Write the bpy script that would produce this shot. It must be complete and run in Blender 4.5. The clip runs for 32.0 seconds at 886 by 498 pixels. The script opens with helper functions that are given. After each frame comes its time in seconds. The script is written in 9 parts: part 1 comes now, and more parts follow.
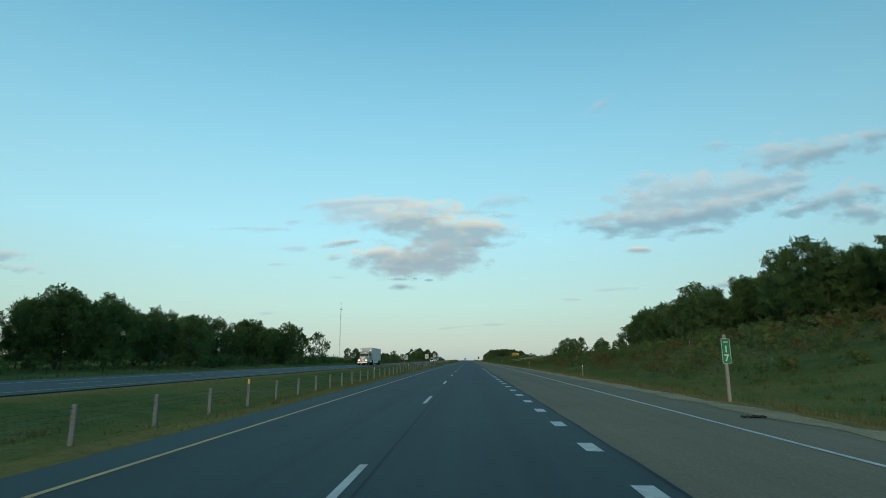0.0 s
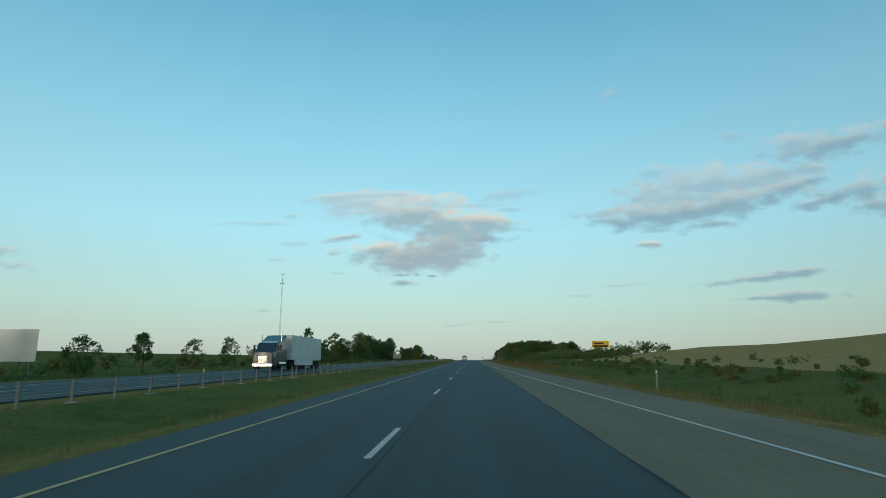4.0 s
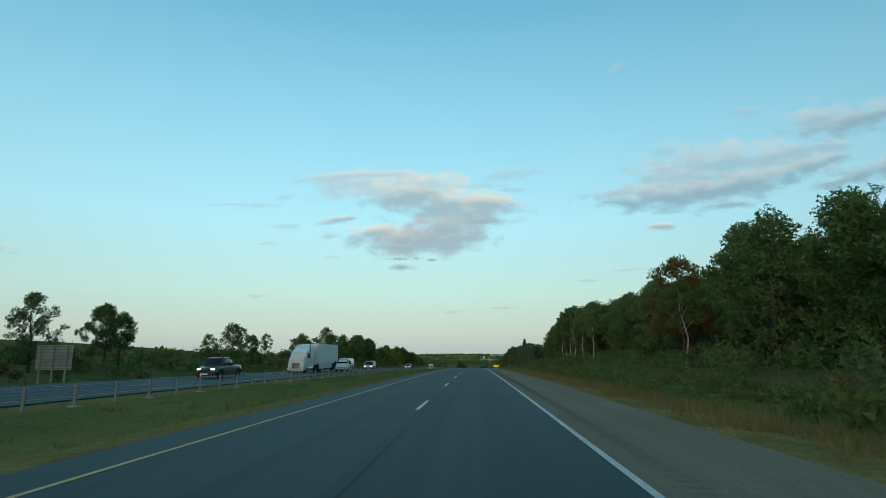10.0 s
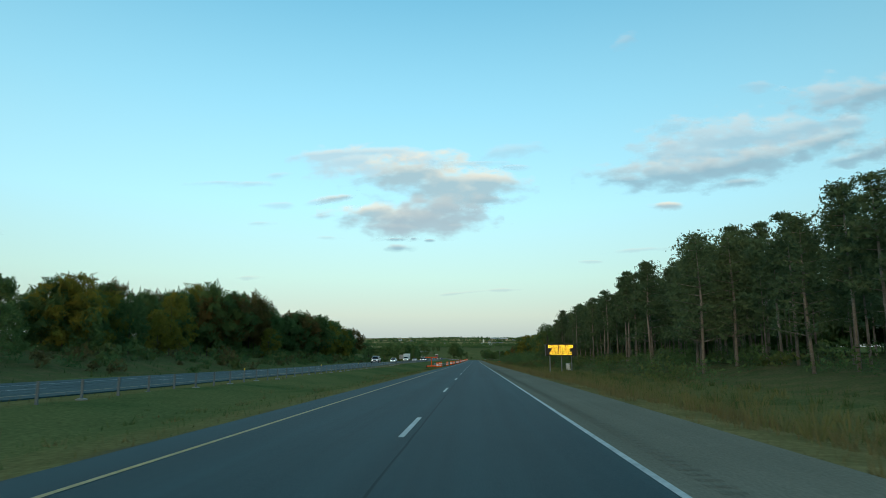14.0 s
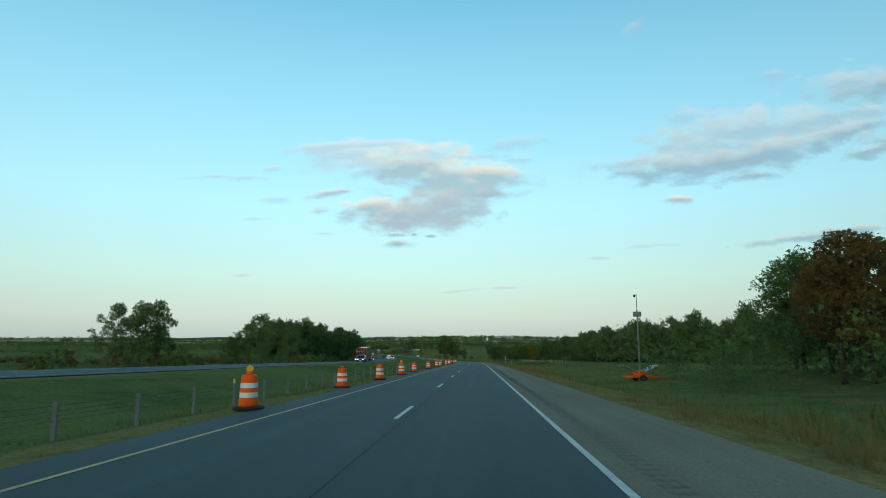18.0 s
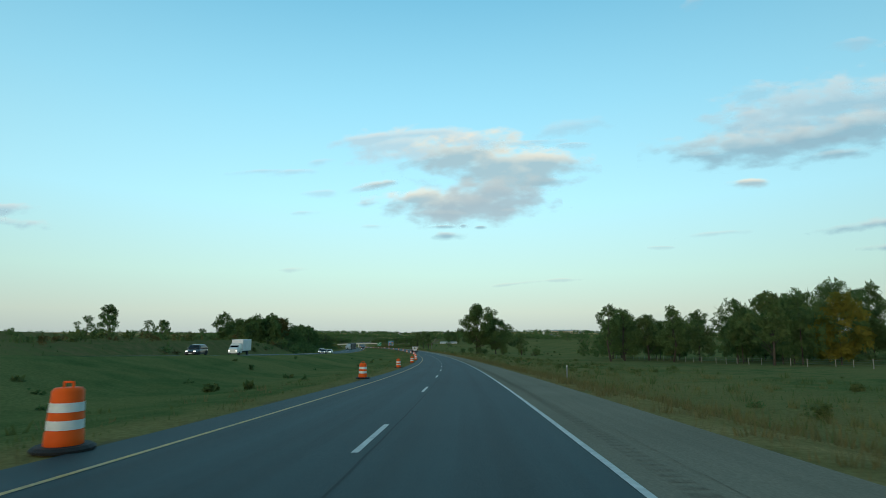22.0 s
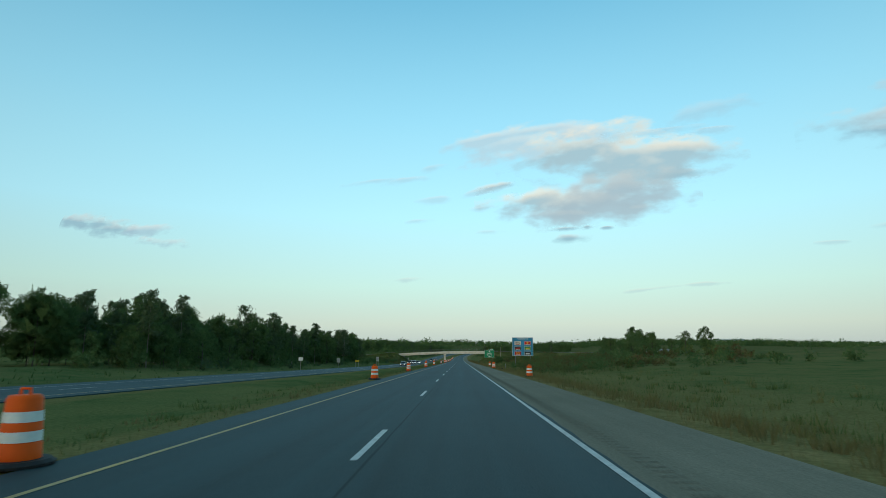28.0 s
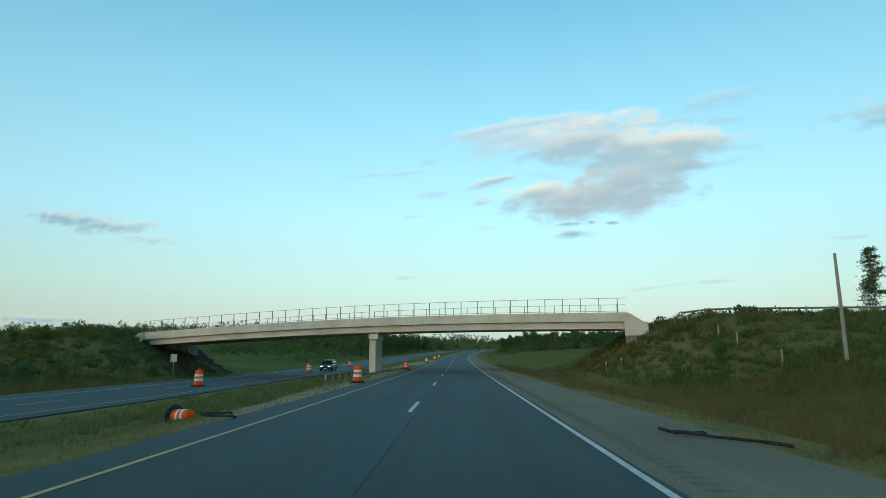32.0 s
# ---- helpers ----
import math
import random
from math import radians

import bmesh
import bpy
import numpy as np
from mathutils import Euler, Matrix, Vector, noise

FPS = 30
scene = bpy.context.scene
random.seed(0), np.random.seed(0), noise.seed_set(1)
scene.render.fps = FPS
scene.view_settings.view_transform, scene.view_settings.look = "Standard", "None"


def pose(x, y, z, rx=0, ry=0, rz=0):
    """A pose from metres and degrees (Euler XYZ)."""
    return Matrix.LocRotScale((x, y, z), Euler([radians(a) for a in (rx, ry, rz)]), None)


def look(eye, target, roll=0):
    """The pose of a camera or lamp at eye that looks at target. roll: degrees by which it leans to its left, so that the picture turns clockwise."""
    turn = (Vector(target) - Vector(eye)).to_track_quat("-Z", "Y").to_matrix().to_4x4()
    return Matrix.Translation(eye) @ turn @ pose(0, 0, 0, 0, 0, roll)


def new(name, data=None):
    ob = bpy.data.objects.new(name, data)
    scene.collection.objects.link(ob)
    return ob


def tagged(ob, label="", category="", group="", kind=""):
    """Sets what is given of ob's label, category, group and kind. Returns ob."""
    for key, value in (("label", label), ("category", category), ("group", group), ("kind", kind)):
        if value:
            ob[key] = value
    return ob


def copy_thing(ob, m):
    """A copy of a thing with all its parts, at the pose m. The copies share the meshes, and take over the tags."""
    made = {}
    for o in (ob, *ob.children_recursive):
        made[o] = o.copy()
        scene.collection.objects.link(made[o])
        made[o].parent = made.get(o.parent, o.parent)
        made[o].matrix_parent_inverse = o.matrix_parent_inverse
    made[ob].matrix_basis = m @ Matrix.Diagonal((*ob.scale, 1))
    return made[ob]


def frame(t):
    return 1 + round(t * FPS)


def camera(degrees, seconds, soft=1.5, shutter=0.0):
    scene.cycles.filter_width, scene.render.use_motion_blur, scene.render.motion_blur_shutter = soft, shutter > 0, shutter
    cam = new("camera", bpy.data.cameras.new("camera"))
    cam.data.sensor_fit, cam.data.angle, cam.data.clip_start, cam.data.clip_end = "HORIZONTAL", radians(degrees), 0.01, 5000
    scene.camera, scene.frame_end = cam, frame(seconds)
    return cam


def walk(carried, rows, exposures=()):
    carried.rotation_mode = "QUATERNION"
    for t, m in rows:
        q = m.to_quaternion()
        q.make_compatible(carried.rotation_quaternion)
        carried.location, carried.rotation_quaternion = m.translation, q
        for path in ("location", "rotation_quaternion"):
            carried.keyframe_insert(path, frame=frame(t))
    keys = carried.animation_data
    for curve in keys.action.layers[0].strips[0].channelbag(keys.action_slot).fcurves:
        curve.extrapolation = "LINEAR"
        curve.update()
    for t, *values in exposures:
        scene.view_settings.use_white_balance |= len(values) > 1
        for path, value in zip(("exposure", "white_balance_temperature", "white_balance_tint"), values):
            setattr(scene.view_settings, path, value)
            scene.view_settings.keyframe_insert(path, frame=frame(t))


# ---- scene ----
# The whole place is drawn as a scale model: plan figures are in full-size metres, K turns them into scene metres.
K = 0.48
EYE = 1.54          # eye over the road, full size
DASH = 15.24        # lane line period

# ---- the road's line: heading and grade along it ----
GRADE = [0.01323, 0.00902, 0.01163, 0.01245, 0.00515, -0.0105, -0.02605, -0.03853, -0.04035,
         -0.03676, -0.03966, -0.04081, -0.02424, -0.01712, -0.02335, -0.02443, -0.02072, -0.004, 0.006]
S0, S1, STEP = -400.0, 9600.0, 2.0
_s = np.arange(S0, S1, STEP)


def knots(ks, vals, s):
    """A smooth curve through evenly spaced knots."""
    h = ks[1] - ks[0]
    vals = np.array(vals)
    x = np.clip(s, ks[0], ks[-1] - 1e-6)
    i = ((x - ks[0]) // h).astype(int)
    u = (x - ks[0]) / h - i
    m = np.gradient(vals)
    return ((2 * u**3 - 3 * u**2 + 1) * vals[i] + (u**3 - 2 * u**2 + u) * m[i]
            + (-2 * u**3 + 3 * u**2) * vals[i + 1] + (u**3 - u**2) * m[i + 1])


def smooth(v, n):
    return np.convolve(np.concatenate([np.full(n, v[0]), v, np.full(n, v[-1])]), np.ones(2 * n + 1) / (2 * n + 1), "valid")


_head = smooth(np.interp(_s, [1638, 2160, 2790, 3250], [0, 19.05, 19.05, 4.0]), 34) * math.pi / 180
_grade = knots(np.arange(len(GRADE)) * 164.1, GRADE, _s)
_grade = np.where(_s > 3000, 0.0, _grade)
_dx, _dy = -np.sin(_head), np.cos(_head)
_o = int(round(-S0 / STEP))
_x = np.cumsum(_dx) * STEP
_y = np.cumsum(_dy) * STEP
_z = np.cumsum(_grade) * STEP
_x, _y, _z = _x - _x[_o], _y - _y[_o], _z - _z[_o]


def road_z(s):
    return np.interp(s, _s, _z)


def xyz(s, u, h=0.0):
    """Scene place of a point s along the road, u to the right of the driver's line, h over the road."""
    a = float(np.interp(s, _s, _head))
    return Vector((float(np.interp(s, _s, _x)) + math.cos(a) * u, float(np.interp(s, _s, _y)) + math.sin(a) * u,
                   float(road_z(s)) + h)) * K


def at(s, u, h=0.0, turn=0.0, size=1.0):
    """Pose of a thing beside the road, facing along it; turn in degrees."""
    a = math.degrees(float(np.interp(s, _s, _head)))
    return pose(*xyz(s, u, h), 0, 0, a + turn) @ Matrix.Diagonal((size, size, size, 1))


# ---- camera: seconds, metres along the road, heading and tilt in degrees, metres to the right ----
cam = camera(76.24, 32.0, soft=0.7, shutter=0.026)
ROWS = [
    (0, 0, 2.6, 11.64, 0.03), (0.5, 41.07, 2.45, 11.7, 0.17), (1, 82.15, 2.49, 11.58, 0.30), (1.5, 123.23, 2.58, 11.64, 0.34), (2, 164.31, 2.53, 11.63, 0.38),
    (2.5, 205.39, 2.62, 11.58, 0.28), (3, 246.46, 3.04, 11.53, 0.19), (3.5, 287.51, 3.07, 11.47, 0.16), (4.5, 369.58, 3, 11.55, 0.11), (5.5, 451.58, 2.91, 11.63, 0.06),
    (6, 492.54, 3.11, 11.57, 0.05), (6.5, 533.49, 2.7, 11.6, 0.01), (7, 574.42, 2.78, 11.6, -0.03), (7.5, 615.33, 2.99, 11.61, 0.01), (8, 656.24, 2.84, 11.29, 0.04),
    (8.5, 697.14, 2.74, 11.14, 0.17), (9, 738.06, 2.47, 10.85, 0.30), (9.5, 778.99, 2.84, 10.57, 0.29), (10, 819.93, 3.27, 10.31, 0.28), (10.5, 860.88, 3.19, 10.17, 0.20),
    (11, 901.85, 3.1, 9.85, 0.13), (11.5, 942.82, 3.12, 9.72, 0.10), (12, 983.8, 3.03, 9.48, 0.07), (12.5, 1024.78, 3.01, 9.25, 0.07), (13, 1065.77, 3.16, 8.84, 0.06),
    (13.5, 1106.75, 2.97, 8.8, 0.01), (14, 1147.73, 3.2, 8.75, -0.04), (14.5, 1188.71, 2.95, 8.74, 0.00), (15, 1229.72, 2.85, 8.81, 0.04), (15.5, 1270.75, 2.67, 8.75, 0.32),
    (16.5, 1352.86, 2.88, 8.77, 0.43), (17.5, 1435.03, 2.97, 8.76, 0.54), (18, 1476.13, 3.5, 8.76, 0.59), (18.5, 1517.23, 3.35, 8.73, 0.54), (19, 1558.32, 3.23, 8.79, 0.48),
    (19.5, 1599.4, 3.52, 8.82, 0.41), (20, 1640.46, 3.53, 8.73, 0.40), (20.5, 1681.5, 4.43, 8.69, 0.37), (21, 1722.54, 5.62, 8.51, 0.33), (21.5, 1763.57, 6.83, 8.53, 0.32),
    (22, 1804.6, 8.76, 8.39, 0.31), (22.5, 1845.62, 10.32, 8.72, 0.25), (23, 1886.64, 11.65, 8.92, 0.19), (23.5, 1927.66, 12.95, 9.1, 0.39), (24, 1968.68, 14.46, 9.35, 0.60),
    (24.5, 2009.69, 15.7, 9.6, 0.69), (25, 2050.69, 17.71, 9.73, 0.77), (25.5, 2091.68, 19.43, 9.86, 0.53), (26, 2132.67, 20.79, 9.89, 0.20), (26.5, 2173.64, 21.04, 9.64, 0.25),
    (27.5, 2255.57, 20.85, 9.64, 0.18), (28.5, 2337.46, 20.65, 9.63, 0.11), (29, 2378.39, 20.48, 9.67, 0.07), (29.5, 2419.32, 20.5, 9.64, 0.14), (30, 2460.23, 20.93, 9.7, 0.20),
    (30.5, 2501.12, 21.38, 9.65, -0.00), (31, 2541.97, 21.18, 9.63, -0.21), (31.5, 2582.78, 21.29, 9.68, -0.15), (32, 2623.54, 20.64, 9.72, -0.09),
]
walk(cam, [(t, pose(*xyz(s, side, EYE), 90 + tilt, 0, yaw)) for t, s, yaw, tilt, side in ROWS],
     [(0, -0.15), (2, -0.19), (7, -0.2), (10, -0.09), (12, -0.02), (13, 0.02), (14, 0.1), (15, 0.13), (18, 0.09), (20, 0.07), (24, 0.07), (30.5, 0.05), (32, 0.12)])

# ---- sky and sun: just after the sun went low behind the driver ----
world = bpy.data.worlds.new("dusk_sky")
scene.world = world
world.use_nodes = True
_n, _l = world.node_tree.nodes, world.node_tree.links
_n.clear()
SUN_UP, SUN_TURN = radians(4.0), radians(199)
sky = _n.new("ShaderNodeTexSky")
sky.sky_type = "NISHITA"
sky.sun_disc = False
sky.sun_elevation, sky.sun_rotation = SUN_UP, SUN_TURN
sky.air_density, sky.dust_density, sky.ozone_density = 1.0, 0.6, 2.0
_sep = _n.new("ShaderNodeSeparateXYZ")
_ramp = _n.new("ShaderNodeValToRGB")
_coord = _n.new("ShaderNodeTexCoord")
_l.new(_coord.outputs["Generated"], _sep.inputs[0])
_l.new(_sep.outputs["Z"], _ramp.inputs[0])
for i, (p, c) in enumerate([(0.0, (0.42, 0.505, 0.485, 1)), (0.035, (0.505, 0.605, 0.530, 1)), (0.10, (0.485, 0.72, 0.655, 1)), (0.22, (0.40, 0.755, 0.86, 1)),
                            (0.38, (0.27, 0.61, 0.77, 1)), (0.58, (0.125, 0.40, 0.58, 1)), (1.0, (0.06, 0.22, 0.34, 1))]):
    e = _ramp.color_ramp.elements[i] if i < 2 else _ramp.color_ramp.elements.new(p)
    e.position, e.color = p, c
_mix = _n.new("ShaderNodeMix")
_mix.data_type = "RGBA"
_mix.inputs[0].default_value = 0.12
_skys = _n.new("ShaderNodeVectorMath")
_skys.operation = "SCALE"
_skys.inputs["Scale"].default_value = 0.1
_l.new(sky.outputs[0], _skys.inputs[0])
_l.new(_ramp.outputs[0], _mix.inputs["A"])
_l.new(_skys.outputs[0], _mix.inputs["B"])
# the glow round the low sun, behind the driver
_dot = _n.new("ShaderNodeVectorMath")
_dot.operation = "DOT_PRODUCT"
_dot.inputs[1].default_value = (-0.33, -0.94, 0.09)
_l.new(_coord.outputs["Generated"], _dot.inputs[0])
_pos = _n.new("ShaderNodeMath")
_pos.operation = "MAXIMUM"
_pos.inputs[1].default_value = 0.0
_l.new(_dot.outputs["Value"], _pos.inputs[0])
_pow = _n.new("ShaderNodeMath")
_pow.operation = "POWER"
_pow.inputs[1].default_value = 5.0
_l.new(_pos.outputs[0], _pow.inputs[0])
_warm = _n.new("ShaderNodeMix")
_warm.data_type, _warm.blend_type = "RGBA", "ADD"
_warm.inputs["B"].default_value = (1.15, 0.76, 0.38, 1)
_l.new(_pow.outputs[0], _warm.inputs["Factor"])
_l.new(_mix.outputs["Result"], _warm.inputs["A"])
_bg = _n.new("ShaderNodeBackground")
_bg.inputs[1].default_value = 1.10
# sky brightened ahead and dimmed to the sides, in place of lens vignetting
_anti = _n.new("ShaderNodeVectorMath")
_anti.operation = "DOT_PRODUCT"
_anti.inputs[1].default_value = Vector((-0.20, 0.93, 0.35)).normalized()
_l.new(_coord.outputs["Generated"], _anti.inputs[0])
_vignette = _n.new("ShaderNodeMapRange")
_vignette.inputs["From Min"].default_value, _vignette.inputs["From Max"].default_value = 0.62, 1.0
_vignette.inputs["To Min"].default_value, _vignette.inputs["To Max"].default_value = 0.92, 1.22
_l.new(_anti.outputs["Value"], _vignette.inputs["Value"])
_gain = _n.new("ShaderNodeVectorMath")
_gain.operation = "SCALE"
_l.new(_warm.outputs["Result"], _gain.inputs[0])
_l.new(_vignette.outputs[0], _gain.inputs["Scale"])
_l.new(_gain.outputs[0], _bg.inputs[0])
_l.new(_bg.outputs[0], _n.new("ShaderNodeOutputWorld").inputs[0])

sun_data = bpy.data.lights.new("sun", "SUN")
sun_data.energy, sun_data.angle, sun_data.color = 0.75, radians(14), (1.0, 0.86, 0.66)
sun = new("sun", sun_data)
sun.matrix_world = look((0, 0, 50), (0.33, 0.94, 49.88))

# ---- materials ----
def mat(name, base, rough=0.7, metal=0.0, vary=0.25, grain=40.0, patch=0.6, bump=0.0, spec=0.4, tone=None, coat=0.0):
    """A surface with grain and large patches; tone: a second colour that the patches drift to."""
    m = bpy.data.materials.new(name)
    m.use_nodes = True
    n, l = m.node_tree.nodes, m.node_tree.links
    b = n["Principled BSDF"]
    b.inputs["Roughness"].default_value, b.inputs["Metallic"].default_value = rough, metal
    b.inputs["Specular IOR Level"].default_value = spec
    b.inputs["Coat Weight"].default_value = coat
    tc = n.new("ShaderNodeTexCoord")
    fine, wide = n.new("ShaderNodeTexNoise"), n.new("ShaderNodeTexNoise")
    fine.inputs["Scale"].default_value, fine.inputs["Detail"].default_value = grain, 6
    wide.inputs["Scale"].default_value, wide.inputs["Detail"].default_value = patch, 5
    l.new(tc.outputs["Object"], fine.inputs["Vector"])
    l.new(tc.outputs["Object"], wide.inputs["Vector"])
    c2 = tone or tuple(x * 0.7 for x in base)
    mix = n.new("ShaderNodeMix")
    mix.data_type = "RGBA"
    mix.inputs["A"].default_value, mix.inputs["B"].default_value = (*base, 1), (*c2, 1)
    rr = n.new("ShaderNodeMapRange")
    rr.inputs["From Min"].default_value, rr.inputs["From Max"].default_value = 0.35, 0.68
    l.new(wide.outputs["Fac"], rr.inputs["Value"])
    l.new(rr.outputs[0], mix.inputs["Factor"])
    hsv = n.new("ShaderNodeHueSaturation")
    vr = n.new("ShaderNodeMapRange")
    vr.inputs["From Min"].default_value, vr.inputs["From Max"].default_value = 0.25, 0.75
    vr.inputs["To Min"].default_value, vr.inputs["To Max"].default_value = 1 - vary, 1 + vary
    l.new(fine.outputs["Fac"], vr.inputs["Value"])
    l.new(vr.outputs[0], hsv.inputs["Value"])
    l.new(mix.outputs["Result"], hsv.inputs["Color"])
    l.new(hsv.outputs[0], b.inputs["Base Color"])
    if bump:
        bp = n.new("ShaderNodeBump")
        bp.inputs["Strength"].default_value, bp.inputs["Distance"].default_value = bump, 0.02
        l.new(fine.outputs["Fac"], bp.inputs["Height"])
        l.new(bp.outputs[0], b.inputs["Normal"])
    return m


def leaf_mat(name, base, tone, trans=0.42, grain=13.0, cover=0.55):
    """Foliage: each leaf its own tone, each tree too, light passing through; a spray is ragged, with gaps between its leaflets."""
    m = bpy.data.materials.new(name)
    m.use_nodes = True
    n, l = m.node_tree.nodes, m.node_tree.links
    b = n["Principled BSDF"]
    b.inputs["Roughness"].default_value, b.inputs["Specular IOR Level"].default_value = 0.7, 0.06
    geo, info = n.new("ShaderNodeNewGeometry"), n.new("ShaderNodeObjectInfo")
    mix = n.new("ShaderNodeMix")
    mix.data_type = "RGBA"
    mix.inputs["A"].default_value, mix.inputs["B"].default_value = (*base, 1), (*tone, 1)
    add = n.new("ShaderNodeMath")
    add.operation = "MULTIPLY_ADD"
    add.inputs[1].default_value = 0.6
    half = n.new("ShaderNodeMath")
    half.operation = "MULTIPLY"
    half.inputs[1].default_value = 0.5
    l.new(info.outputs["Random"], half.inputs[0])
    l.new(geo.outputs["Random Per Island"], add.inputs[0])
    l.new(half.outputs[0], add.inputs[2])
    l.new(add.outputs[0], mix.inputs["Factor"])
    l.new(mix.outputs["Result"], b.inputs["Base Color"])
    t = n.new("ShaderNodeBsdfTranslucent")
    l.new(mix.outputs["Result"], t.inputs[0])
    ms = n.new("ShaderNodeMixShader")
    ms.inputs[0].default_value = trans
    l.new(b.outputs[0], ms.inputs[1])
    l.new(t.outputs[0], ms.inputs[2])
    if not grain:
        l.new(ms.outputs[0], n["Material Output"].inputs[0])
        return m
    tc, cells, inside = n.new("ShaderNodeTexCoord"), n.new("ShaderNodeTexVoronoi"), n.new("ShaderNodeMath")
    cells.inputs["Scale"].default_value = grain
    l.new(tc.outputs["Object"], cells.inputs["Vector"])
    inside.operation = "LESS_THAN"
    inside.inputs[1].default_value = cover
    l.new(cells.outputs["Distance"], inside.inputs[0])
    gap, cut = n.new("ShaderNodeBsdfTransparent"), n.new("ShaderNodeMixShader")
    l.new(inside.outputs[0], cut.inputs[0])
    l.new(gap.outputs[0], cut.inputs[1])
    l.new(ms.outputs[0], cut.inputs[2])
    l.new(cut.outputs[0], n["Material Output"].inputs[0])
    return m


def glow(name, colour, strength):
    m = bpy.data.materials.new(name)
    m.use_nodes = True
    b = m.node_tree.nodes["Principled BSDF"]
    b.inputs["Base Color"].default_value = (*colour, 1)
    b.inputs["Emission Color"].default_value, b.inputs["Emission Strength"].default_value = (*colour, 1), strength
    return m


def ground_mat():
    """Roadside soil and grass; the attributes say where it is dry, brushy or a field."""
    m = bpy.data.materials.new("roadside_grass")
    m.use_nodes = True
    n, l = m.node_tree.nodes, m.node_tree.links
    b = n["Principled BSDF"]
    b.inputs["Roughness"].default_value, b.inputs["Specular IOR Level"].default_value = 1.0, 0.0
    tc = n.new("ShaderNodeTexCoord")

    def noise_node(scale, detail, stretch=None):
        t = n.new("ShaderNodeTexNoise")
        t.inputs["Scale"].default_value, t.inputs["Detail"].default_value = scale, detail
        if stretch:
            mp = n.new("ShaderNodeMapping")
            mp.inputs["Scale"].default_value = stretch
            l.new(tc.outputs["Object"], mp.inputs[0])
            l.new(mp.outputs[0], t.inputs["Vector"])
        else:
            l.new(tc.outputs["Object"], t.inputs["Vector"])
        return t.outputs["Fac"]

    def blend(a, bcol, fac):
        x = n.new("ShaderNodeMix")
        x.data_type = "RGBA"
        for sock, v in ((x.inputs["A"], a), (x.inputs["B"], bcol)):
            if isinstance(v, tuple):
                sock.default_value = (*v, 1)
            else:
                l.new(v, sock)
        l.new(fac, x.inputs["Factor"])
        return x.outputs["Result"]

    def ramp(v, lo, hi):
        r = n.new("ShaderNodeMapRange")
        r.inputs["From Min"].default_value, r.inputs["From Max"].default_value = lo, hi
        l.new(v, r.inputs["Value"])
        return r.outputs[0]

    def masked(name, wobble, width=0.25):
        a = n.new("ShaderNodeAttribute")
        a.attribute_name = name
        s = n.new("ShaderNodeMath")
        s.operation = "ADD"
        l.new(a.outputs["Fac"], s.inputs[0])
        c = n.new("ShaderNodeMath")
        c.operation = "MULTIPLY_ADD"
        c.inputs[1].default_value, c.inputs[2].default_value = 0.8, -0.4
        l.new(wobble, c.inputs[0])
        l.new(c.outputs[0], s.inputs[1])
        return ramp(s.outputs[0], 0.5 - width, 0.5 + width)

    fine, mid, wide, soft_ = noise_node(14, 8), noise_node(1.1, 6), noise_node(0.16, 5), noise_node(0.42, 4)
    green = blend((0.076, 0.106, 0.036), (0.114, 0.136, 0.050), ramp(mid, 0.35, 0.65))
    green = blend(green, (0.150, 0.150, 0.056), ramp(wide, 0.44, 0.62))
    green = blend(green, (0.136, 0.142, 0.052), ramp(soft_, 0.48, 0.70))
    dry = blend((0.250, 0.190, 0.080), (0.165, 0.140, 0.054), ramp(mid, 0.35, 0.65))
    brush = blend((0.100, 0.104, 0.040), (0.150, 0.122, 0.056), ramp(mid, 0.4, 0.7))
    corn_haze = blend((0.390, 0.275, 0.120), (0.310, 0.222, 0.098), ramp(mid, 0.35, 0.65))
    bare = blend((0.15, 0.125, 0.085), (0.10, 0.085, 0.055), ramp(fine, 0.35, 0.65))
    col = blend(green, brush, masked("brush", mid))
    col = blend(col, corn_haze, masked("corn_haze", wide, 0.1))
    col = blend(col, dry, masked("dry", mid))
    col = blend(col, bare, masked("bare", mid, 0.12))
    col = blend(col, blend((0.36, 0.29, 0.19), (0.27, 0.215, 0.135), ramp(mid, 0.35, 0.65)), masked("dirt", mid, 0.2))
    hsv = n.new("ShaderNodeHueSaturation")
    r = n.new("ShaderNodeMapRange")
    r.inputs["From Min"].default_value, r.inputs["From Max"].default_value = 0.28, 0.72
    r.inputs["To Min"].default_value, r.inputs["To Max"].default_value = 0.76, 1.24
    l.new(fine, r.inputs["Value"])
    l.new(r.outputs[0], hsv.inputs["Value"])
    l.new(col, hsv.inputs["Color"])
    l.new(hsv.outputs[0], b.inputs["Base Color"])
    bp = n.new("ShaderNodeBump")
    bp.inputs["Strength"].default_value, bp.inputs["Distance"].default_value = 0.4, 0.06
    l.new(fine, bp.inputs["Height"])
    l.new(bp.outputs[0], b.inputs["Normal"])
    return m


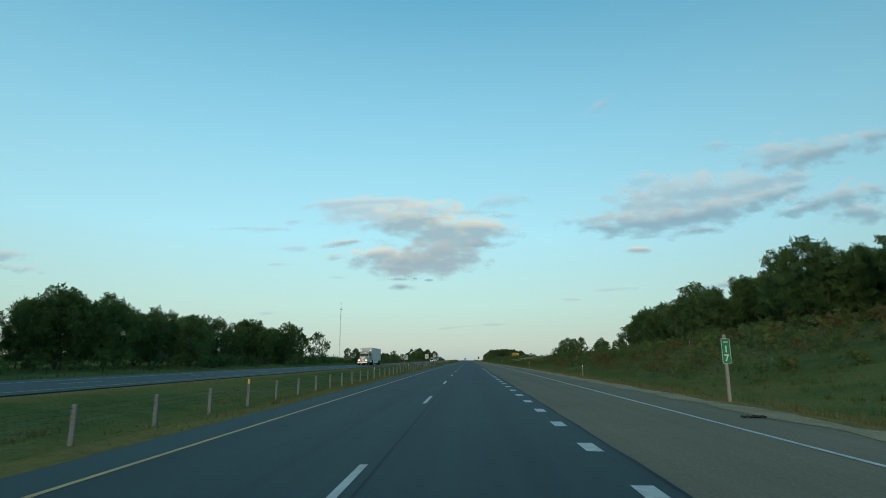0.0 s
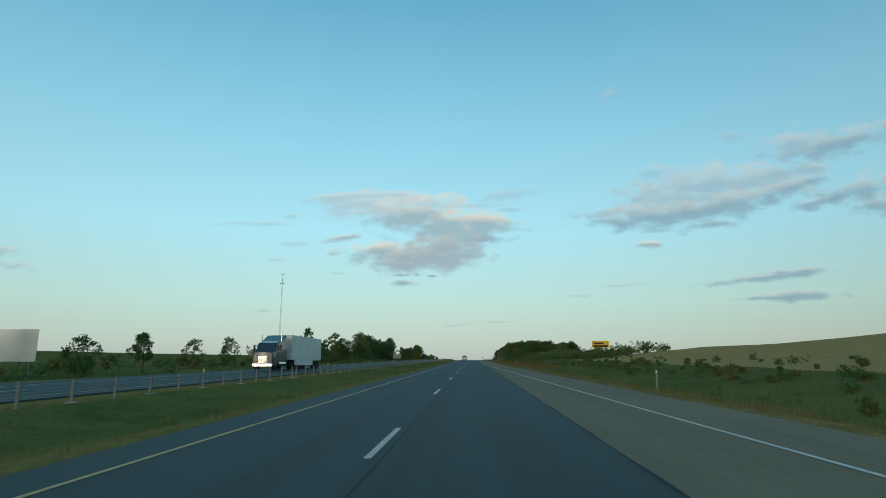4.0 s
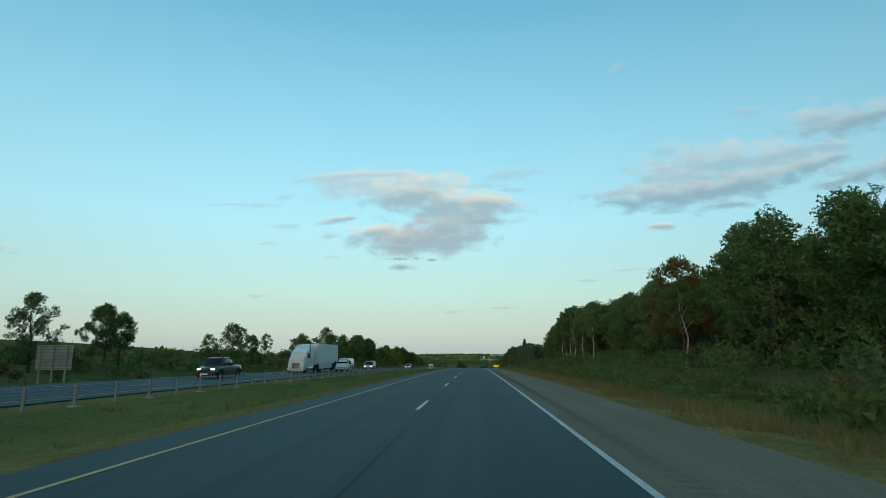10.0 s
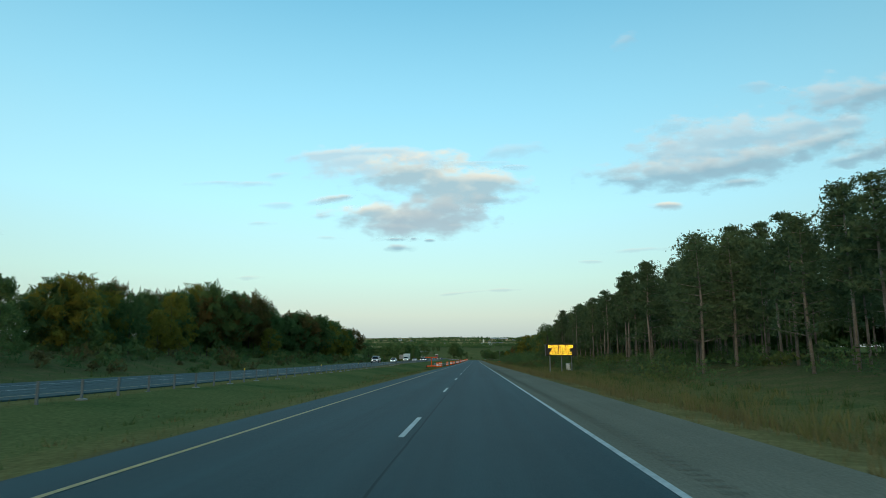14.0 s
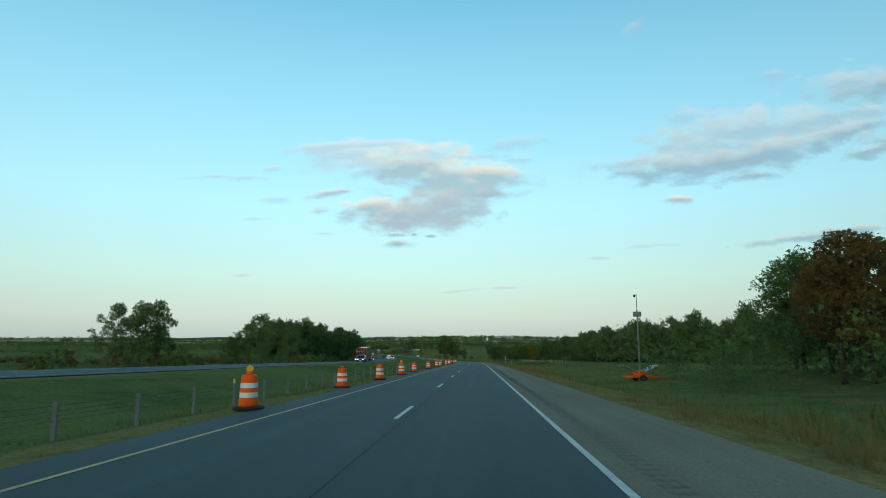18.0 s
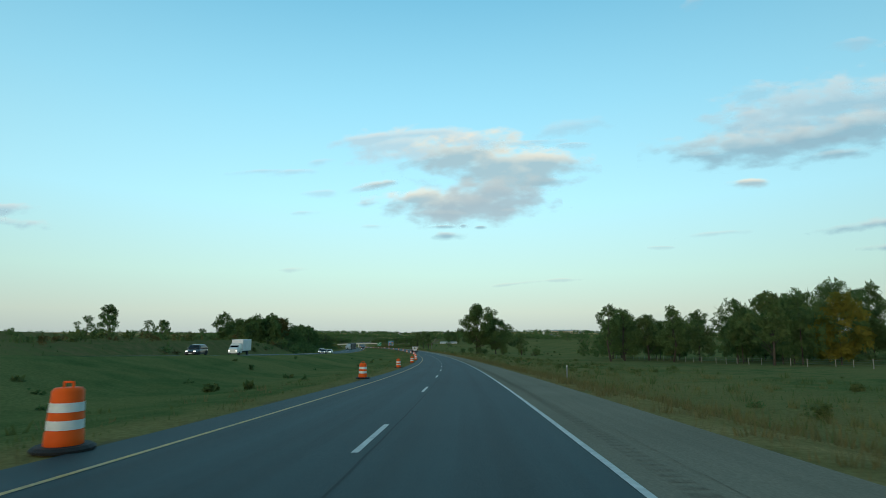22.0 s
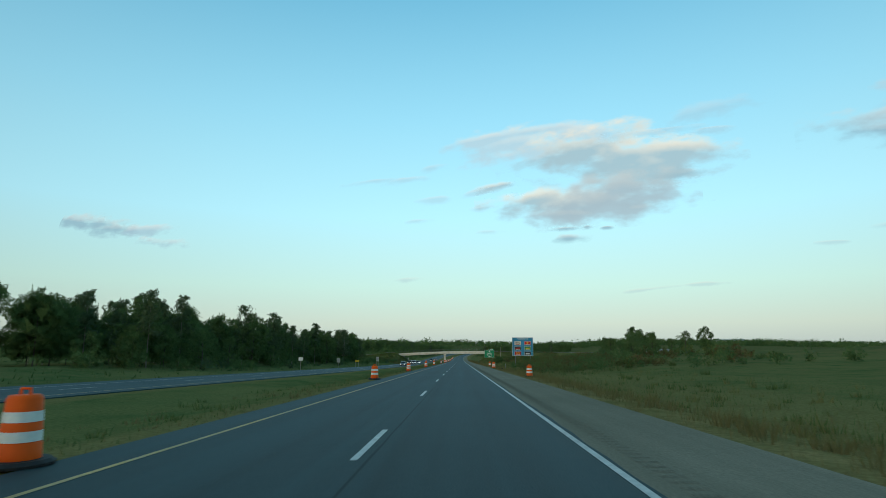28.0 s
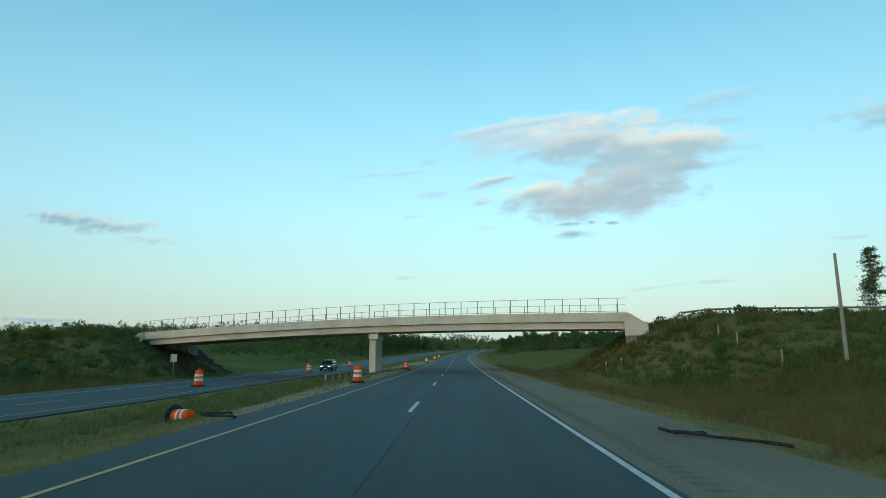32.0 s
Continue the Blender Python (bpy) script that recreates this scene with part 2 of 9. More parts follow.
def paving_mat(name, base, tone, track, tracks, rough, spec, grain, streak):
    """Paving worn along the lanes: tracks polished by wheels, streaks along the road, stains and stone grain."""
    m = mat(name, base, rough, vary=0.22, grain=grain, patch=0.3, bump=0.3, spec=spec, tone=tone)
    n, l = m.node_tree.nodes, m.node_tree.links
    b = n["Principled BSDF"]
    old = b.inputs["Base Color"].links[0].from_socket
    lat, lon = n.new("ShaderNodeAttribute"), n.new("ShaderNodeAttribute")
    lat.attribute_name, lon.attribute_name = "across", "along"
    xyz_ = n.new("ShaderNodeCombineXYZ")
    for k, (at_, f) in enumerate(((lat, 2.6), (lon, 0.035))):
        mu = n.new("ShaderNodeMath")
        mu.operation = "MULTIPLY"
        mu.inputs[1].default_value = f
        l.new(at_.outputs["Fac"], mu.inputs[0])
        l.new(mu.outputs[0], xyz_.inputs[k])
    no = n.new("ShaderNodeTexNoise")
    no.inputs["Scale"].default_value, no.inputs["Detail"].default_value = 1.0, 5
    l.new(xyz_.outputs[0], no.inputs["Vector"])
    sr = n.new("ShaderNodeMapRange")
    sr.inputs["From Min"].default_value, sr.inputs["From Max"].default_value = 0.3, 0.7
    sr.inputs["To Min"].default_value, sr.inputs["To Max"].default_value = 1 - streak, 1 + streak
    l.new(no.outputs["Fac"], sr.inputs["Value"])
    # a wave across the lanes, lighter where wheels run
    ph = n.new("ShaderNodeMath")
    ph.operation = "MULTIPLY_ADD"
    ph.inputs[1].default_value, ph.inputs[2].default_value = 2 * math.pi / 1.83, tracks
    l.new(lat.outputs["Fac"], ph.inputs[0])
    co = n.new("ShaderNodeMath")
    co.operation = "COSINE"
    l.new(ph.outputs[0], co.inputs[0])
    tr = n.new("ShaderNodeMath")
    tr.operation = "MULTIPLY_ADD"
    tr.inputs[1].default_value = track
    l.new(co.outputs[0], tr.inputs[0])
    l.new(sr.outputs[0], tr.inputs[2])
    hsv = n.new("ShaderNodeHueSaturation")
    l.new(old, hsv.inputs["Color"])
    l.new(tr.outputs[0], hsv.inputs["Value"])
    l.new(hsv.outputs[0], b.inputs["Base Color"])
    return m


ASPHALT = paving_mat("asphalt", (0.0139, 0.0411, 0.0462), (0.0106, 0.0327, 0.0370), 0.11, 0.0, 0.72, 0.36, 60, 0.20)
SHOULDER = paving_mat("shoulder_paving", (0.222, 0.196, 0.144), (0.188, 0.165, 0.120), 0.02, 0.0, 1.0, 0.05, 45, 0.06)
RUMBLE = mat("rumble_strip", (0.172, 0.151, 0.111), 1.0, vary=0.3, grain=30, patch=1.2, spec=0.05, tone=(0.190, 0.166, 0.121))
SEAL = mat("crack_seal", (0.0075, 0.019, 0.022), 0.75, vary=0.2, grain=20, spec=0.3)
PAINT_W = mat("road_paint_white", (0.52, 0.52, 0.49), 0.6, vary=0.25, grain=14, patch=2.0, tone=(0.42, 0.42, 0.40))
PAINT_Y = mat("road_paint_yellow", (0.50, 0.31, 0.09), 0.6, vary=0.25, grain=14, patch=2.0, tone=(0.38, 0.27, 0.12))
GROUND = ground_mat()
BAR_STEEL = mat("barrier_steel", (0.15, 0.175, 0.185), 0.65, 0.2, vary=0.12, grain=30, patch=3)
GALV = mat("galvanized_steel", (0.22, 0.235, 0.24), 0.6, 0.25, vary=0.12, grain=30, patch=3)
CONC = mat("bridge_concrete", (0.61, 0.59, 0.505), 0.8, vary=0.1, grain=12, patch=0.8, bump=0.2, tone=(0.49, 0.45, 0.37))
# about half as bright as the bridge concrete, for abutments and footings
CONC_DARK = mat("dark_concrete", (0.30, 0.28, 0.25), 0.85, vary=0.12, grain=12, patch=0.8, bump=0.2)
ORANGE = mat("drum_orange", (0.86, 0.105, 0.004), 0.6, vary=0.08, grain=10, patch=3, spec=0.2, tone=(0.68, 0.08, 0.004))
REFLECT = mat("reflective_white_band", (0.78, 0.78, 0.74), 0.4, vary=0.08, grain=30, patch=3, tone=(0.62, 0.62, 0.58))
RUBBER = mat("black_rubber", (0.018, 0.018, 0.018), 0.75, vary=0.2, grain=30)
WOODP = mat("weathered_wood_post", (0.34, 0.31, 0.26), 0.85, vary=0.2, grain=25, patch=2)
SIGN_G = mat("sign_green", (0.006, 0.25, 0.11), 0.4, vary=0.05, grain=10)
SIGN_B = mat("sign_blue", (0.03, 0.24, 0.42), 0.4, vary=0.05, grain=10)
SIGN_W = mat("sign_white", (0.74, 0.74, 0.70), 0.45, vary=0.05, grain=10)
SIGN_BACK = mat("sign_back_aluminium", (0.42, 0.42, 0.40), 0.45, 0.5, vary=0.1, grain=12, patch=2)
SIGN_DARK = mat("sign_dark_back", (0.035, 0.030, 0.028), 0.6, vary=0.15, grain=12)
BLACK = mat("black_paint", (0.015, 0.015, 0.016), 0.5, vary=0.1)
RED = mat("sign_red", (0.52, 0.02, 0.015), 0.45, vary=0.05)
YELLOW = mat("sign_yellow", (0.75, 0.48, 0.03), 0.45, vary=0.05)
BARK = mat("bark", (0.085, 0.07, 0.055), 0.9, vary=0.35, grain=14, patch=2.5, bump=0.5, tone=(0.05, 0.042, 0.034))
BIRCH = mat("pale_birch_bark", (0.42, 0.40, 0.36), 0.8, vary=0.35, grain=10, patch=4, tone=(0.22, 0.20, 0.18))
DEADWOOD = mat("grey_dead_wood", (0.20, 0.185, 0.165), 0.9, vary=0.3, grain=12, patch=3)
PINEBARK = mat("pine_bark", (0.210, 0.180, 0.150), 0.9, vary=0.3, grain=14, patch=2.5)
LEAF_A = leaf_mat("leaves_green", (0.056, 0.106, 0.036), (0.124, 0.184, 0.064))
LEAF_B = leaf_mat("leaves_mid_green", (0.068, 0.122, 0.042), (0.148, 0.204, 0.074))
LEAF_Y = leaf_mat("leaves_yellowing", (0.110, 0.120, 0.020), (0.24, 0.20, 0.035))
LEAF_R = leaf_mat("leaves_rust", (0.078, 0.082, 0.024), (0.17, 0.110, 0.040))
NEEDLE = leaf_mat("needles_dark", (0.048, 0.084, 0.042), (0.092, 0.132, 0.060), 0.15, 20.0, 0.60)
WEED = leaf_mat("weeds", (0.062, 0.102, 0.030), (0.130, 0.154, 0.052), 0.42, 0)
STRAW = leaf_mat("dry_grass", (0.215, 0.168, 0.076), (0.135, 0.122, 0.047), 0.3, 0)
RUSTWEED = leaf_mat("rusty_weeds", (0.085, 0.070, 0.030), (0.130, 0.110, 0.042), 0.2)
RUSTW = leaf_mat("rust_brown_weeds", (0.150, 0.095, 0.040), (0.200, 0.140, 0.055), 0.3, 0)
FIELDG = leaf_mat("meadow_grass", (0.098, 0.125, 0.038), (0.190, 0.175, 0.068), 0.3, 0)
FRINGE = leaf_mat("tall_dry_grass", (0.215, 0.165, 0.072), (0.140, 0.114, 0.046), 0.3, 0)
GRAVEL = mat("sandy_gravel", (0.380, 0.300, 0.180), 1.0, vary=0.3, grain=30, patch=1.5, spec=0.05, tone=(0.25, 0.205, 0.135))


# ---- building blocks ----
class Geo:
    """Collects vertices and faces in full-size metres."""

    def __init__(self):
        self.v, self.f = [], []

    def add(self, verts, faces):
        o = len(self.v)
        self.v.extend(verts)
        self.f.extend([tuple(i + o for i in f) for f in faces])
        return self

    def box(self, x0, y0, z0, x1, y1, z1, c=0.0):
        """A block; c is the chamfer of its edges."""
        if c <= 0:
            v = [(x, y, z) for z in (z0, z1) for y in (y0, y1) for x in (x0, x1)]
            return self.add(v, [(0, 2, 3, 1), (4, 5, 7, 6), (0, 1, 5, 4), (2, 6, 7, 3), (0, 4, 6, 2), (1, 3, 7, 5)])
        return self.loft([[(x0 + a, y0 + b), (x1 - a, y0 + b), (x1 - b, y0 + a), (x1 - b, y1 - a), (x1 - a, y1 - b), (x0 + a, y1 - b), (x0 + b, y1 - a), (x0 + b, y0 + a)]
                          for a, b in ((2 * c, c), (c, 0), (c, 0), (2 * c, c))], (z0, z0 + c, z1 - c, z1))

    def loft(self, rings, zs, cap=True):
        """Rings of (x, y) at heights zs."""
        n = len(rings[0])
        v = [(x, y, z) for r, z in zip(rings, zs) for x, y in r]
        f = []
        for k in range(len(rings) - 1):
            for i in range(n):
                j = (i + 1) % n
                f.append((k * n + i, k * n + j, (k + 1) * n + j, (k + 1) * n + i))
        if cap:
            f.append(tuple(reversed(range(n))))
            f.append(tuple(range((len(rings) - 1) * n, len(rings) * n)))
        return self.add(v, f)

    def lathe(self, profile, n=14, centre=(0, 0), cap=True):
        """(radius, z) pairs turned round a standing axis."""
        cx, cy = centre
        return self.loft([[(cx + r * math.cos(2 * math.pi * i / n), cy + r * math.sin(2 * math.pi * i / n)) for i in range(n)] for r, _ in profile],
                         [z for _, z in profile], cap)

    def tube(self, pts, radii, n=6, cap=True):
        """A round bar along pts."""
        rings = []
        pts = [Vector(p) for p in pts]
        for i, p in enumerate(pts):
            d = (pts[min(i + 1, len(pts) - 1)] - pts[max(i - 1, 0)]).normalized()
            a = d.cross(Vector((0.31, 0.95, 0.02) if abs(d.x) > abs(d.y) else (0.95, 0.31, 0.02))).normalized()
            b = d.cross(a)
            r = radii[i] if isinstance(radii, (list, tuple)) else radii
            rings.append([p + (a * math.cos(2 * math.pi * k / n) + b * math.sin(2 * math.pi * k / n)) * r for k in range(n)])
        v = [tuple(q) for r in rings for q in r]
        f = [(k * n + i, k * n + (i + 1) % n, (k + 1) * n + (i + 1) % n, (k + 1) * n + i) for k in range(len(rings) - 1) for i in range(n)]
        if cap:
            f.append(tuple(reversed(range(n))))
            f.append(tuple(range((len(rings) - 1) * n, len(rings) * n)))
        return self.add(v, f)

    def extrude(self, outline, y0, y1, plane="xz"):
        """A flat outline given thickness along the third axis."""
        n = len(outline)
        if plane == "xz":
            v = [(a, y, b) for y in (y0, y1) for a, b in outline]
        elif plane == "yz":
            v = [(y, a, b) for y in (y0, y1) for a, b in outline]
        else:
            v = [(a, b, y) for y in (y0, y1) for a, b in outline]
        f = [(i, (i + 1) % n, n + (i + 1) % n, n + i) for i in range(n)]
        f += [tuple(range(n)), tuple(range(2 * n - 1, n - 1, -1))]
        return self.add(v, f)

    def mesh(self, name, *mats, smooth_=False):
        me = bpy.data.meshes.new(name)
        me.from_pydata([(x * K, y * K, z * K) for x, y, z in self.v], [], self.f)
        for m in mats:
            me.materials.append(m)
        if smooth_:
            me.polygons.foreach_set("use_smooth", np.ones(len(me.polygons), dtype=bool))
        bm = bmesh.new()
        bm.from_mesh(me)
        bmesh.ops.recalc_face_normals(bm, faces=bm.faces)
        bm.to_mesh(me)
        bm.free()
        return me


def part(name, geo, material, parent, label="", smooth_=False):
    me = geo.mesh(name, material, smooth_=smooth_) if isinstance(geo, Geo) else geo
    if smooth_ == "soft":
        me.set_sharp_from_angle(angle=radians(38))
    ob = new(name, me)
    ob.parent = parent
    if label:
        tagged(ob, label)
    return ob


def thing(name, label, category, m=None, group="", kind=""):
    ob = tagged(new(name), label, category, group, kind)
    if m is not None:
        ob.matrix_basis = m
    return ob


def words(text, size, material, parent, m, name="lettering", align="CENTER", bold=1.0, narrow=1.0):
    """Raised letters in the built-in font, as a mesh; m places their baseline, in full-size metres."""
    cu = bpy.data.curves.new(name, "FONT")
    cu.body, cu.size, cu.extrude, cu.align_x = text, size * 1.38 * K, 0.004 * K, align
    cu.resolution_u, cu.offset = 2, 0.022 * size * K * bold
    tmp = bpy.data.objects.new(name, cu)
    me = bpy.data.meshes.new_from_object(tmp)
    bpy.data.objects.remove(tmp)
    me.materials.append(material)
    ob = new(name, me)
    ob.parent = parent
    loc = m.to_translation() * K
    ob.matrix_basis = Matrix.Translation(loc) @ m.to_3x3().to_4x4() @ Matrix.Diagonal((narrow, 1, 1, 1))
    return ob

# ---- lie of the land, in heights over the road ----
def opp_u(s):
    """Middle of the oncoming carriageway."""
    return np.interp(s, [-400, 0, 140, 300, 560, 775, 930, 1180, 1308, 1600, 1660, 1710, 1790, 1900, 2037, 2180, 2260, 2400, 2490, 2575, 2720, 3400],
                     [-23, -23, -22.7, -21.5, -20.5, -21, -22.5, -23.5, -26, -28.5, -32, -38.5, -40, -41, -36, -29.5, -28, -23, -20.5, -22.5, -23, -23])


def opp_h(s):
    return np.interp(s, [0, 140, 300, 560, 700, 900, 1000, 1080, 1180, 1250, 1308, 1650, 1710, 1800, 1950, 2037, 2200, 2490, 2656, 3400],
                     [0.12, 0.06, 0.0, -0.03, -0.1, -0.18, -0.2, -0.1, -0.1, 0.05, 0.5, 0.5, 0.8, 1.7, 1.0, 0.3, -0.2, -0.7, -0.9, -0.6])


def pave_r(s):
    """Right edge of the paving."""
    return np.interp(s, [-400, 320, 440, 9600], [8.5, 8.5, 5.35, 5.35])


def edge_r(s):
    """Right edge line."""
    return np.interp(s, [-400, 320, 440, 9600], [6.0, 6.0, 2.33, 2.33])


LS = [-200, 100, 230, 300, 480, 560, 700, 850, 1000, 1150, 1300, 1450, 1600, 1750, 1860, 2000, 2100, 2300, 2500, 2640, 2700, 3000]
L60 = [0, 0, 0.5, 0.5, 1, 1.5, 1.5, 1, 3.5, 3.0, 2.0, 0.5, 0.5, 1, 2.8, 5.0, 1.5, 0.5, 0, 0.5, 1.0, 0]
L150 = [1, 1, 3, 3.5, 4, 3, 3, 5, 9, 8, 5, 1, 1.5, 2.5, 6.5, 8.5, 3, 2, 2, 2, 2, 2]
R30 = [2, 2.5, 1.0, 0.8, 0.5, 0.5, 0.0, 0.5, 1.5, 1.0, 1.5, 1.0, 0, 0, -0.5, -0.8, -1.4, -0.4, 0.3, -0.4, 2.0, 1]
R60 = [7, 7, 2.2, 3, 4, 1.5, 0.5, 1, 2.5, 2, 3, 1.5, 0, 0, 0, -1.0, -3.0, 0.5, 1.8, 1.0, 4, 2]
R150 = [12, 12, 11, 9, 11, 6, 2, 2, 4, 3, 3, 1, 0, 1, 2, 1, 3, 7, 6, 4, 5, 3]


def seam(s):
    """Where the asphalt lanes meet the shoulder."""
    return np.interp(s, [-400, 430, 450, 9600], [2.5, 2.5, 2.40, 2.40])


def ramp_up(v, a, b):
    t = np.clip((v - a) / (b - a), 0, 1)
    return t * t * (3 - 2 * t)


def land(s, u):
    """Height of the ground over the road."""
    s, u = np.asarray(s, float), np.asarray(u, float)
    pr, uo, ho = pave_r(s), opp_u(s), opp_h(s)
    r30, r60, r150 = (np.interp(s, LS, x) for x in (R30, R60, R150))
    l60, l150 = (np.interp(s, LS, x) for x in (L60, L150))
    v = u - pr
    right = -0.04 - 0.75 * ramp_up(v, 0.3, 6) + (r30 + 0.75) * ramp_up(v, 8, 27) + (r60 - r30) * ramp_up(u, 30, 62) + (r150 - r60) * ramp_up(u, 60, 155)
    right = right + 1.5 * np.exp(-((s - 2425) / 34) ** 2) * ramp_up(u, 12, 27)      # wooded mound
    near, far = uo + 5.3, uo - 7.6          # the far carriageway's sides
    w = np.clip((-6.1 - u) / np.maximum(-6.1 - near, 1), 0, 1)
    dip = -np.clip((-6.1 - near) * 0.035, 0.12, 0.6)
    median = -0.04 + (ho - 0.06 + 0.04) * ramp_up(w, 0.3, 0.76) + dip * np.sin(np.pi * np.clip(w / 0.76, 0, 1)) ** 1.8
    left = ho - 0.1 - 0.7 * ramp_up(far - u, 0.5, 5) + (l60 - ho + 0.8) * ramp_up(far - u, 6, np.maximum(far + 62, 14)) + (l150 - l60) * ramp_up(-u, 62, 155)
    h = np.where(u > pr, right, np.where(u > -6.1, -0.16, np.where(u > near, median, np.where(u > far, ho - 0.07, left))))
    return h


def land_z(s, u):
    """Full-size height of the ground, with the hills and the valley far off."""
    s, u = np.asarray(s, float), np.asarray(u, float)
    base = road_z(s) + land(s, u)
    far = ramp_up(np.abs(u), 170, 900)
    broad = np.interp(s, [-400, 900, 1800, 2700, 4200, 5600, 7200, 9600], [4, 2, -28, -52, -62, -30, -8, -6])
    z = base * (1 - far) + (broad + 10 * np.sin(s / 700 + u / 420) * far) * far
    ridge = ramp_up(s, 4300, 6600)
    z = z * (1 - ridge) + ridge * (-34 + 9 * np.sin(u / 610 + 0.8) + 5 * np.sin(u / 233 + s / 500))
    z = z + np.where(u < 0, 9 * ramp_up(-u, 35, 160), 8 * ramp_up(u, 60, 200)) * ramp_up(s, 2760, 3050) * (1 - ramp_up(s, 3400, 4300))
    # banks that carry the road across
    bank = road_z(s) + np.where(u > 0, 5.6 - 0.012 * u, np.maximum(5.5 - 0.10 * np.maximum(-u - 42, 0), 2.0))
    reach = np.where(u > 0, ramp_up(u, 10, 24) * (1 - ramp_up(u, 120, 260)), ramp_up(-u, 33, 48) * (1 - ramp_up(-u, 150, 260)))
    slope = np.exp(-(np.maximum(np.abs(s - 2692 + 0.27 * u) - 9, 0) / 11) ** 2)
    return np.maximum(z, z + (bank - z) * slope * reach)


def ground_at(s, u):
    return float(land_z(s, u) - road_z(s))


def on_land(s, u, turn=0.0, size=1.0, sink=0.05):
    return at(s, u, ground_at(s, u) - sink, turn, size)


U_LINES = [-2600, -1800, -1200, -800, -520, -360, -260, -190, -150, -120, -98, -82, -70, -61, -55, -50, -46, -42.5, -39, -36, -33, -30.5, -28.5, -27, -25, -22.5, -20, -17.5, -15.6,
           -14.2, -13, -12, -11, -10, -9, -8, -7.2, -6.1, -3, 2, 5.36, 6.2, 7.2, 8.51, 9.4, 10.5, 12, 14, 16.5, 19.5, 23, 27, 31, 36, 42, 49, 57, 66, 78, 95, 120, 155, 200, 270, 380, 540, 800, 1200, 1800, 2600]


def ground_sheet():
    ss = np.concatenate([np.arange(-380, -60, 40), np.arange(-60, 2620, 6), np.arange(2620, 2760, 3), np.arange(2760, 3300, 12), np.arange(3300, 5000, 60), np.arange(5000, 9500, 150)])
    uu = np.array(U_LINES, float)
    S, U = np.meshgrid(ss, uu, indexing="ij")
    a0 = np.interp(S, _s, _head)
    a = a0 + (radians(11) - a0) * ramp_up(np.abs(U), 150, 700)
    X = np.interp(S, _s, _x) + np.cos(a) * U
    Y = np.interp(S, _s, _y) + np.sin(a) * U
    Z = land_z(S, U)
    rough = np.random.RandomState(3).normal(0, 1, S.shape)
    off = (U > pave_r(S) + 0.6) | (U < -7)
    Z = Z + np.where(off & ~((U > opp_u(S) - 8) & (U < opp_u(S) + 7.6)), rough * 0.05 * np.clip(np.abs(U) / 12, 0.4, 2.5), 0)
    n, m = S.shape
    verts = np.stack([X, Y, Z], -1).reshape(-1, 3) * K
    i = (np.arange(n - 1)[:, None] * m + np.arange(m - 1)).ravel()
    faces = np.stack([i, i + m, i + m + 1, i + 1], 1)
    me = bpy.data.meshes.new("ground")
    me.from_pydata(verts.tolist(), [], faces[:, ::-1].tolist())
    me.polygons.foreach_set("use_smooth", np.ones(len(me.polygons), dtype=bool))
    v = U - pave_r(S)
    dry = np.where(U > 0, 1.0 - ramp_up(v, 2.0, 5.5), 0.62 * (1.0 - ramp_up(-6.1 - U, 0.9, 3.2)))
    near = opp_u(S) + 5.3
    dry = np.maximum(dry, np.where((U < -8) & (U > near - 1), ramp_up(U, near + 3.5, near + 0.5) * 0.75, 0))
    dry = np.maximum(dry, np.where(U < opp_u(S) - 7, 0.55 * (1 - ramp_up(opp_u(S) - 7 - U, 1, 8)), 0))
    tall = np.interp(S, [480, 560, 740, 800, 1060, 1150, 1330, 1420, 1550, 1600, 2050, 2120, 2360, 2480], [0, .75, .6, .2, .2, .45, .2, .1, .3, .55, .5, .5, .55, .4])
    dry = np.maximum(dry, np.where((v > 0) & (U < 30), tall * (1 - ramp_up(U, 18, 30)), 0))
    brush = np.where(U < opp_u(S) - 14, np.interp(S, [500, 560, 700, 800, 900, 1230, 1300, 1500, 1600, 1860, 1920, 2050, 2120], [0, .6, .6, .3, .8, .7, .3, .8, .3, .3, .85, .85, .3]), 0)
    brush = np.maximum(brush, np.where((v > 12), np.interp(S, [40, 60, 200, 260, 480, 540, 780, 860, 1500, 1560, 2380, 2420, 2560, 2600], [0, .6, .6, .45, .35, .65, .5, .7, .7, .2, .2, .55, .35, .4]), 0))
    corn_haze = np.where((U > 26) & (S > 235) & (S < 580), 1.5 * ramp_up(U, 28, 34), 0)
    # far tan fields, spread wider than they lie to give the paleness of haze
    corn_haze = np.maximum(corn_haze, np.where((S > 3700) & (np.sin(S / 150 + U / 240) > -0.25), 1.2, 0))
    brush = np.maximum(brush, np.where(S > 2900, 0.6, 0))
    bare = np.where(v > 0, (1 - ramp_up(v, 0.2, 0.9)) * np.where(S < 440, 1.0, 0.35), 0)
    bare = np.maximum(bare, np.where((U < -6) & (U > -9), (1 - ramp_up(-6.1 - U, 0.1, 0.7)) * 0.5, 0))
    dry = np.maximum(dry, np.where((U > 26) & (S > 1850) & (S < 2420), 0.38, 0))
    dirt = np.where((U < -6) & (S > 2630) & (S < 2790), 1.3 * (1 - ramp_up(-6.1 - U, 0.5 + 5 * ramp_up(S, 2640, 2690), 2.0 + 6 * ramp_up(S, 2640, 2690))) * ramp_up(S, 2630, 2650) * (1 - ramp_up(S, 2740, 2790)), 0)
    dirt = np.where(U > opp_u(S) + 5, dirt, 0)
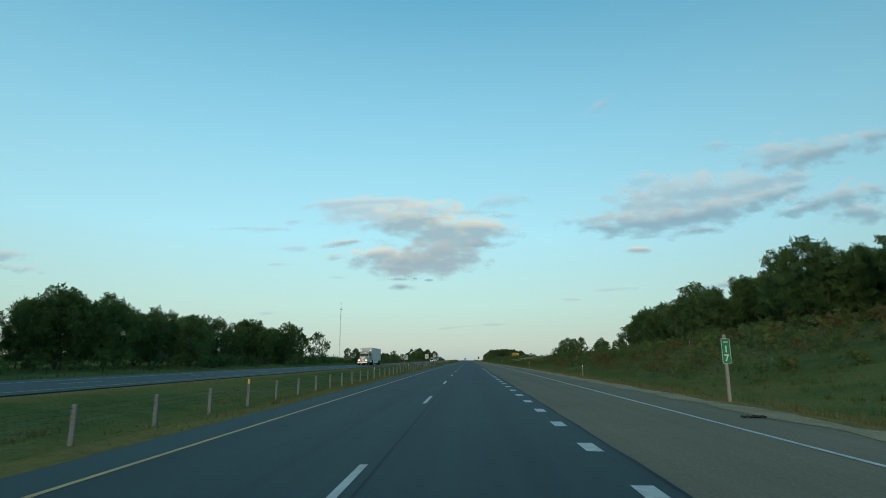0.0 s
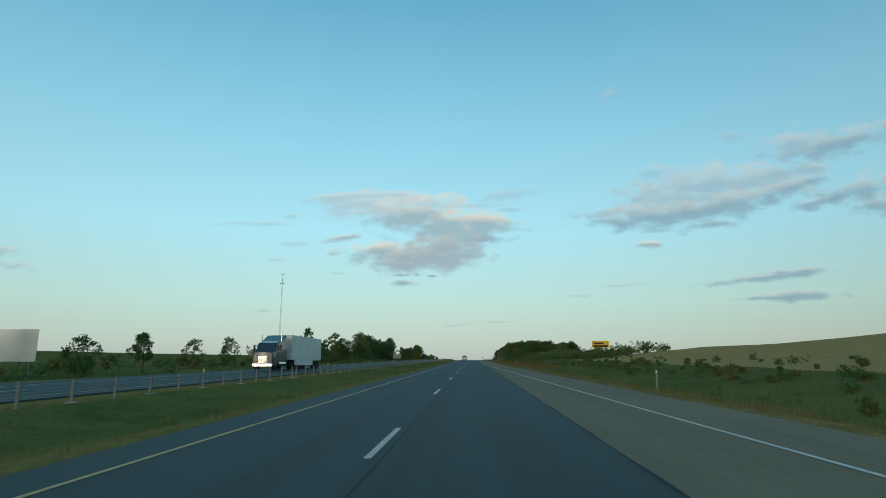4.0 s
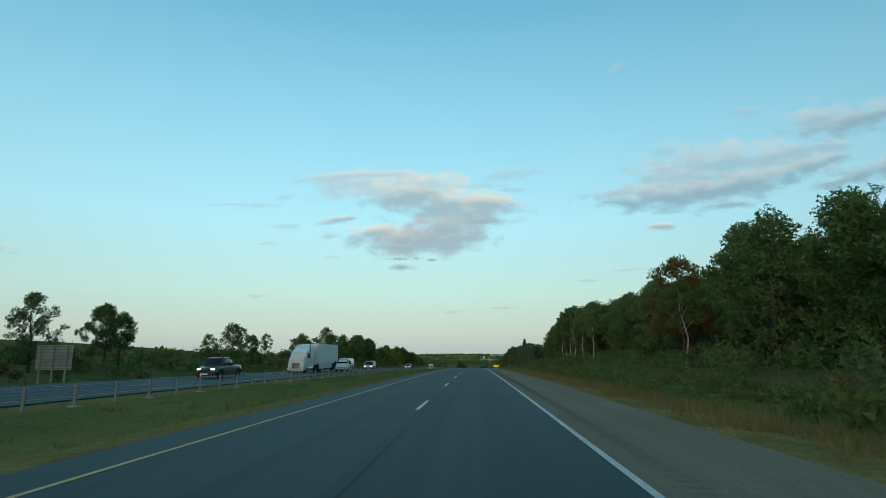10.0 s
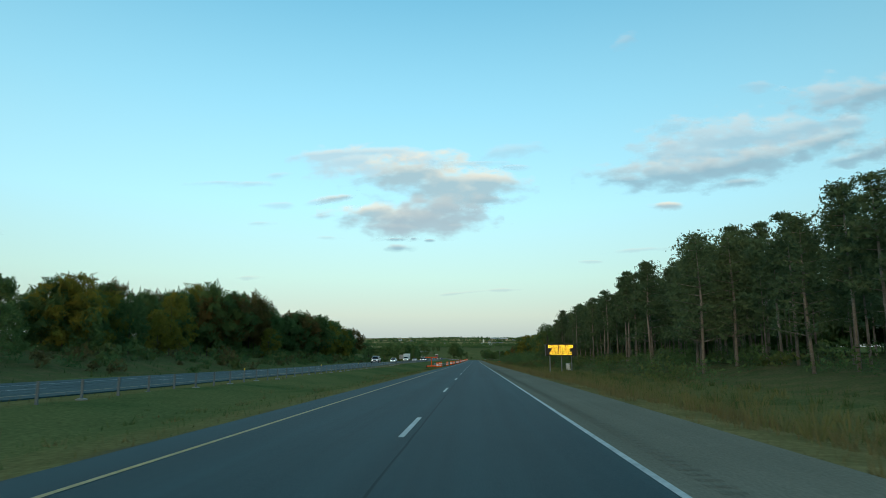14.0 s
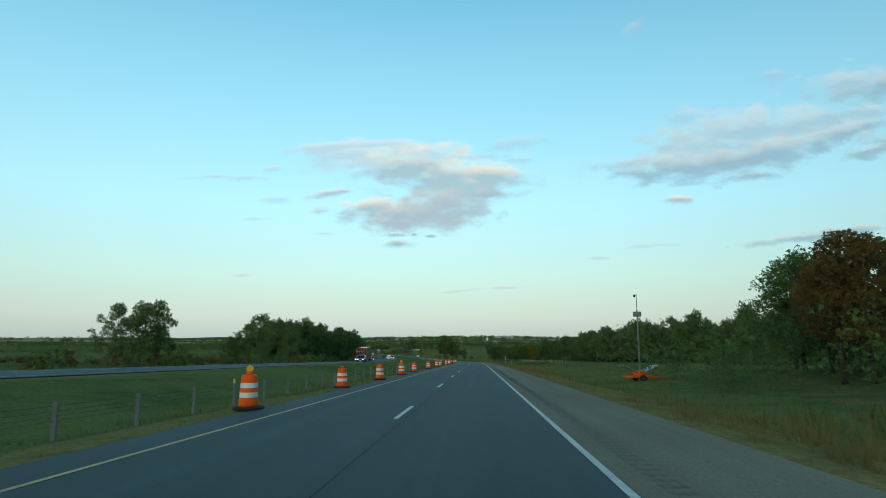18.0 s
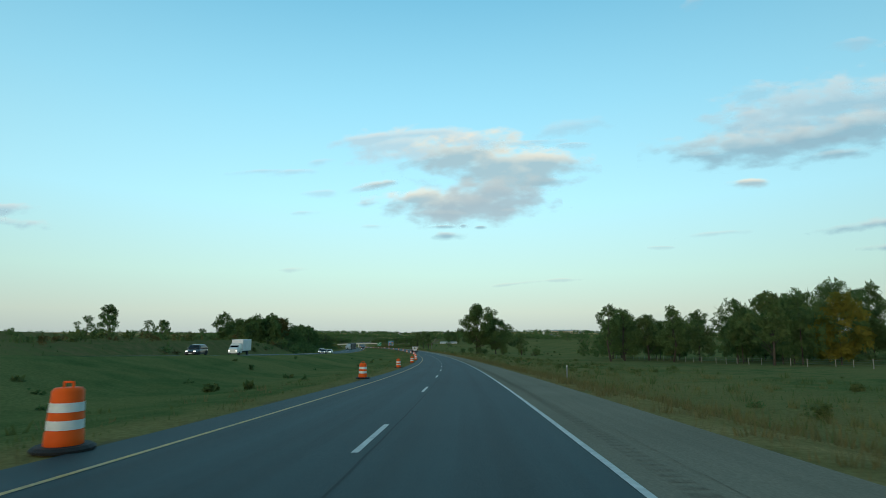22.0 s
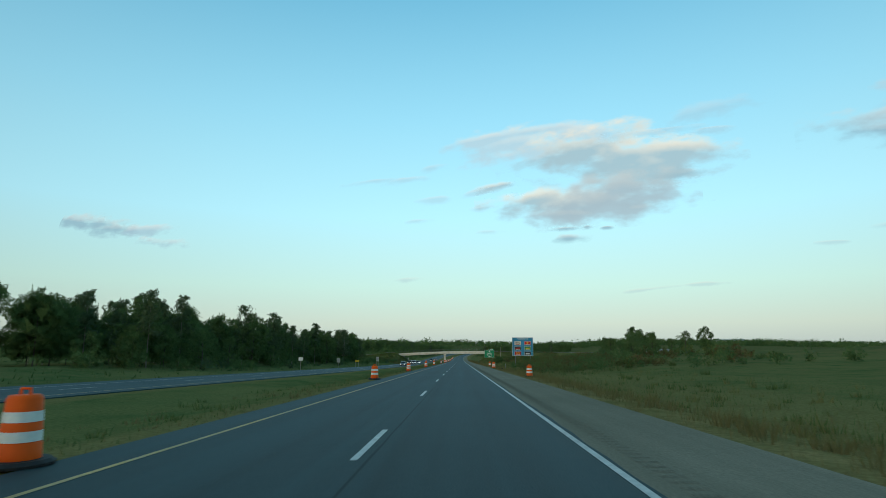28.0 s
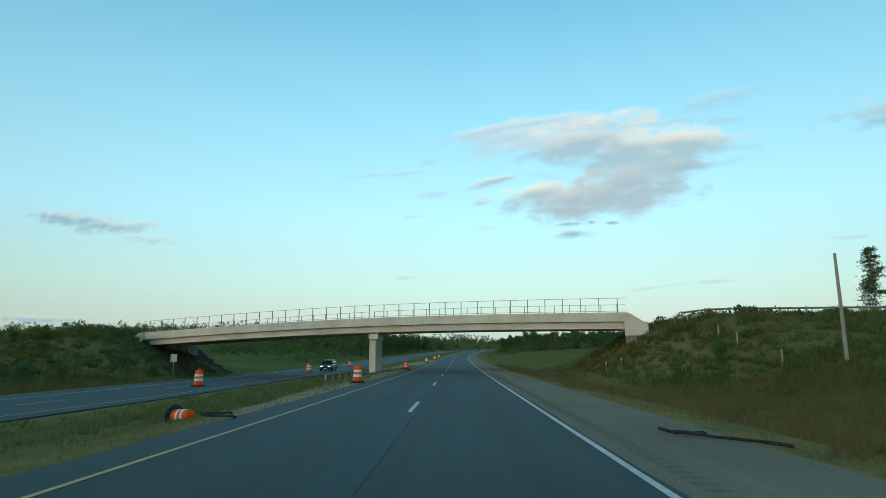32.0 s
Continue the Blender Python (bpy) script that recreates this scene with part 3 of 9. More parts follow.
    for name, val in (("dirt", dirt), ("dry", dry), ("brush", brush), ("corn_haze", corn_haze), ("bare", bare)):
        me.attributes.new(name, "FLOAT", "POINT").data.foreach_set("value", val.reshape(-1).astype(np.float32))
    me.materials.append(GROUND)
    return tagged(new("ground", me), "rolling roadside grass, dry verges and far fields", "ground", kind="structure")


ground_sheet()


def strip(name, material, s0, s1, left, right, top, label="", category="", parent=None, step=6.0, deep=0.0, kind="structure"):
    """A band of paving or paint along the road; left, right and top are numbers or functions of s."""
    ss = np.linspace(s0, s1, max(2, int((s1 - s0) / step) + 1))
    fl, fr, ft = (f(ss) if callable(f) else np.full_like(ss, f) for f in (left, right, top))
    a = np.interp(ss, _s, _head)
    x, y, z = np.interp(ss, _s, _x), np.interp(ss, _s, _y), road_z(ss)
    lanes = [(fl, ft), (fr, ft)] if not deep else [(fl, ft - deep), (fl, ft), (fr, ft), (fr, ft - deep)]
    v = np.stack([np.stack([x + np.cos(a) * u, y + np.sin(a) * u, z + t], -1) for u, t in lanes], 1)
    m = len(lanes)
    i = (np.arange(len(ss) - 1)[:, None] * m + np.arange(m - 1)).ravel()
    me = bpy.data.meshes.new(name)
    me.from_pydata((v.reshape(-1, 3) * K).tolist(), [], np.stack([i, i + 1, i + m + 1, i + m], 1).tolist())
    me.attributes.new("across", "FLOAT", "POINT").data.foreach_set("value", np.stack([u for u, _ in lanes], 1).reshape(-1).astype(np.float32))
    me.attributes.new("along", "FLOAT", "POINT").data.foreach_set("value", np.repeat(ss, m).astype(np.float32))
    me.materials.append(material)
    ob = new(name, me)
    if parent:
        ob.parent = parent
    elif label:
        tagged(ob, label, category, kind=kind)
    return ob


road = strip("road", ASPHALT, -120, 3300, -6.05, seam, 0.0, "dark asphalt motorway lanes with a sealed joint", "road", deep=0.3)
strip("shoulder", SHOULDER, -120, 3300, seam, lambda s: pave_r(s), -0.006, "grey concrete shoulder and joining lane with worn edge", "shoulder", deep=0.3)
far_road = strip("far_road", ASPHALT, -120, 3300, lambda s: opp_u(s) - 6.9, lambda s: opp_u(s) + 5.0, lambda s: opp_h(s), "dark asphalt lanes of the oncoming carriageway", "road", deep=0.35)
strip("edge_line_yellow", PAINT_Y, -60, 3200, -4.99, -4.885, 0.006, parent=road)
strip("edge_line_white", PAINT_W, -60, 3200, lambda s: edge_r(s) - 0.06, lambda s: edge_r(s) + 0.06, lambda s: np.where(s < 440, 0.002, 0.006), parent=road)
strip("joint_seal", SEAL, -60, 2900, lambda s: -1.315 + 0.008 * np.sin(s * 1.7) + 0.006 * np.sin(s * 4.1), lambda s: -1.275 + 0.008 * np.sin(s * 1.7) + 0.006 * np.sin(s * 5.3 + 1), 0.004, parent=road, step=1.5)
strip("joint_seal", SEAL, -60, 440, lambda s: 2.47 + 0.012 * np.sin(s * 1.3), lambda s: 2.53 + 0.02 * np.sin(s * 2.9), 0.004, parent=road, step=1.5)
strip("far_edge_line", PAINT_W, -60, 3200, lambda s: opp_u(s) - 3.75, lambda s: opp_u(s) - 3.62, lambda s: opp_h(s) + 0.01, parent=far_road)
strip("far_edge_line", PAINT_Y, -60, 3200, lambda s: opp_u(s) + 3.60, lambda s: opp_u(s) + 3.72, lambda s: opp_h(s) + 0.01, parent=far_road)


def dash_shift(s):
    return np.interp(s, [5, 261, 506, 584, 747, 837, 916, 1082, 1236, 1491, 1741, 1814, 1891, 2062, 2550, 2597, 2640],
                     [0.2, -2.8, -1.3, 0.3, -4.0, -5.4, -2.8, -4.7, -2.6, -7.5, -1.2, -4.3, -3.0, -0.5, -0.15, 1.9, -0.9])


_d = 96.1 - 10 * DASH
while _d < 3000:
    q = _d + float(dash_shift(_d))
    strip("lane_dash", PAINT_W, q, q + 3.81, -1.58, -1.46, 0.007, parent=road, step=4)
    _d += DASH
_d = -60.0
while _d < 2900:
    strip("far_lane_dash", PAINT_W, _d, _d + 3.81, lambda s: opp_u(s) - 0.06, lambda s: opp_u(s) + 0.06, lambda s: opp_h(s) + 0.012, parent=far_road, step=4)
    _d += DASH
for i in range(-12, 24):
    strip("dotted_mark", PAINT_W, 10.0 + i * 3.52, 10.95 + i * 3.52, 1.98, 2.26, 0.007, parent=road, step=2)


# grooves milled into the shoulder beside the edge line
def rumble(s0, s1):
    n = int((s1 - s0) / 0.36)
    ss = s0 + 0.36 * np.arange(n)
    jig = np.random.RandomState(int(s0)).uniform(-0.02, 0.02, (n, 4))
    a, x, y, z = np.interp(ss, _s, _head), np.interp(ss, _s, _x), np.interp(ss, _s, _y), road_z(ss)
    v = []
    for k, (u, ds) in enumerate(((2.80, 0.0), (3.14, 0.0), (3.14, 0.15), (2.80, 0.15))):
        uu = u + jig[:, k]
        v.append(np.stack([x + np.cos(a) * uu - np.sin(a) * ds, y + np.sin(a) * uu + np.cos(a) * ds, z - 0.002 + ds * np.interp(ss, _s, _grade)], -1))
    me = bpy.data.meshes.new("rumble_grooves")
    me.from_pydata((np.stack(v, 1).reshape(-1, 3) * K).tolist(), [], np.arange(4 * n).reshape(-1, 4).tolist())
    me.materials.append(RUMBLE)
    ob = new("rumble_strip", me)
    ob.parent = road
    tagged(ob, kind="stuff")


for s0, s1 in ((445, 1000), (1000, 1550), (1550, 2100), (2100, 2680)):
    rumble(s0, s1)
# sand and gravel washed along the paving's edge
strip("gravel_edge", GRAVEL, -60, 330, lambda s: 7.85 + 0.2 * np.sin(s * 0.37) * np.sin(s * 1.3) + 0.07 * np.sin(s * 3.9), lambda s: 8.85 + 0.15 * np.sin(s * 0.8) + 0.06 * np.sin(s * 3.1), 0.004, parent=road, step=0.8)
# tar patches and tyre marks on the shoulder
for s, u, w, ln in ((1587, 4.6, 0.16, 1.3), (1596, 5.4, 0.1, 2.2), (1604, 4.1, 0.09, 1.6), (1738, 4.9, 0.22, 1.1), (1742, 6.0, 0.2, 0.9), (1735, 5.6, 0.14, 0.6), (1731.5, 4.4, 0.16, 0.8), (1733, 6.6, 0.2, 0.7),
                    (1752, 4.6, 0.1, 1.4), (1262, 6.2, 0.12, 0.8), (1245, 5.2, 0.1, 0.5), (2071, 5.5, 0.14, 1.2), (1064, 4.0, 0.1, 1.6), (750, 5.0, 0.12, 1.1), (2440, 4.4, 0.12, 1.5), (1890, 5.1, 0.15, 0.9)):
    strip("tar_mark", SEAL, s, s + ln, lambda q, u=u, w=w, s=s: u - w * np.sin((q - s) * 2.2 + 0.5) ** 2 - 0.02, lambda q, u=u, w=w: u + w * 0.8 + 0.05 * np.sin(q * 5), 0.0, parent=road, step=0.2)
# ragged crack along the shoulder, a strip's width from the edge line
strip("shoulder_crack", RUMBLE, 1745, 1925, lambda s: 3.42 + 0.02 * np.sin(s * 0.9) + 0.015 * np.sin(s * 3.7), lambda s: 3.432 + 0.02 * np.sin(s * 0.9) + 0.015 * np.sin(s * 3.7 + 0.2) + 0.01 * np.sin(s * 7.1), 0.0, parent=road, step=0.5)
strip("asphalt_edge", ASPHALT, 1860, 2680, 2.40, lambda s: 2.40 + 0.09 * np.clip((s - 1860) / 300, 0.1, 1) + 0.03 * np.sin(s * 0.4) + 0.02 * np.sin(s * 1.9), -0.001, parent=road, step=1.5)

# ---- the overpass ----
def overpass():
    ob = thing("overpass", "pale concrete road bridge with thin steel railing over the motorway", "bridge", at(2696, -10.6, 0, -15.1))
    L, R, TOPL, TOPR = -31.8, 30.5, 4.05, 5.75

    def deck_z(x):
        f = (x - L) / (R - L)
        return TOPL + (TOPR - TOPL) * f + 0.6 * math.sin(math.pi * f)

    def beam(y0, y1, d0, d1):
        g = Geo()
        n = 20
        xs = [L + (R - L) * i / n for i in range(n + 1)]
        v = [(x, y, deck_z(x) + d) for x in xs for y, d in ((y0, d0), (y1, d0), (y1, d1), (y0, d1))]
        f = [(i * 4 + k, i * 4 + (k + 1) % 4, i * 4 + 4 + (k + 1) % 4, i * 4 + 4 + k) for i in range(n) for k in range(4)]
        return g.add(v, f + [(3, 2, 1, 0), (n * 4, n * 4 + 1, n * 4 + 2, n * 4 + 3)])

    part("deck", beam(-5.2, 5.2, -0.42, -0.12), CONC, ob)
    part("parapet", beam(-5.3, -5.0, -0.45, 0.5), CONC, ob, "pale concrete parapet")
    part("parapet", beam(5.0, 5.3, -0.45, 0.5), CONC, ob)
    for y in (-4.6, -2.3, 0.0, 2.3, 4.3):
        part("girder", beam(y - 0.22, y + 0.22, -1.2, -0.42), CONC, ob)
    for y in (-5.1, 5.1):
        rail = part("railing", beam(y - 0.02, y + 0.02, 1.98, 2.02), GALV, ob, "thin steel railing with two rails")
        part("rail", beam(y - 0.02, y + 0.02, 0.62, 0.66), GALV, rail)
        n = 33
        for i in range(n):
            x = L + 1 + (R - L - 2) * i / (n - 1)
            part("post", Geo().box(x - 0.035, y - 0.035, deck_z(x) + 0.45, x + 0.035, y + 0.035, deck_z(x) + 2.04), GALV, rail)
    for y in (-4.0, 0.0, 4.0):
        part("pier", Geo().box(-0.42 - 0.36 * y, y - 0.42, -1.2, 0.42 - 0.36 * y, y + 0.42, 4.0, 0.06), CONC, ob)
    part("pier_cap", Geo().extrude([(1.2, -5.0), (2.4, -5.0), (-1.2, 5.0), (-2.4, 5.0)], 3.6, 4.22, "xy"), CONC, ob)
    for x, k in ((L + 0.3, 1), (R - 0.3, -1)):
        z = deck_z(x)
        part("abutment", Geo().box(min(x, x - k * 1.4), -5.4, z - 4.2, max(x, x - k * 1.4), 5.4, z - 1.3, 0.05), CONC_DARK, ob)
        part("wing_wall", Geo().extrude([(x + k * 0.1, z + 0.5), (x + k * 0.1, z - 1.9), (x - k * 2.2, z - 1.9), (x - k * 2.2, z - 0.75), (x - k * 0.5, z + 0.35)], -5.75, -5.32), CONC, ob)
    return ob


overpass()

# ---- cable barriers in the median ----
BAR_POST = Geo().extrude([(-0.05, -0.03), (0.05, -0.03), (0.05, 0.03), (0.035, 0.03), (0.035, -0.012), (-0.035, -0.012), (-0.035, 0.03), (-0.05, 0.03)], -0.4, 0.84, "xy").mesh("post", BAR_STEEL)
REFL_POST = Geo().box(-0.03, -0.05, 0.84, 0.03, 0.05, 1.0).mesh("reflector", YELLOW)
PAD = Geo().lathe([(0.22, -0.1), (0.22, 0.02), (0.18, 0.05)], 10).mesh("footing", CONC_DARK)


def barrier(s0, s1, off, gap, label, pads=True, far=True):
    ob = thing("cable_barrier", label, "barrier", group="median cable barriers")
    s, i = s0, 0
    ends = []
    while s < s1:
        u = float(opp_u(s)) + off if far else off
        h = ground_at(s, u)
        p = part("post", BAR_POST, None, ob)
        p.matrix_basis = at(s, u, h, (i * 37 % 7) - 3)
        if i % 9 == 4:
            r = part("reflector", REFL_POST, None, p, "small yellow reflector cap")
        if pads and i % 2 == 0:
            f = part("footing", PAD, None, ob)
            f.matrix_basis = at(s, u, h)
        ends.append(xyz(s, u, h))
        s += gap
        i += 1
    for z in (0.42, 0.53, 0.64, 0.76):
        g = Geo()
        g.tube([(p.x / K, p.y / K, p.z / K + z) for p in ends], 0.007, 3, cap=False)
        part("cable", g, BAR_STEEL, ob)


barrier(-20, 118, -8.3, 3.2, "galvanized cable barrier on thin steel posts beside the yellow line", pads=False, far=False)
for k in range(5):
    barrier(128 + 246 * k, 128 + 246 * (k + 1) - 1, 7.2, 2.45, "galvanized cable barrier with concrete footings along the far lanes")
barrier(1284, 1560, -9.0, 3.2, "galvanized cable barrier behind the orange drums in mown grass", pads=False, far=False)


# ---- traffic drums ----
def drum(lamp):
    ob = thing("traffic_drum", "orange traffic drum with white bands" + (" and an amber warning lamp" if lamp else " on a black rubber base"), "traffic drum", group="traffic drums")
    part("body", Geo().lathe([(0.285, 0.07), (0.29, 0.10), (0.285, 0.30), (0.268, 0.31), (0.268, 0.52), (0.262, 0.53), (0.25, 0.74), (0.245, 0.75), (0.235, 0.95), (0.20, 1.0), (0.10, 1.0)], 20), ORANGE, ob, smooth_=True)
    for z0, z1, r0, r1 in ((0.34, 0.49, 0.274, 0.268), (0.62, 0.77, 0.262, 0.252)):
        part("band", Geo().lathe([(r0, z0), (r1, z1)], 20, cap=False), REFLECT, ob, "white reflective band", smooth_=True)
    part("handle", Geo().tube([(-0.09, 0, 0.98), (-0.08, 0, 1.09), (0.08, 0, 1.09), (0.09, 0, 0.98)], 0.022, 6), ORANGE, ob)
    part("base", Geo().lathe([(0.47, 0.0), (0.48, 0.04), (0.42, 0.085), (0.29, 0.09)], 16), RUBBER, ob, "black tyre-ring base")
    if lamp:
        l = part("warning_lamp", Geo().tube([(0.0, -0.04, 1.18), (0.0, 0.04, 1.18)], 0.105, 14), YELLOW, ob, "round amber lens")
        part("lamp_case", Geo().box(-0.07, -0.05, 1.0, 0.07, 0.05, 1.1, 0.01), ORANGE, l)
    return ob


d_plain, d_lamp = drum(False), drum(True)
first_plain, first_lamp = True, True
near_drums = [1263, 1266.5, 1270, 1274] + [1284.5 + 15.2 * i for i in range(13)] + [1480, 1493.3, 1506.5, 1516.5, 1528, 1541, 1556, 1572.3, 1586, 1601, 1616] + [1661.5, 1699, 1733, 1775, 1814.0, 1843, 1873, 1900.5, 1927, 1963, 2004, 2035, 2062, 2096, 2128, 2161.5, 2199, 2235,
                                                                                2270, 2305, 2340, 2372, 2405, 2438, 2501, 2532, 2553.3, 2582.8, 2613, 2659, 2695, 2734, 2770, 2800]
spots = [(s, -6.35 - (0.3 if i % 3 == 1 else 0.0) - (1.2 if i < 4 else 0), i) for i, s in enumerate(near_drums)]
spots += [(2619, -19, 1), (2660, -16.7, 1), (2690, -17.5, 1), (2715, -17.5, 1), (2394.6, 5.8, 1), (2429, 6.9, 1), (2350, 6.5, 1)]
copy_thing(d_plain, at(2640.4, -8.4, ground_at(2640.4, -8.4) + 0.12, 0, 0.7) @ pose(0, 0, 0, 84, 0, 62))     # one lies knocked over
for s, u, i in spots:
    lamp = i % 3 == 0 and u > -8 and 1440 < s < 1620
    src = d_lamp if lamp else d_plain
    h = 0.004 if -6.05 < u + 0.5 and u < 0 else (max(ground_at(s, u), -0.3) if u < 0 else (0.0 if u < 5.3 else ground_at(s, u)))
    m = at(s, u, h + 0.005, (i * 53) % 40 - 20)
    if lamp and first_lamp or (not lamp and first_plain):
        src.matrix_basis = m
        if lamp:
            first_lamp = False
        else:
            first_plain = False
    else:
        copy_thing(src, m)


# ---- signs ----
def panel(w, h, z, t=0.03, r=0.06):
    """A sign board with cut corners, standing across the road and facing back along it."""
    return Geo().extrude([(-w / 2 + r, z), (w / 2 - r, z), (w / 2, z + r), (w / 2, z + h - r), (w / 2 - r, z + h), (-w / 2 + r, z + h), (-w / 2, z + h - r), (-w / 2, z + r)], -t, 0.0)


def rim(w, h, z, b, y=-0.034, t=0.004):
    """A painted border on a board."""
    g = Geo()
    for x0, z0, x1, z1 in ((-w / 2, z, w / 2, z + b), (-w / 2, z + h - b, w / 2, z + h), (-w / 2, z + b, -w / 2 + b, z + h - b), (w / 2 - b, z + b, w / 2, z + h - b)):
        g.box(x0, y - t, z0, x1, y, z1)
    return g


def post(x, top, w=0.1, y=0.06, foot=-2.0):
    return Geo().box(x - w / 2, y - w / 2, foot, x + w / 2, y + w / 2, top, 0.006)


def face(x, z, y=-0.036):
    return Matrix.Translation((x, y, z)) @ Euler((radians(90), 0, 0)).to_matrix().to_4x4()


def bars(parent, material, rows, y=-0.036, name="lettering"):
    """Unreadable writing as plain bars: x0, x1, z0, z1."""
    g = Geo()
    for x0, x1, z0, z1 in rows:
        g.box(x0, y - 0.006, z0, x1, y, z1)
    return part(name, g, material, parent)


def milepost(s, u, digits):
    ob = thing("mile_marker", "tall green mile marker sign on a wooden post", "road sign", at(s, u, ground_at(s, u)), "mile markers")
    part("post", post(0, 2.5), WOODP, ob)
    p = part("board", panel(0.32, 0.92, 1.42), SIGN_G, ob, "green board with white numerals")
    part("border", rim(0.32, 0.92, 1.42, 0.014), SIGN_W, p)
    words("MILE", 0.06, SIGN_W, p, face(0, 2.18))
    for k, c in enumerate(digits):
        words(c, 0.26, SIGN_W, p, face(0, 1.83 - 0.33 * k))


milepost(22.2, 9.75, "17")
milepost(1626.5, 7.8, "18")


def delineator(s, u, face_mat, label, h=1.15):
    ob = thing("delineator_post", label, "marker post", at(s, u, ground_at(s, u), (s * 7) % 16 - 8), "delineator posts")
    part("post", Geo().extrude([(-0.05, -0.01), (0.05, -0.01), (0.035, 0.02), (-0.035, 0.02)], -0.3, h, "xy"), GALV if face_mat is SIGN_W else SIGN_W, ob)
    part("reflector", Geo().box(-0.045, -0.022, h - 0.16, 0.045, -0.011, h - 0.02), face_mat, ob, "small reflector plate")


for s, u, k in ((58, 11.3, 0), (108, 11.2, 0), (190, 10.9, 0), (250, 10.9, 0), (300, 10.9, 0), (362, 10.5, 0), (440, 8.3, 0), (596, 8.8, 0), (690, 8.6, 0), (962, 8.4, 0), (1082.3, 10.0, 1),
                (1120, 8.6, 0), (1610, 8.3, 0), (1720, 8.4, 0), (1850, 8.6, 0), (2048, 8.8, 0), (2260, 8.6, 0), (2421, 9.8, 0), (2560, 8.6, 0), (2676.8, 13.4, 1), (2675, 14.3, 1)):
    delineator(s, u, SIGN_W, "short white marker post in the dry verge" if k else "thin galvanized delineator post with white reflector", 1.0 if k else 1.2)


def board_sign(s, u, w, h, z, material, label, cat="road sign", turn=0.0, posts=2, lift=None, size=1.0, rim_mat=None, post_mat=None, name="road_sign", back=False):
    ob = thing(name, label, cat, at(s, u, ground_at(s, u) if lift is None else lift, turn, size))
    for i in range(posts):
        x = 0 if posts == 1 else -w * 0.36 + w * 0.72 * i / (posts - 1)
        part("post", post(x, z + h * 0.92, 0.12 if w > 1 else 0.07, -0.12 if back else 0.09), post_mat or WOODP, ob)
    p = part("board", panel(w, h, z), material, ob)
    if rim_mat:
        part("border", rim(w, h, z, 0.05 if w > 1.5 else 0.02), rim_mat, p)
    return ob, p


# speed limit
ob, p = board_sign(800, 7.75, 0.92, 1.22, 2.5, SIGN_W, "white speed limit sign reading seventy on one post", posts=1, rim_mat=BLACK)
words("SPEED", 0.13, BLACK, p, face(0, 3.45))
words("LIMIT", 0.13, BLACK, p, face(0, 3.22))
words("70", 0.38, BLACK, p, face(0, 2.66))
# brown sign seen against the sky
board_sign(504.2, 8.25, 1.3, 1.75, 1.85, SIGN_DARK, "dark brown sign board on two grey posts", name="brown_sign")
# turning place for service cars
ob, p = board_sign(181.5, -10.9, 0.80, 1.24, 2.44, SIGN_W, "white no U-turn sign with red ring on a square post", posts=1, rim_mat=BLACK)
ring = Geo()
ring.tube([(0.31 * math.cos(a), -0.037, 3.26 + 0.31 * math.sin(a)) for a in np.linspace(0, 2 * math.pi, 25)], 0.032, 4)
ring.tube([(-0.22, -0.037, 3.48), (0.22, -0.037, 3.04)], 0.030, 4)
part("prohibition_ring", ring, RED, p)
part("turn_arrow", Geo().tube([(0.12, -0.034, 3.10), (0.12, -0.034, 3.32), (0.07, -0.034, 3.40), (-0.03, -0.034, 3.40), (-0.08, -0.034, 3.32), (-0.08, -0.034, 3.20)], 0.035, 5).extrude([(-0.16, 3.21), (0.0, 3.21), (-0.08, 3.07)], -0.04, -0.031), BLACK, p)
bars(p, BLACK, [(-0.28, 0.28, 2.78, 2.82), (-0.28, 0.28, 2.68, 2.72), (-0.2, 0.2, 2.58, 2.62)])
stub = thing("marker_stub", "round steel marker stub in the median grass", "marker post", on_land(184.3, -8.6))
part("shaft", Geo().lathe([(0.06, -0.4), (0.06, 1.35), (0.04, 1.4)], 8), GALV, stub)


def crossover():
    """Paved turning place across the median, flaring towards both roads."""
    far_edge = float(opp_u(164)) + 5.0
    us = np.linspace(-6.05, far_edge, 16)
    v = []
    for u in us:
        flare = 8.5 * math.exp(-(-6.05 - u) / 4.0) + 8.5 * math.exp(-(u - far_edge) / 4.0)
        for k in range(13):
            s = 164 + (8.0 + flare) * (k / 6 - 1)
            h = (float(land_z(s, u)) - float(road_z(s)) + 0.13) if far_edge + 0.4 < u < -6.4 else (-0.01 if u > -7 else float(opp_h(s)) - 0.01)
            v.append(tuple(xyz(s, u, h)))
    f = [(j * 13 + i, (j + 1) * 13 + i, (j + 1) * 13 + i + 1, j * 13 + i + 1) for j in range(15) for i in range(12)]
    me = bpy.data.meshes.new("crossover")
    me.from_pydata(v, [], f)
    me.materials.append(mat("crossover_paving", (0.205, 0.185, 0.140), 0.95, vary=0.2, grain=30, patch=1.0, spec=0.1, tone=(0.165, 0.150, 0.115)))
    tagged(new("crossover", me), "grey paved turning place across the median", "road", kind="structure")


crossover()
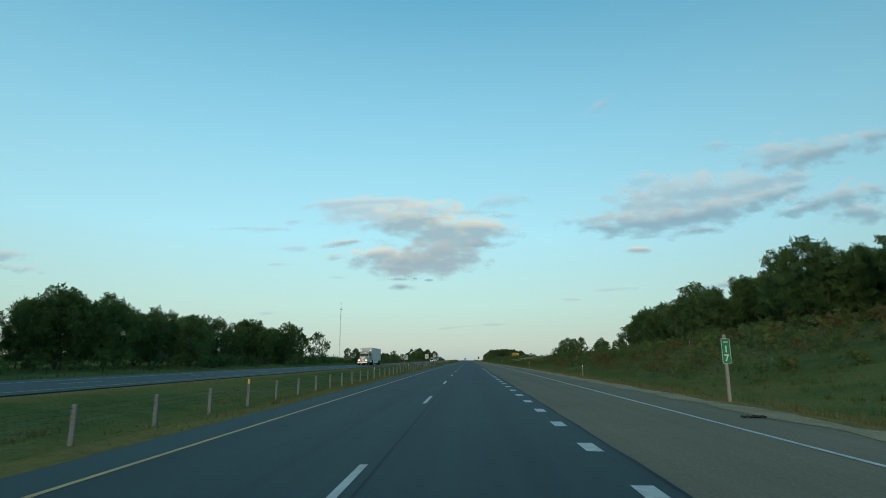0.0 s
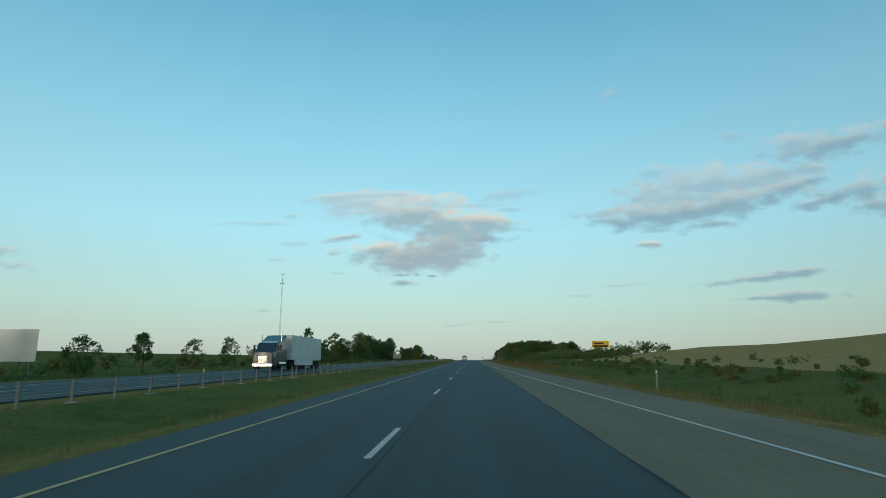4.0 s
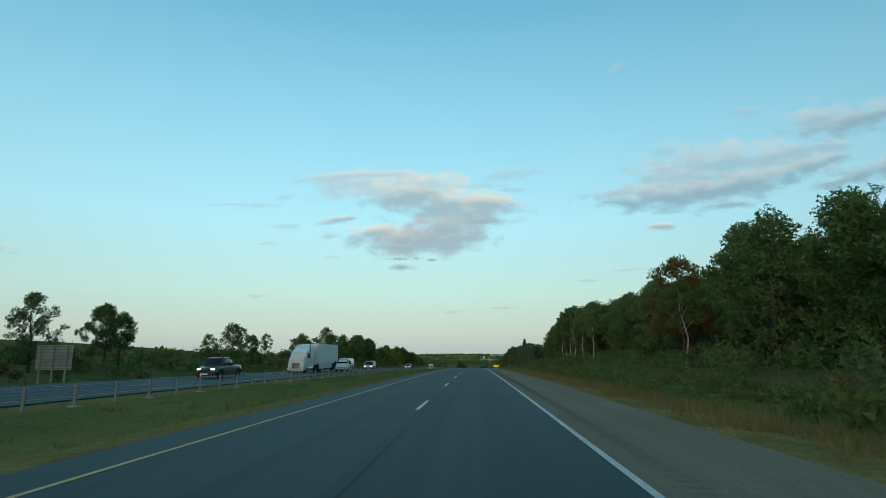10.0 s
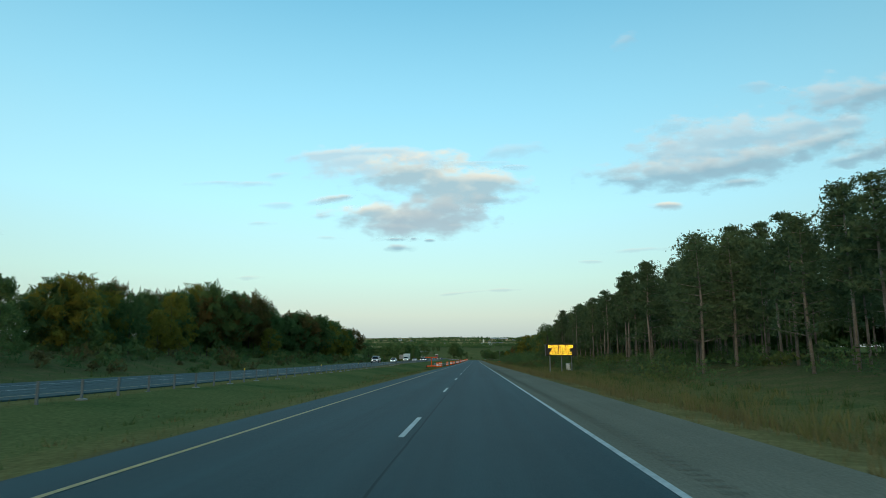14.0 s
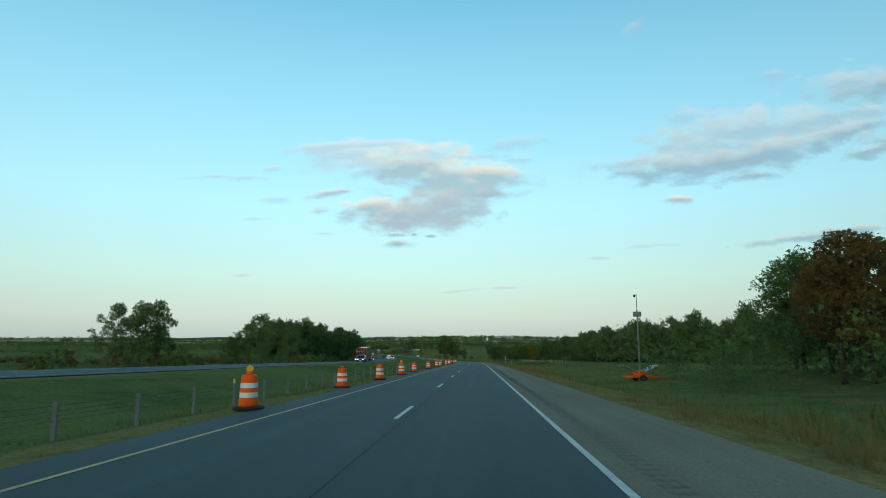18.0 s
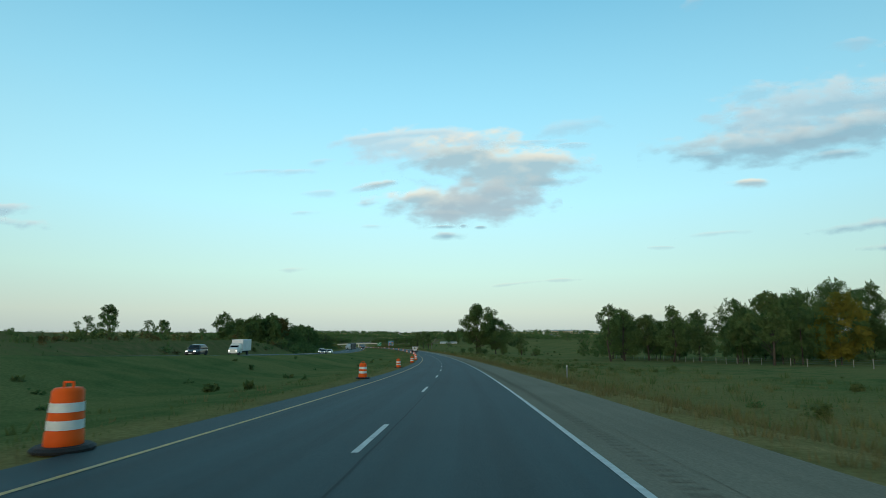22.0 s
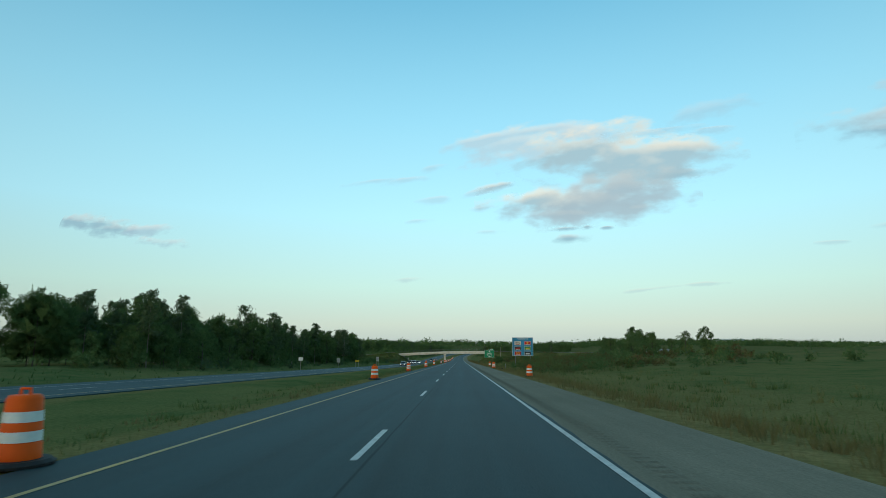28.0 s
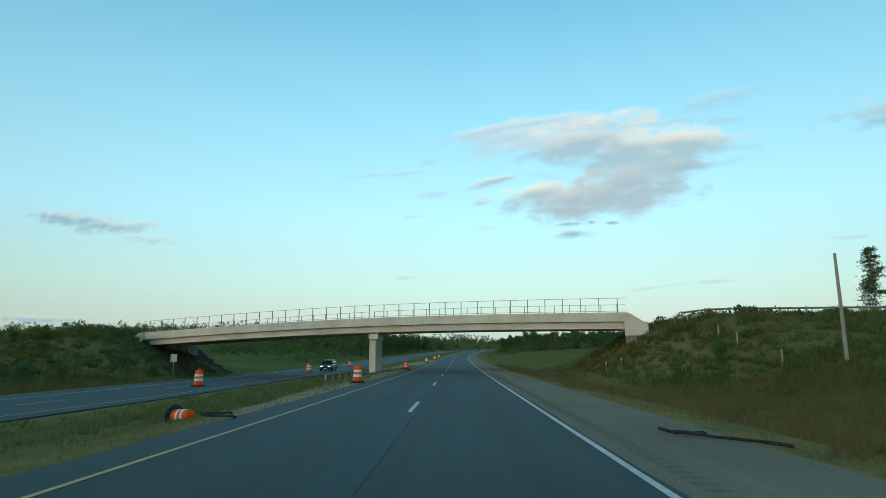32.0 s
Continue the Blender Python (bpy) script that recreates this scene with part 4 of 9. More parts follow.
# backs of signs that face the oncoming lanes
board_sign(128, -9.4, 0.8, 1.0, 1.95, SIGN_BACK, "back of a sign on one post in the median", posts=1, name="road_sign")
board_sign(380, -43, 4.8, 3.0, 1.6, SIGN_W, "pale back of a large sign beyond the far lanes", name="road_sign", post_mat=GALV)
for s, u, w, h, n, lab in ((631, -40.4, 4.2, 2.2, 4, "grey ribbed back of a large sign on four posts"), (869.6, -37.6, 3.4, 2.2, 3, "grey ribbed back of a guide sign on three posts"),
                           (1512, -46, 4.6, 2.6, 3, "grey back of a large guide sign on posts")):
    ob, p = board_sign(s, u, w, h, 1.5, SIGN_BACK, lab, posts=n, post_mat=WOODP, name="guide_sign", back=True)
    for i in range(8):
        z = 1.5 + h * (i + 0.5) / 8
        part("rib", Geo().box(-w / 2 + 0.02, -0.055, z - 0.025, w / 2 - 0.02, -0.03, z + 0.025), GALV, p)
board_sign(740, -27.5, 1.2, 1.2, 1.7, SIGN_W, "pale sign back beside the far lanes", posts=1)
board_sign(2415, -33, 0.9, 0.7, 2.2, SIGN_W, "small white sign back on a post", posts=1)
board_sign(2452, -33, 0.9, 1.2, 1.9, SIGN_BACK, "grey sign back on a post near the woods", posts=1)
board_sign(2475, -32, 1.3, 0.6, 1.9, YELLOW, "small yellow sign beside the far lanes", posts=2)
board_sign(2505, -30, 1.0, 1.6, 1.6, SIGN_BACK, "tall grey sign back on two posts", posts=2)
board_sign(2695, -36, 0.8, 1.0, 1.7, SIGN_BACK, "grey sign back below the bridge", posts=1)
# billboard in the brush
ob, p = board_sign(717, 46.6, 7.2, 2.9, 2.0, SIGN_W, "wide roadside billboard with a dark emblem", cat="billboard", posts=4, name="billboard")
bars(p, SIGN_DARK, [(-3.3, -0.3, 2.7, 4.6)], name="emblem")
bars(p, SIGN_W, [(-2.9, -0.7, 3.2, 3.7)], y=-0.044, name="emblem_bar")
bars(p, SIGN_DARK, [(0.3, 2.9, 3.5, 3.9), (0.5, 2.7, 2.9, 3.05), (0.5, 2.3, 4.2, 4.32)])
part("skirt", Geo().box(-3.6, -0.06, 1.2, 3.6, -0.02, 1.9), WOODP, ob)
# small yellow billboard on the hill
ob, p = board_sign(520, 42, 5.5, 2.2, 3.2, YELLOW, "yellow and dark billboard on the field's edge", cat="billboard", posts=3, name="billboard")
bars(p, SIGN_DARK, [(-2.4, 2.4, 3.4, 4.0), (-2.2, 1.0, 4.3, 4.9)])

# electronic message sign
GLOWY = glow("amber_diodes", (1.0, 0.60, 0.03), 1.5)
ob = thing("message_sign", "black electronic message sign with glowing amber words", "message sign", at(1252.5, 15.45, ground_at(1252.5, 15.45) + 0.38))
for x in (-1.9, 0.2, 2.0):
    part("post", post(x, 4.2, 0.16, 0.75), GALV, ob)
case = part("case", Geo().box(-2.75, -0.2, 2.55, 2.75, 0.3, 4.55, 0.03), BLACK, ob, "matt black sign case")
part("side_rail", Geo().box(-2.84, -0.26, 2.55, -2.78, 0.2, 4.5), GALV, case)
for k, line in enumerate(("KNOW THE AGES", "AND STAGES", "FOR CAR SEATS")):
    words(line, 0.53, GLOWY, case, face(-0.08, 3.91 - 0.60 * k, -0.206), bold=1.9, narrow=0.755)
cab = thing("control_cabinet", "pale control cabinet behind the message sign", "cabinet", on_land(1257, 17.4, 0, 1.0, 0.0))
part("body", Geo().box(-0.4, -0.3, -0.2, 0.4, 0.3, 1.35, 0.02), SIGN_BACK, cab)
part("door", Geo().box(-0.36, -0.335, 0.1, 0.36, -0.304, 1.25), SIGN_W, cab)

# food and exit signs
ob, p = board_sign(2466, 18.5, 6.1, 5.3, 1.7, SIGN_B, "blue food services sign with six coloured logo plates", lift=0.8, rim_mat=SIGN_W, post_mat=GALV, name="services_sign")
words("FOOD-EXIT 19", 0.36, SIGN_W, p, face(0, 6.4))
TAN, DKBR, GRN = mat("plate_tan", (0.62, 0.56, 0.46), 0.5), mat("plate_dark", (0.05, 0.035, 0.03), 0.5), mat("plate_green", (0.02, 0.25, 0.05), 0.5)
for k, (m1, m2) in enumerate(((TAN, DKBR), (RED, YELLOW), (DKBR, RED), (GRN, YELLOW), (RED, YELLOW), (BLACK, SIGN_W))):
    x, z = (-1.45 if k % 2 == 0 else 1.45), 4.75 - 1.48 * (k // 2)
    pl = part("logo_plate", Geo().box(x - 0.95, -0.05, z, x + 0.95, -0.034, z + 1.12), m1, p)
    part("plate_edge", Geo().add([(a + x, b, c) for a, b, c in rim(1.9, 1.12, z, 0.04, -0.052).v], rim(1.9, 1.12, z, 0.04, -0.052).f), SIGN_W, pl)
    if k == 0:
        part("emblem", Geo().tube([(x + 0.55 * math.cos(a), -0.054, z + 0.6 + 0.28 * math.sin(a)) for a in np.linspace(0, 6.2832, 21)], 0.06, 4), m2, pl)
    elif k == 1:
        part("emblem", Geo().extrude([(x + (0.42 if i % 2 == 0 else 0.17) * math.sin(i * math.pi / 5), z + 0.66 + (0.42 if i % 2 == 0 else 0.17) * math.cos(i * math.pi / 5)) for i in range(10)], -0.06, -0.051), m2, pl)
    elif k == 4:
        part("emblem", Geo().tube([(x - 0.55, -0.054, z + 0.15), (x - 0.4, -0.054, z + 0.9), (x - 0.2, -0.054, z + 0.9), (x, -0.054, z + 0.3), (x + 0.2, -0.054, z + 0.9), (x + 0.4, -0.054, z + 0.9), (x + 0.55, -0.054, z + 0.15)], 0.06, 4), m2, pl)
    else:
        part("emblem", Geo().extrude([(x - 0.6, z + 0.42), (x + 0.6, z + 0.5), (x + 0.6, z + 0.74), (x - 0.6, z + 0.68)], -0.06, -0.051), m2, pl)
    part("caption", Geo().box(x - 0.6, -0.06, z + 0.14, x + 0.6, -0.051, z + 0.24), SIGN_W if k else RED, pl)

ob, p = board_sign(2642, 17.6, 6.4, 4.8, 2.15, SIGN_G, "green exit direction sign naming Baldwin and Ellsworth", lift=0.2, size=0.9, rim_mat=SIGN_W, post_mat=WOODP, name="exit_sign")
tab = part("exit_tab", Geo().extrude([(-0.4, 6.98), (3.1, 6.98), (3.1, 7.9), (-0.4, 7.9)], -0.03, 0.0), SIGN_G, ob, "small green tab above the board")
part("border", Geo().add([(a + 1.35, b, c) for a, b, c in rim(3.5, 0.92, 6.98, 0.05).v], rim(3.5, 0.92, 6.98, 0.05).f), SIGN_W, tab)
words("EXIT 19", 0.42, SIGN_W, tab, face(1.35, 7.22))
part("route_shield", Geo().extrude([(0.5 * math.sin(a) * (1 - 0.12 * math.cos(4 * a)) , 6.2 + 0.5 * math.cos(a) * (1 - 0.1 * math.cos(4 * a))) for a in np.linspace(0, 6.2832, 24, endpoint=False)], -0.042, -0.034), SIGN_W, p, "white route shield")
words("63", 0.48, BLACK, p, face(0, 5.96, -0.043))
words("Baldwin", 0.62, SIGN_W, p, face(0, 4.66))
words("Ellsworth", 0.62, SIGN_W, p, face(0, 3.62))
words("3/4 MILE", 0.46, SIGN_W, p, face(0, 2.62))

# ---- masts and poles ----
ob = thing("radio_mast", "tall grey lattice radio mast with antenna ring", "mast", on_land(966, -220))
H0 = 103.5 - ground_at(966, -220)
for a in (0.4, 2.5, 4.6):
    part("leg", Geo().tube([(0.75 * math.cos(a), 0.75 * math.sin(a), -1), (0.55 * math.cos(a), 0.55 * math.sin(a), H0 - 6)], 0.09, 5), GALV, ob)
g = Geo()
for i in range(60):
    z, b = i * (H0 - 7) / 60, (H0 - 7) / 60
    for a, c in ((0.4, 2.5), (2.5, 4.6), (4.6, 0.4)):
        g.tube([(0.68 * math.cos(a), 0.68 * math.sin(a), z), (0.68 * math.cos(c), 0.68 * math.sin(c), z + b)], 0.045, 3, cap=False)
part("lattice", g, GALV, ob)
part("spire", Geo().tube([(0, 0, H0 - 8), (0, 0, H0)], 0.12, 6), GALV, ob)
for z, n, r in ((H0 - 11.5, 9, 2.3), (H0 - 0.6, 4, 2.2)):
    ring = part("antenna_ring", Geo().tube([(r * 0.8 * math.cos(a), r * 0.8 * math.sin(a), z) for a in np.linspace(0, 6.2832, 19)], 0.07, 4), GALV, ob)
    for i in range(n):
        a = i * 6.2832 / n
        part("antenna", Geo().box(r * math.cos(a) - 0.16, r * math.sin(a) - 0.16, z - (1.0 if n > 5 else 0.15), r * math.cos(a) + 0.16, r * math.sin(a) + 0.16, z + (1.0 if n > 5 else 0.5), 0.02), SIGN_BACK, ring)
        part("arm", Geo().tube([(0, 0, z), (r * math.cos(a), r * math.sin(a), z)], 0.05, 4), GALV, ring)


def pole(s, u, h, label, arms=0):
    ob = thing("utility_pole", label, "pole", on_land(s, u))
    part("shaft", Geo().lathe([(0.13, -0.5), (0.115, h * 0.5), (0.09, h)], 9), WOODP, ob)
    for i in range(arms):
        part("crossarm", Geo().box(-0.9, -0.05, h - 0.5 - 0.8 * i, 0.9, 0.05, h - 0.38 - 0.8 * i), WOODP, ob)
    return ob


pole(2662.5, 25.7, 8.6 - ground_at(2662.5, 25.7), "weathered wooden utility pole on the grassy bank")
pole(2293, 26.8, 5.2, "short weathered wooden post in the meadow")

# camera trailer with a telescopic mast
ob = thing("camera_trailer", "orange roadside trailer with solar panels and a tall mast", "trailer", on_land(1534, 16.4, 12, 1.0, 0.0))
part("chassis", Geo().box(-1.4, -0.7, 0.35, 1.4, 0.7, 0.5, 0.02).box(1.4, -0.06, 0.38, 2.6, 0.06, 0.48), ORANGE, ob)
part("battery_box", Geo().box(-0.5, -0.45, 0.5, 0.5, 0.45, 1.0, 0.03), ORANGE, ob)
for x, t in ((-1.0, 0.5), (1.0, -0.5)):
    part("solar_panel", Geo().add([(x - 0.75, -0.6, 1.15 + t * 0.7), (x + 0.75, -0.6, 1.15 - t * 0.7), (x + 0.75, 0.6, 1.15 - t * 0.7), (x - 0.75, 0.6, 1.15 + t * 0.7), (x - 0.75, -0.6, 1.22 + t * 0.7), (x + 0.75, -0.6, 1.22 - t * 0.7), (x + 0.75, 0.6, 1.22 - t * 0.7), (x - 0.75, 0.6, 1.22 + t * 0.7)],
                                  [(0, 1, 2, 3), (7, 6, 5, 4), (0, 4, 5, 1), (1, 5, 6, 2), (2, 6, 7, 3), (3, 7, 4, 0)]), SIGN_BACK, ob, "tilted solar panel")
for y in (-0.8, 0.8):
    part("wheel", Geo().tube([(0, y - 0.1, 0.32), (0, y + 0.1, 0.32)], 0.32, 14), RUBBER, ob)
mast = part("mast", Geo().tube([(0.1, 0, 0.9), (0.1, 0, 4.4)], 0.09, 8).tube([(0.1, 0, 4.4), (0.1, 0, 7.0)], 0.06, 8).tube([(0.1, 0, 7.0), (0.1, 0, 8.6)], 0.035, 6), GALV, ob)
part("camera_head", Geo().lathe([(0.08, 8.25), (0.12, 8.35), (0.1, 8.5)], 10, (-0.1, 0)), BLACK, mast)
part("sensor_ring", Geo().box(-0.25, -0.25, 6.3, 0.45, 0.25, 6.8, 0.05), GALV, mast)

# arrow board trailer among the first drums
ob = thing("arrow_board", "orange arrow board trailer folded flat behind drums", "trailer", on_land(1276, -9.8, 0, 1.0, 0.0))
part("panel", Geo().box(-1.3, -0.9, 2.3, 1.3, 0.9, 2.45, 0.02), ORANGE, ob, "orange panel lying flat")
part("column", Geo().box(-0.08, -0.08, 0.5, 0.08, 0.08, 2.3), ORANGE, ob)
part("chassis", Geo().box(-1.0, -0.7, 0.35, 1.0, 0.7, 0.6, 0.03), ORANGE, ob)
for x in (-1.05, 1.05):
    part("wheel", Geo().tube([(x - 0.1, 0, 0.32), (x + 0.1, 0, 0.32)], 0.32, 14), RUBBER, ob)

# utility box in the median
ob = thing("utility_box", "grey utility box on a post in the median", "utility box", on_land(1283.5, -9.6, 0, 1, 0))
part("case", Geo().box(-0.22, -0.15, 0.35, 0.22, 0.15, 1.0, 0.02), GALV, ob)
part("leg", post(0, 0.4, 0.08, 0), GALV, ob)

# shreds of tyre on the shoulder
for s, u, ln, tw in ((15.6, 7.4, 0.6, 80), (9.2, 7.9, 1.1, 60), (2635.0, 4.9, 2.6, 42), (2635.6, 4.55, 0.7, 85), (101, 6.4, 0.5, 30), (1733.4, 4.1, 0.35, 40), (1575, 6.4, 0.8, 20), (2388, 6.6, 0.8, 60), (2638.6, -6.4, 1.2, 70), (2639.3, -6.7, 0.8, 100)):
    rng = np.random.RandomState(int(s))
    ob = thing("tyre_shred", "black shred of tyre lying on the shoulder", "tyre shred", at(s, u, 0.0 if u < 5.3 else max(ground_at(s, u), -0.05) + 0.03, tw), "tyre shreds")
    n = 9
    part("tread", Geo().tube([(0.05 * rng.normal(), ln * (i / (n - 1) - 0.5), 0.035 + 0.03 * abs(math.sin(i * 1.3))) for i in range(n)], [0.028 + 0.014 * rng.random() for _ in range(n)], 5), RUBBER, ob)


# guard rail posts along the overpass road
def bank_rail(u0, u1, label):
    ob = thing("guard_rail", label, "guard rail")
    pts = []
    n = int(abs(u1 - u0) / 2.0)
    for i in range(n + 1):
        u = u0 + (u1 - u0) * i / n
        s = 2690 - 0.27 * u - 6.5
        h = max(ground_at(s, u), 5.0) if 0 < u < 30 else ground_at(s, u)
        p = part("post", Geo().box(-0.07, -0.07, -1.6, 0.07, 0.07, 0.75), WOODP, ob) if i == 0 else part("post", ob.children[0].data, None, ob)
        p.matrix_basis = at(s, u, h)
        q = xyz(s, u, h) / K
        pts.append((q.x, q.y, q.z + 0.62))
    part("rail", Geo().tube(pts, 0.09, 4), GALV, ob)


bank_rail(21, 111, "steel guard rail on wooden posts along the bank")
bank_rail(-46, -120, "steel guard rail along the embankment top")

# a dark board dropped in the verge
DARK_WOOD = mat("wet_dark_wood", (0.055, 0.043, 0.032), 0.9, vary=0.3, grain=30, patch=3)
ob = thing("wooden_board", "weathered dark board lying in the grassy verge", "board", at(585.3, -6.95, ground_at(585.3, -6.95) + 0.08, -38))
part("plank", Geo().box(-0.75, -0.09, -0.02, 0.75, 0.09, 0.03, 0.006), DARK_WOOD, ob)
part("splinter", Geo().box(-0.2, 0.1, 0.0, 0.55, 0.16, 0.05, 0.006), DARK_WOOD, ob)

# a row of short posts down the bank, lumps of broken concrete and dark stones below the bridge
for s, u, h in ((2680.5, 21.3, 0.7), (2675.8, 20.7, 0.8), (2670.5, 21.0, 1.0), (2668.5, 21.5, 1.0), (2664.0, 22.3, 1.0)):
    ob = thing("fence_post", "short pale wooden post on the grassy bank", "post", on_land(s, u, s * 31 % 90), "posts down the bank")
    part("shaft", Geo().lathe([(0.075, -0.3), (0.07, h * 0.6), (0.06, h), (0.02, h + 0.03)], 8), WOODP, ob)


def stones(name, label, seed, n, s0, s1, u0, u1, r0, r1, material):
    """Angular lumps half sunk in a slope, joined."""
    rng = np.random.RandomState(seed)
    g = Geo()
    for i in range(n):
        s, u = rng.uniform(s0, s1), rng.uniform(u0, u1)
        c = xyz(s, u, ground_at(s, u)) / K
        r = rng.uniform(r0, r1)
        q = rng.uniform(0.6, 1.1, (8, 3)) * r * [[x, y, z] for x in (-1, 1) for y in (-1, 1) for z in (-0.6, 0.8)]
        g.add([(c.x + a, c.y + b, c.z + d) for a, b, d in q], [(0, 1, 3, 2), (4, 6, 7, 5), (0, 4, 5, 1), (2, 3, 7, 6), (0, 2, 6, 4), (1, 5, 7, 3)])
    ob = thing(name, label, "stones", kind="stuff")
    part("stones", g, material, ob)


stones("rubble", "pale broken concrete lumps at the top of the bank", 5, 26, 2678, 2682, 22.0, 24.0, 0.15, 0.4, CONC)
stones("riprap", "dark stones on the slope below the bridge", 6, 1100, 2699, 2713, -43, -33.5, 0.1, 0.26, mat("dark_riprap", (0.075, 0.074, 0.07), 0.9, vary=0.3, grain=9))
# low rail that shields the middle pier
ob = thing("guard_rail", "low steel guard rail beside the bridge pier", "guard rail")
pts = []
for i in range(9):
    s, u = 2680 + 2.8 * i, -13.2 + 0.12 * i
    q = xyz(s, u, ground_at(s, u)) / K
    pts.append((q.x, q.y, q.z + 0.62))
    part("post", Geo().box(q.x - 0.07, q.y - 0.08, q.z - 0.3, q.x + 0.07, q.y + 0.08, q.z + 0.72), WOODP, ob)
part("rail", Geo().tube([(x + 0.12, y, z) for x, y, z in pts], 0.13, 4), GALV, ob)

# ---- fence along the pasture ----
def su(x, y):
    """Place along and beside the road of a point in the plan."""
    i = int(np.argmin((_x - x) ** 2 + (_y - y) ** 2))
    a = float(_head[i])
    return float(_s[i]), (x - float(_x[i])) * math.cos(a) + (y - float(_y[i])) * math.sin(a)


OLDWOOD = mat("old_fence_wood", (0.31, 0.29, 0.245), 0.9, vary=0.25, grain=25, patch=2)
FENCE_POST = Geo().lathe([(0.058, -0.4), (0.054, 1.12), (0.03, 1.15)], 7).mesh("post", OLDWOOD)


def fence(line, gap, label):
    ob = thing("pasture_fence", label, "fence", group="pasture fences")
    tops = []
    for (x0, y0), (x1, y1) in zip(line, line[1:]):
        n = max(1, int(math.hypot(x1 - x0, y1 - y0) / gap))
        for i in range(n):
            s, u = su(x0 + (x1 - x0) * i / n, y0 + (y1 - y0) * i / n)
            p = part("post", FENCE_POST, None, ob)
            p.matrix_basis = at(s, u, ground_at(s, u), i * 40 % 360, 0.92 + 0.13 * (i * 7 % 5) / 4)
            tops.append(xyz(s, u, ground_at(s, u)) / K)
    for z in (0.45, 0.75, 1.05):
        part("wire", Geo().tube([(q.x, q.y, q.z + z) for q in tops], 0.008, 3, cap=False), GALV, ob)


def plan(s, u):
    """Plan point, in full-size metres, of a place along and beside the road."""
    q = xyz(s, u) / K
    return q.x, q.y


fence([plan(1640, 27), plan(1700, 29.5), plan(1760, 27.5), plan(1790, 33), plan(1822, 45)], 4.2, "grey wooden pasture fence with three wires")
fence([plan(1828, 47), plan(1885, 53), plan(1940, 54.5), plan(1990, 56)], 4.2, "grey wooden pasture fence at the far side of the field")
fence([(40, 96), (47, 130), (53, 170), (50, 205)], 5.0, "weathered fence posts up the grassy hill")
gate = thing("farm_gate", "low wooden farm gate in the pasture fence", "gate", at(1825, 46, ground_at(1825, 46), 20))
for z in (0.35, 0.75, 1.1):
    part("rail", Geo().box(-1.9, -0.03, z, 1.9, 0.03, z + 0.12, 0.01), WOODP, gate)
for x in (-1.95, 0.0, 1.95):
    part("post", Geo().box(x - 0.07, -0.07, -0.4, x + 0.07, 0.07, 1.4, 0.01), WOODP, gate)


# ---- buildings far off ----
WALL_W = mat("white_siding", (0.70, 0.68, 0.62), 0.7, vary=0.08, grain=6, patch=0.3)
WALL_T = mat("tan_siding", (0.62, 0.50, 0.36), 0.7, vary=0.08, grain=6, patch=0.3)
ROOF_G = mat("grey_roofing", (0.16, 0.16, 0.16), 0.7, vary=0.15, grain=5, patch=0.4)
ROOF_M = mat("metal_roofing", (0.42, 0.42, 0.40), 0.5, 0.4, vary=0.12, grain=5, patch=0.4)
PANE_D = mat("dark_window_pane", (0.03, 0.035, 0.04), 0.2, vary=0.1)


def building(name, label, m, w, d, h, rise, wall, roof, bays=3, category="house"):
    ob = thing(name, label, category, m)
    part("wall", Geo().box(-w / 2, -d / 2, -3, w / 2, d / 2, h).extrude([(-d / 2, h), (d / 2, h), (0, h + rise)], -w / 2, w / 2, "yz"), wall, ob)
    e, t = 0.04 * d + 0.3, 0.25
    part("roof", Geo().extrude([(-d / 2 - e, h - e * rise * 2 / d), (0, h + rise), (0, h + rise + t), (-d / 2 - e, h + t - e * rise * 2 / d)], -w / 2 - e, w / 2 + e, "yz")
         .extrude([(d / 2 + e, h - e * rise * 2 / d), (0, h + rise), (0, h + rise + t), (d / 2 + e, h + t - e * rise * 2 / d)], -w / 2 - e, w / 2 + e, "yz"), roof, ob)
    for i in range(bays):
        x = -w / 2 + w * (i + 0.5) / bays
        win = part("window", Geo().box(x - w / bays * 0.22, -d / 2 - 0.08, h * 0.35, x + w / bays * 0.22, -d / 2, h * 0.75), wall, ob)
        part("pane", Geo().box(x - w / bays * 0.18, -d / 2 - 0.12, h * 0.39, x + w / bays * 0.18, -d / 2 - 0.07, h * 0.71), PANE_D, win)
    return ob


def far_off(x, y, z, turn):
    return pose(x * K, y * K, z * K, 0, 0, turn)


building("warehouse", "long pale warehouse on the far hill lit by the evening sun", far_off(170, 5203, -36, 4), 118, 40, 17, 5, WALL_T, ROOF_M, 9, "warehouse")
building("warehouse", "low white warehouse at the foot of the far hill", far_off(60, 4300, -50, -8), 70, 24, 9, 3, WALL_W, ROOF_M, 6, "warehouse")
building("warehouse", "low tan warehouse between far fields", far_off(130, 4420, -48, 10), 60, 22, 8, 3, WALL_T, ROOF_G, 5, "warehouse")
for i, (x, y, z, w) in enumerate(((-439, 5104, -42, 18), (-470, 5090, -42, 14), (-318, 3871, -46, 15), (-271, 4299, -47, 16), (-587, 5631, -39, 22), (-700, 5400, -40, 17), (-820, 5300, -40, 15), (-169, 4369, -47, 15),
                                  (16, 4206, -50, 16), (-60, 4450, -48, 14), (274, 5183, -36, 20), (-976, 5900, -37, 22), (-1120, 5800, -37, 18), (90, 4710, -45, 15))):
    building("farm_house", "small white house among trees on the far hill", far_off(x, y, z, i * 47 % 60 - 30), w, w * 0.7, w * 0.42, w * 0.28, WALL_W, ROOF_G, 3)
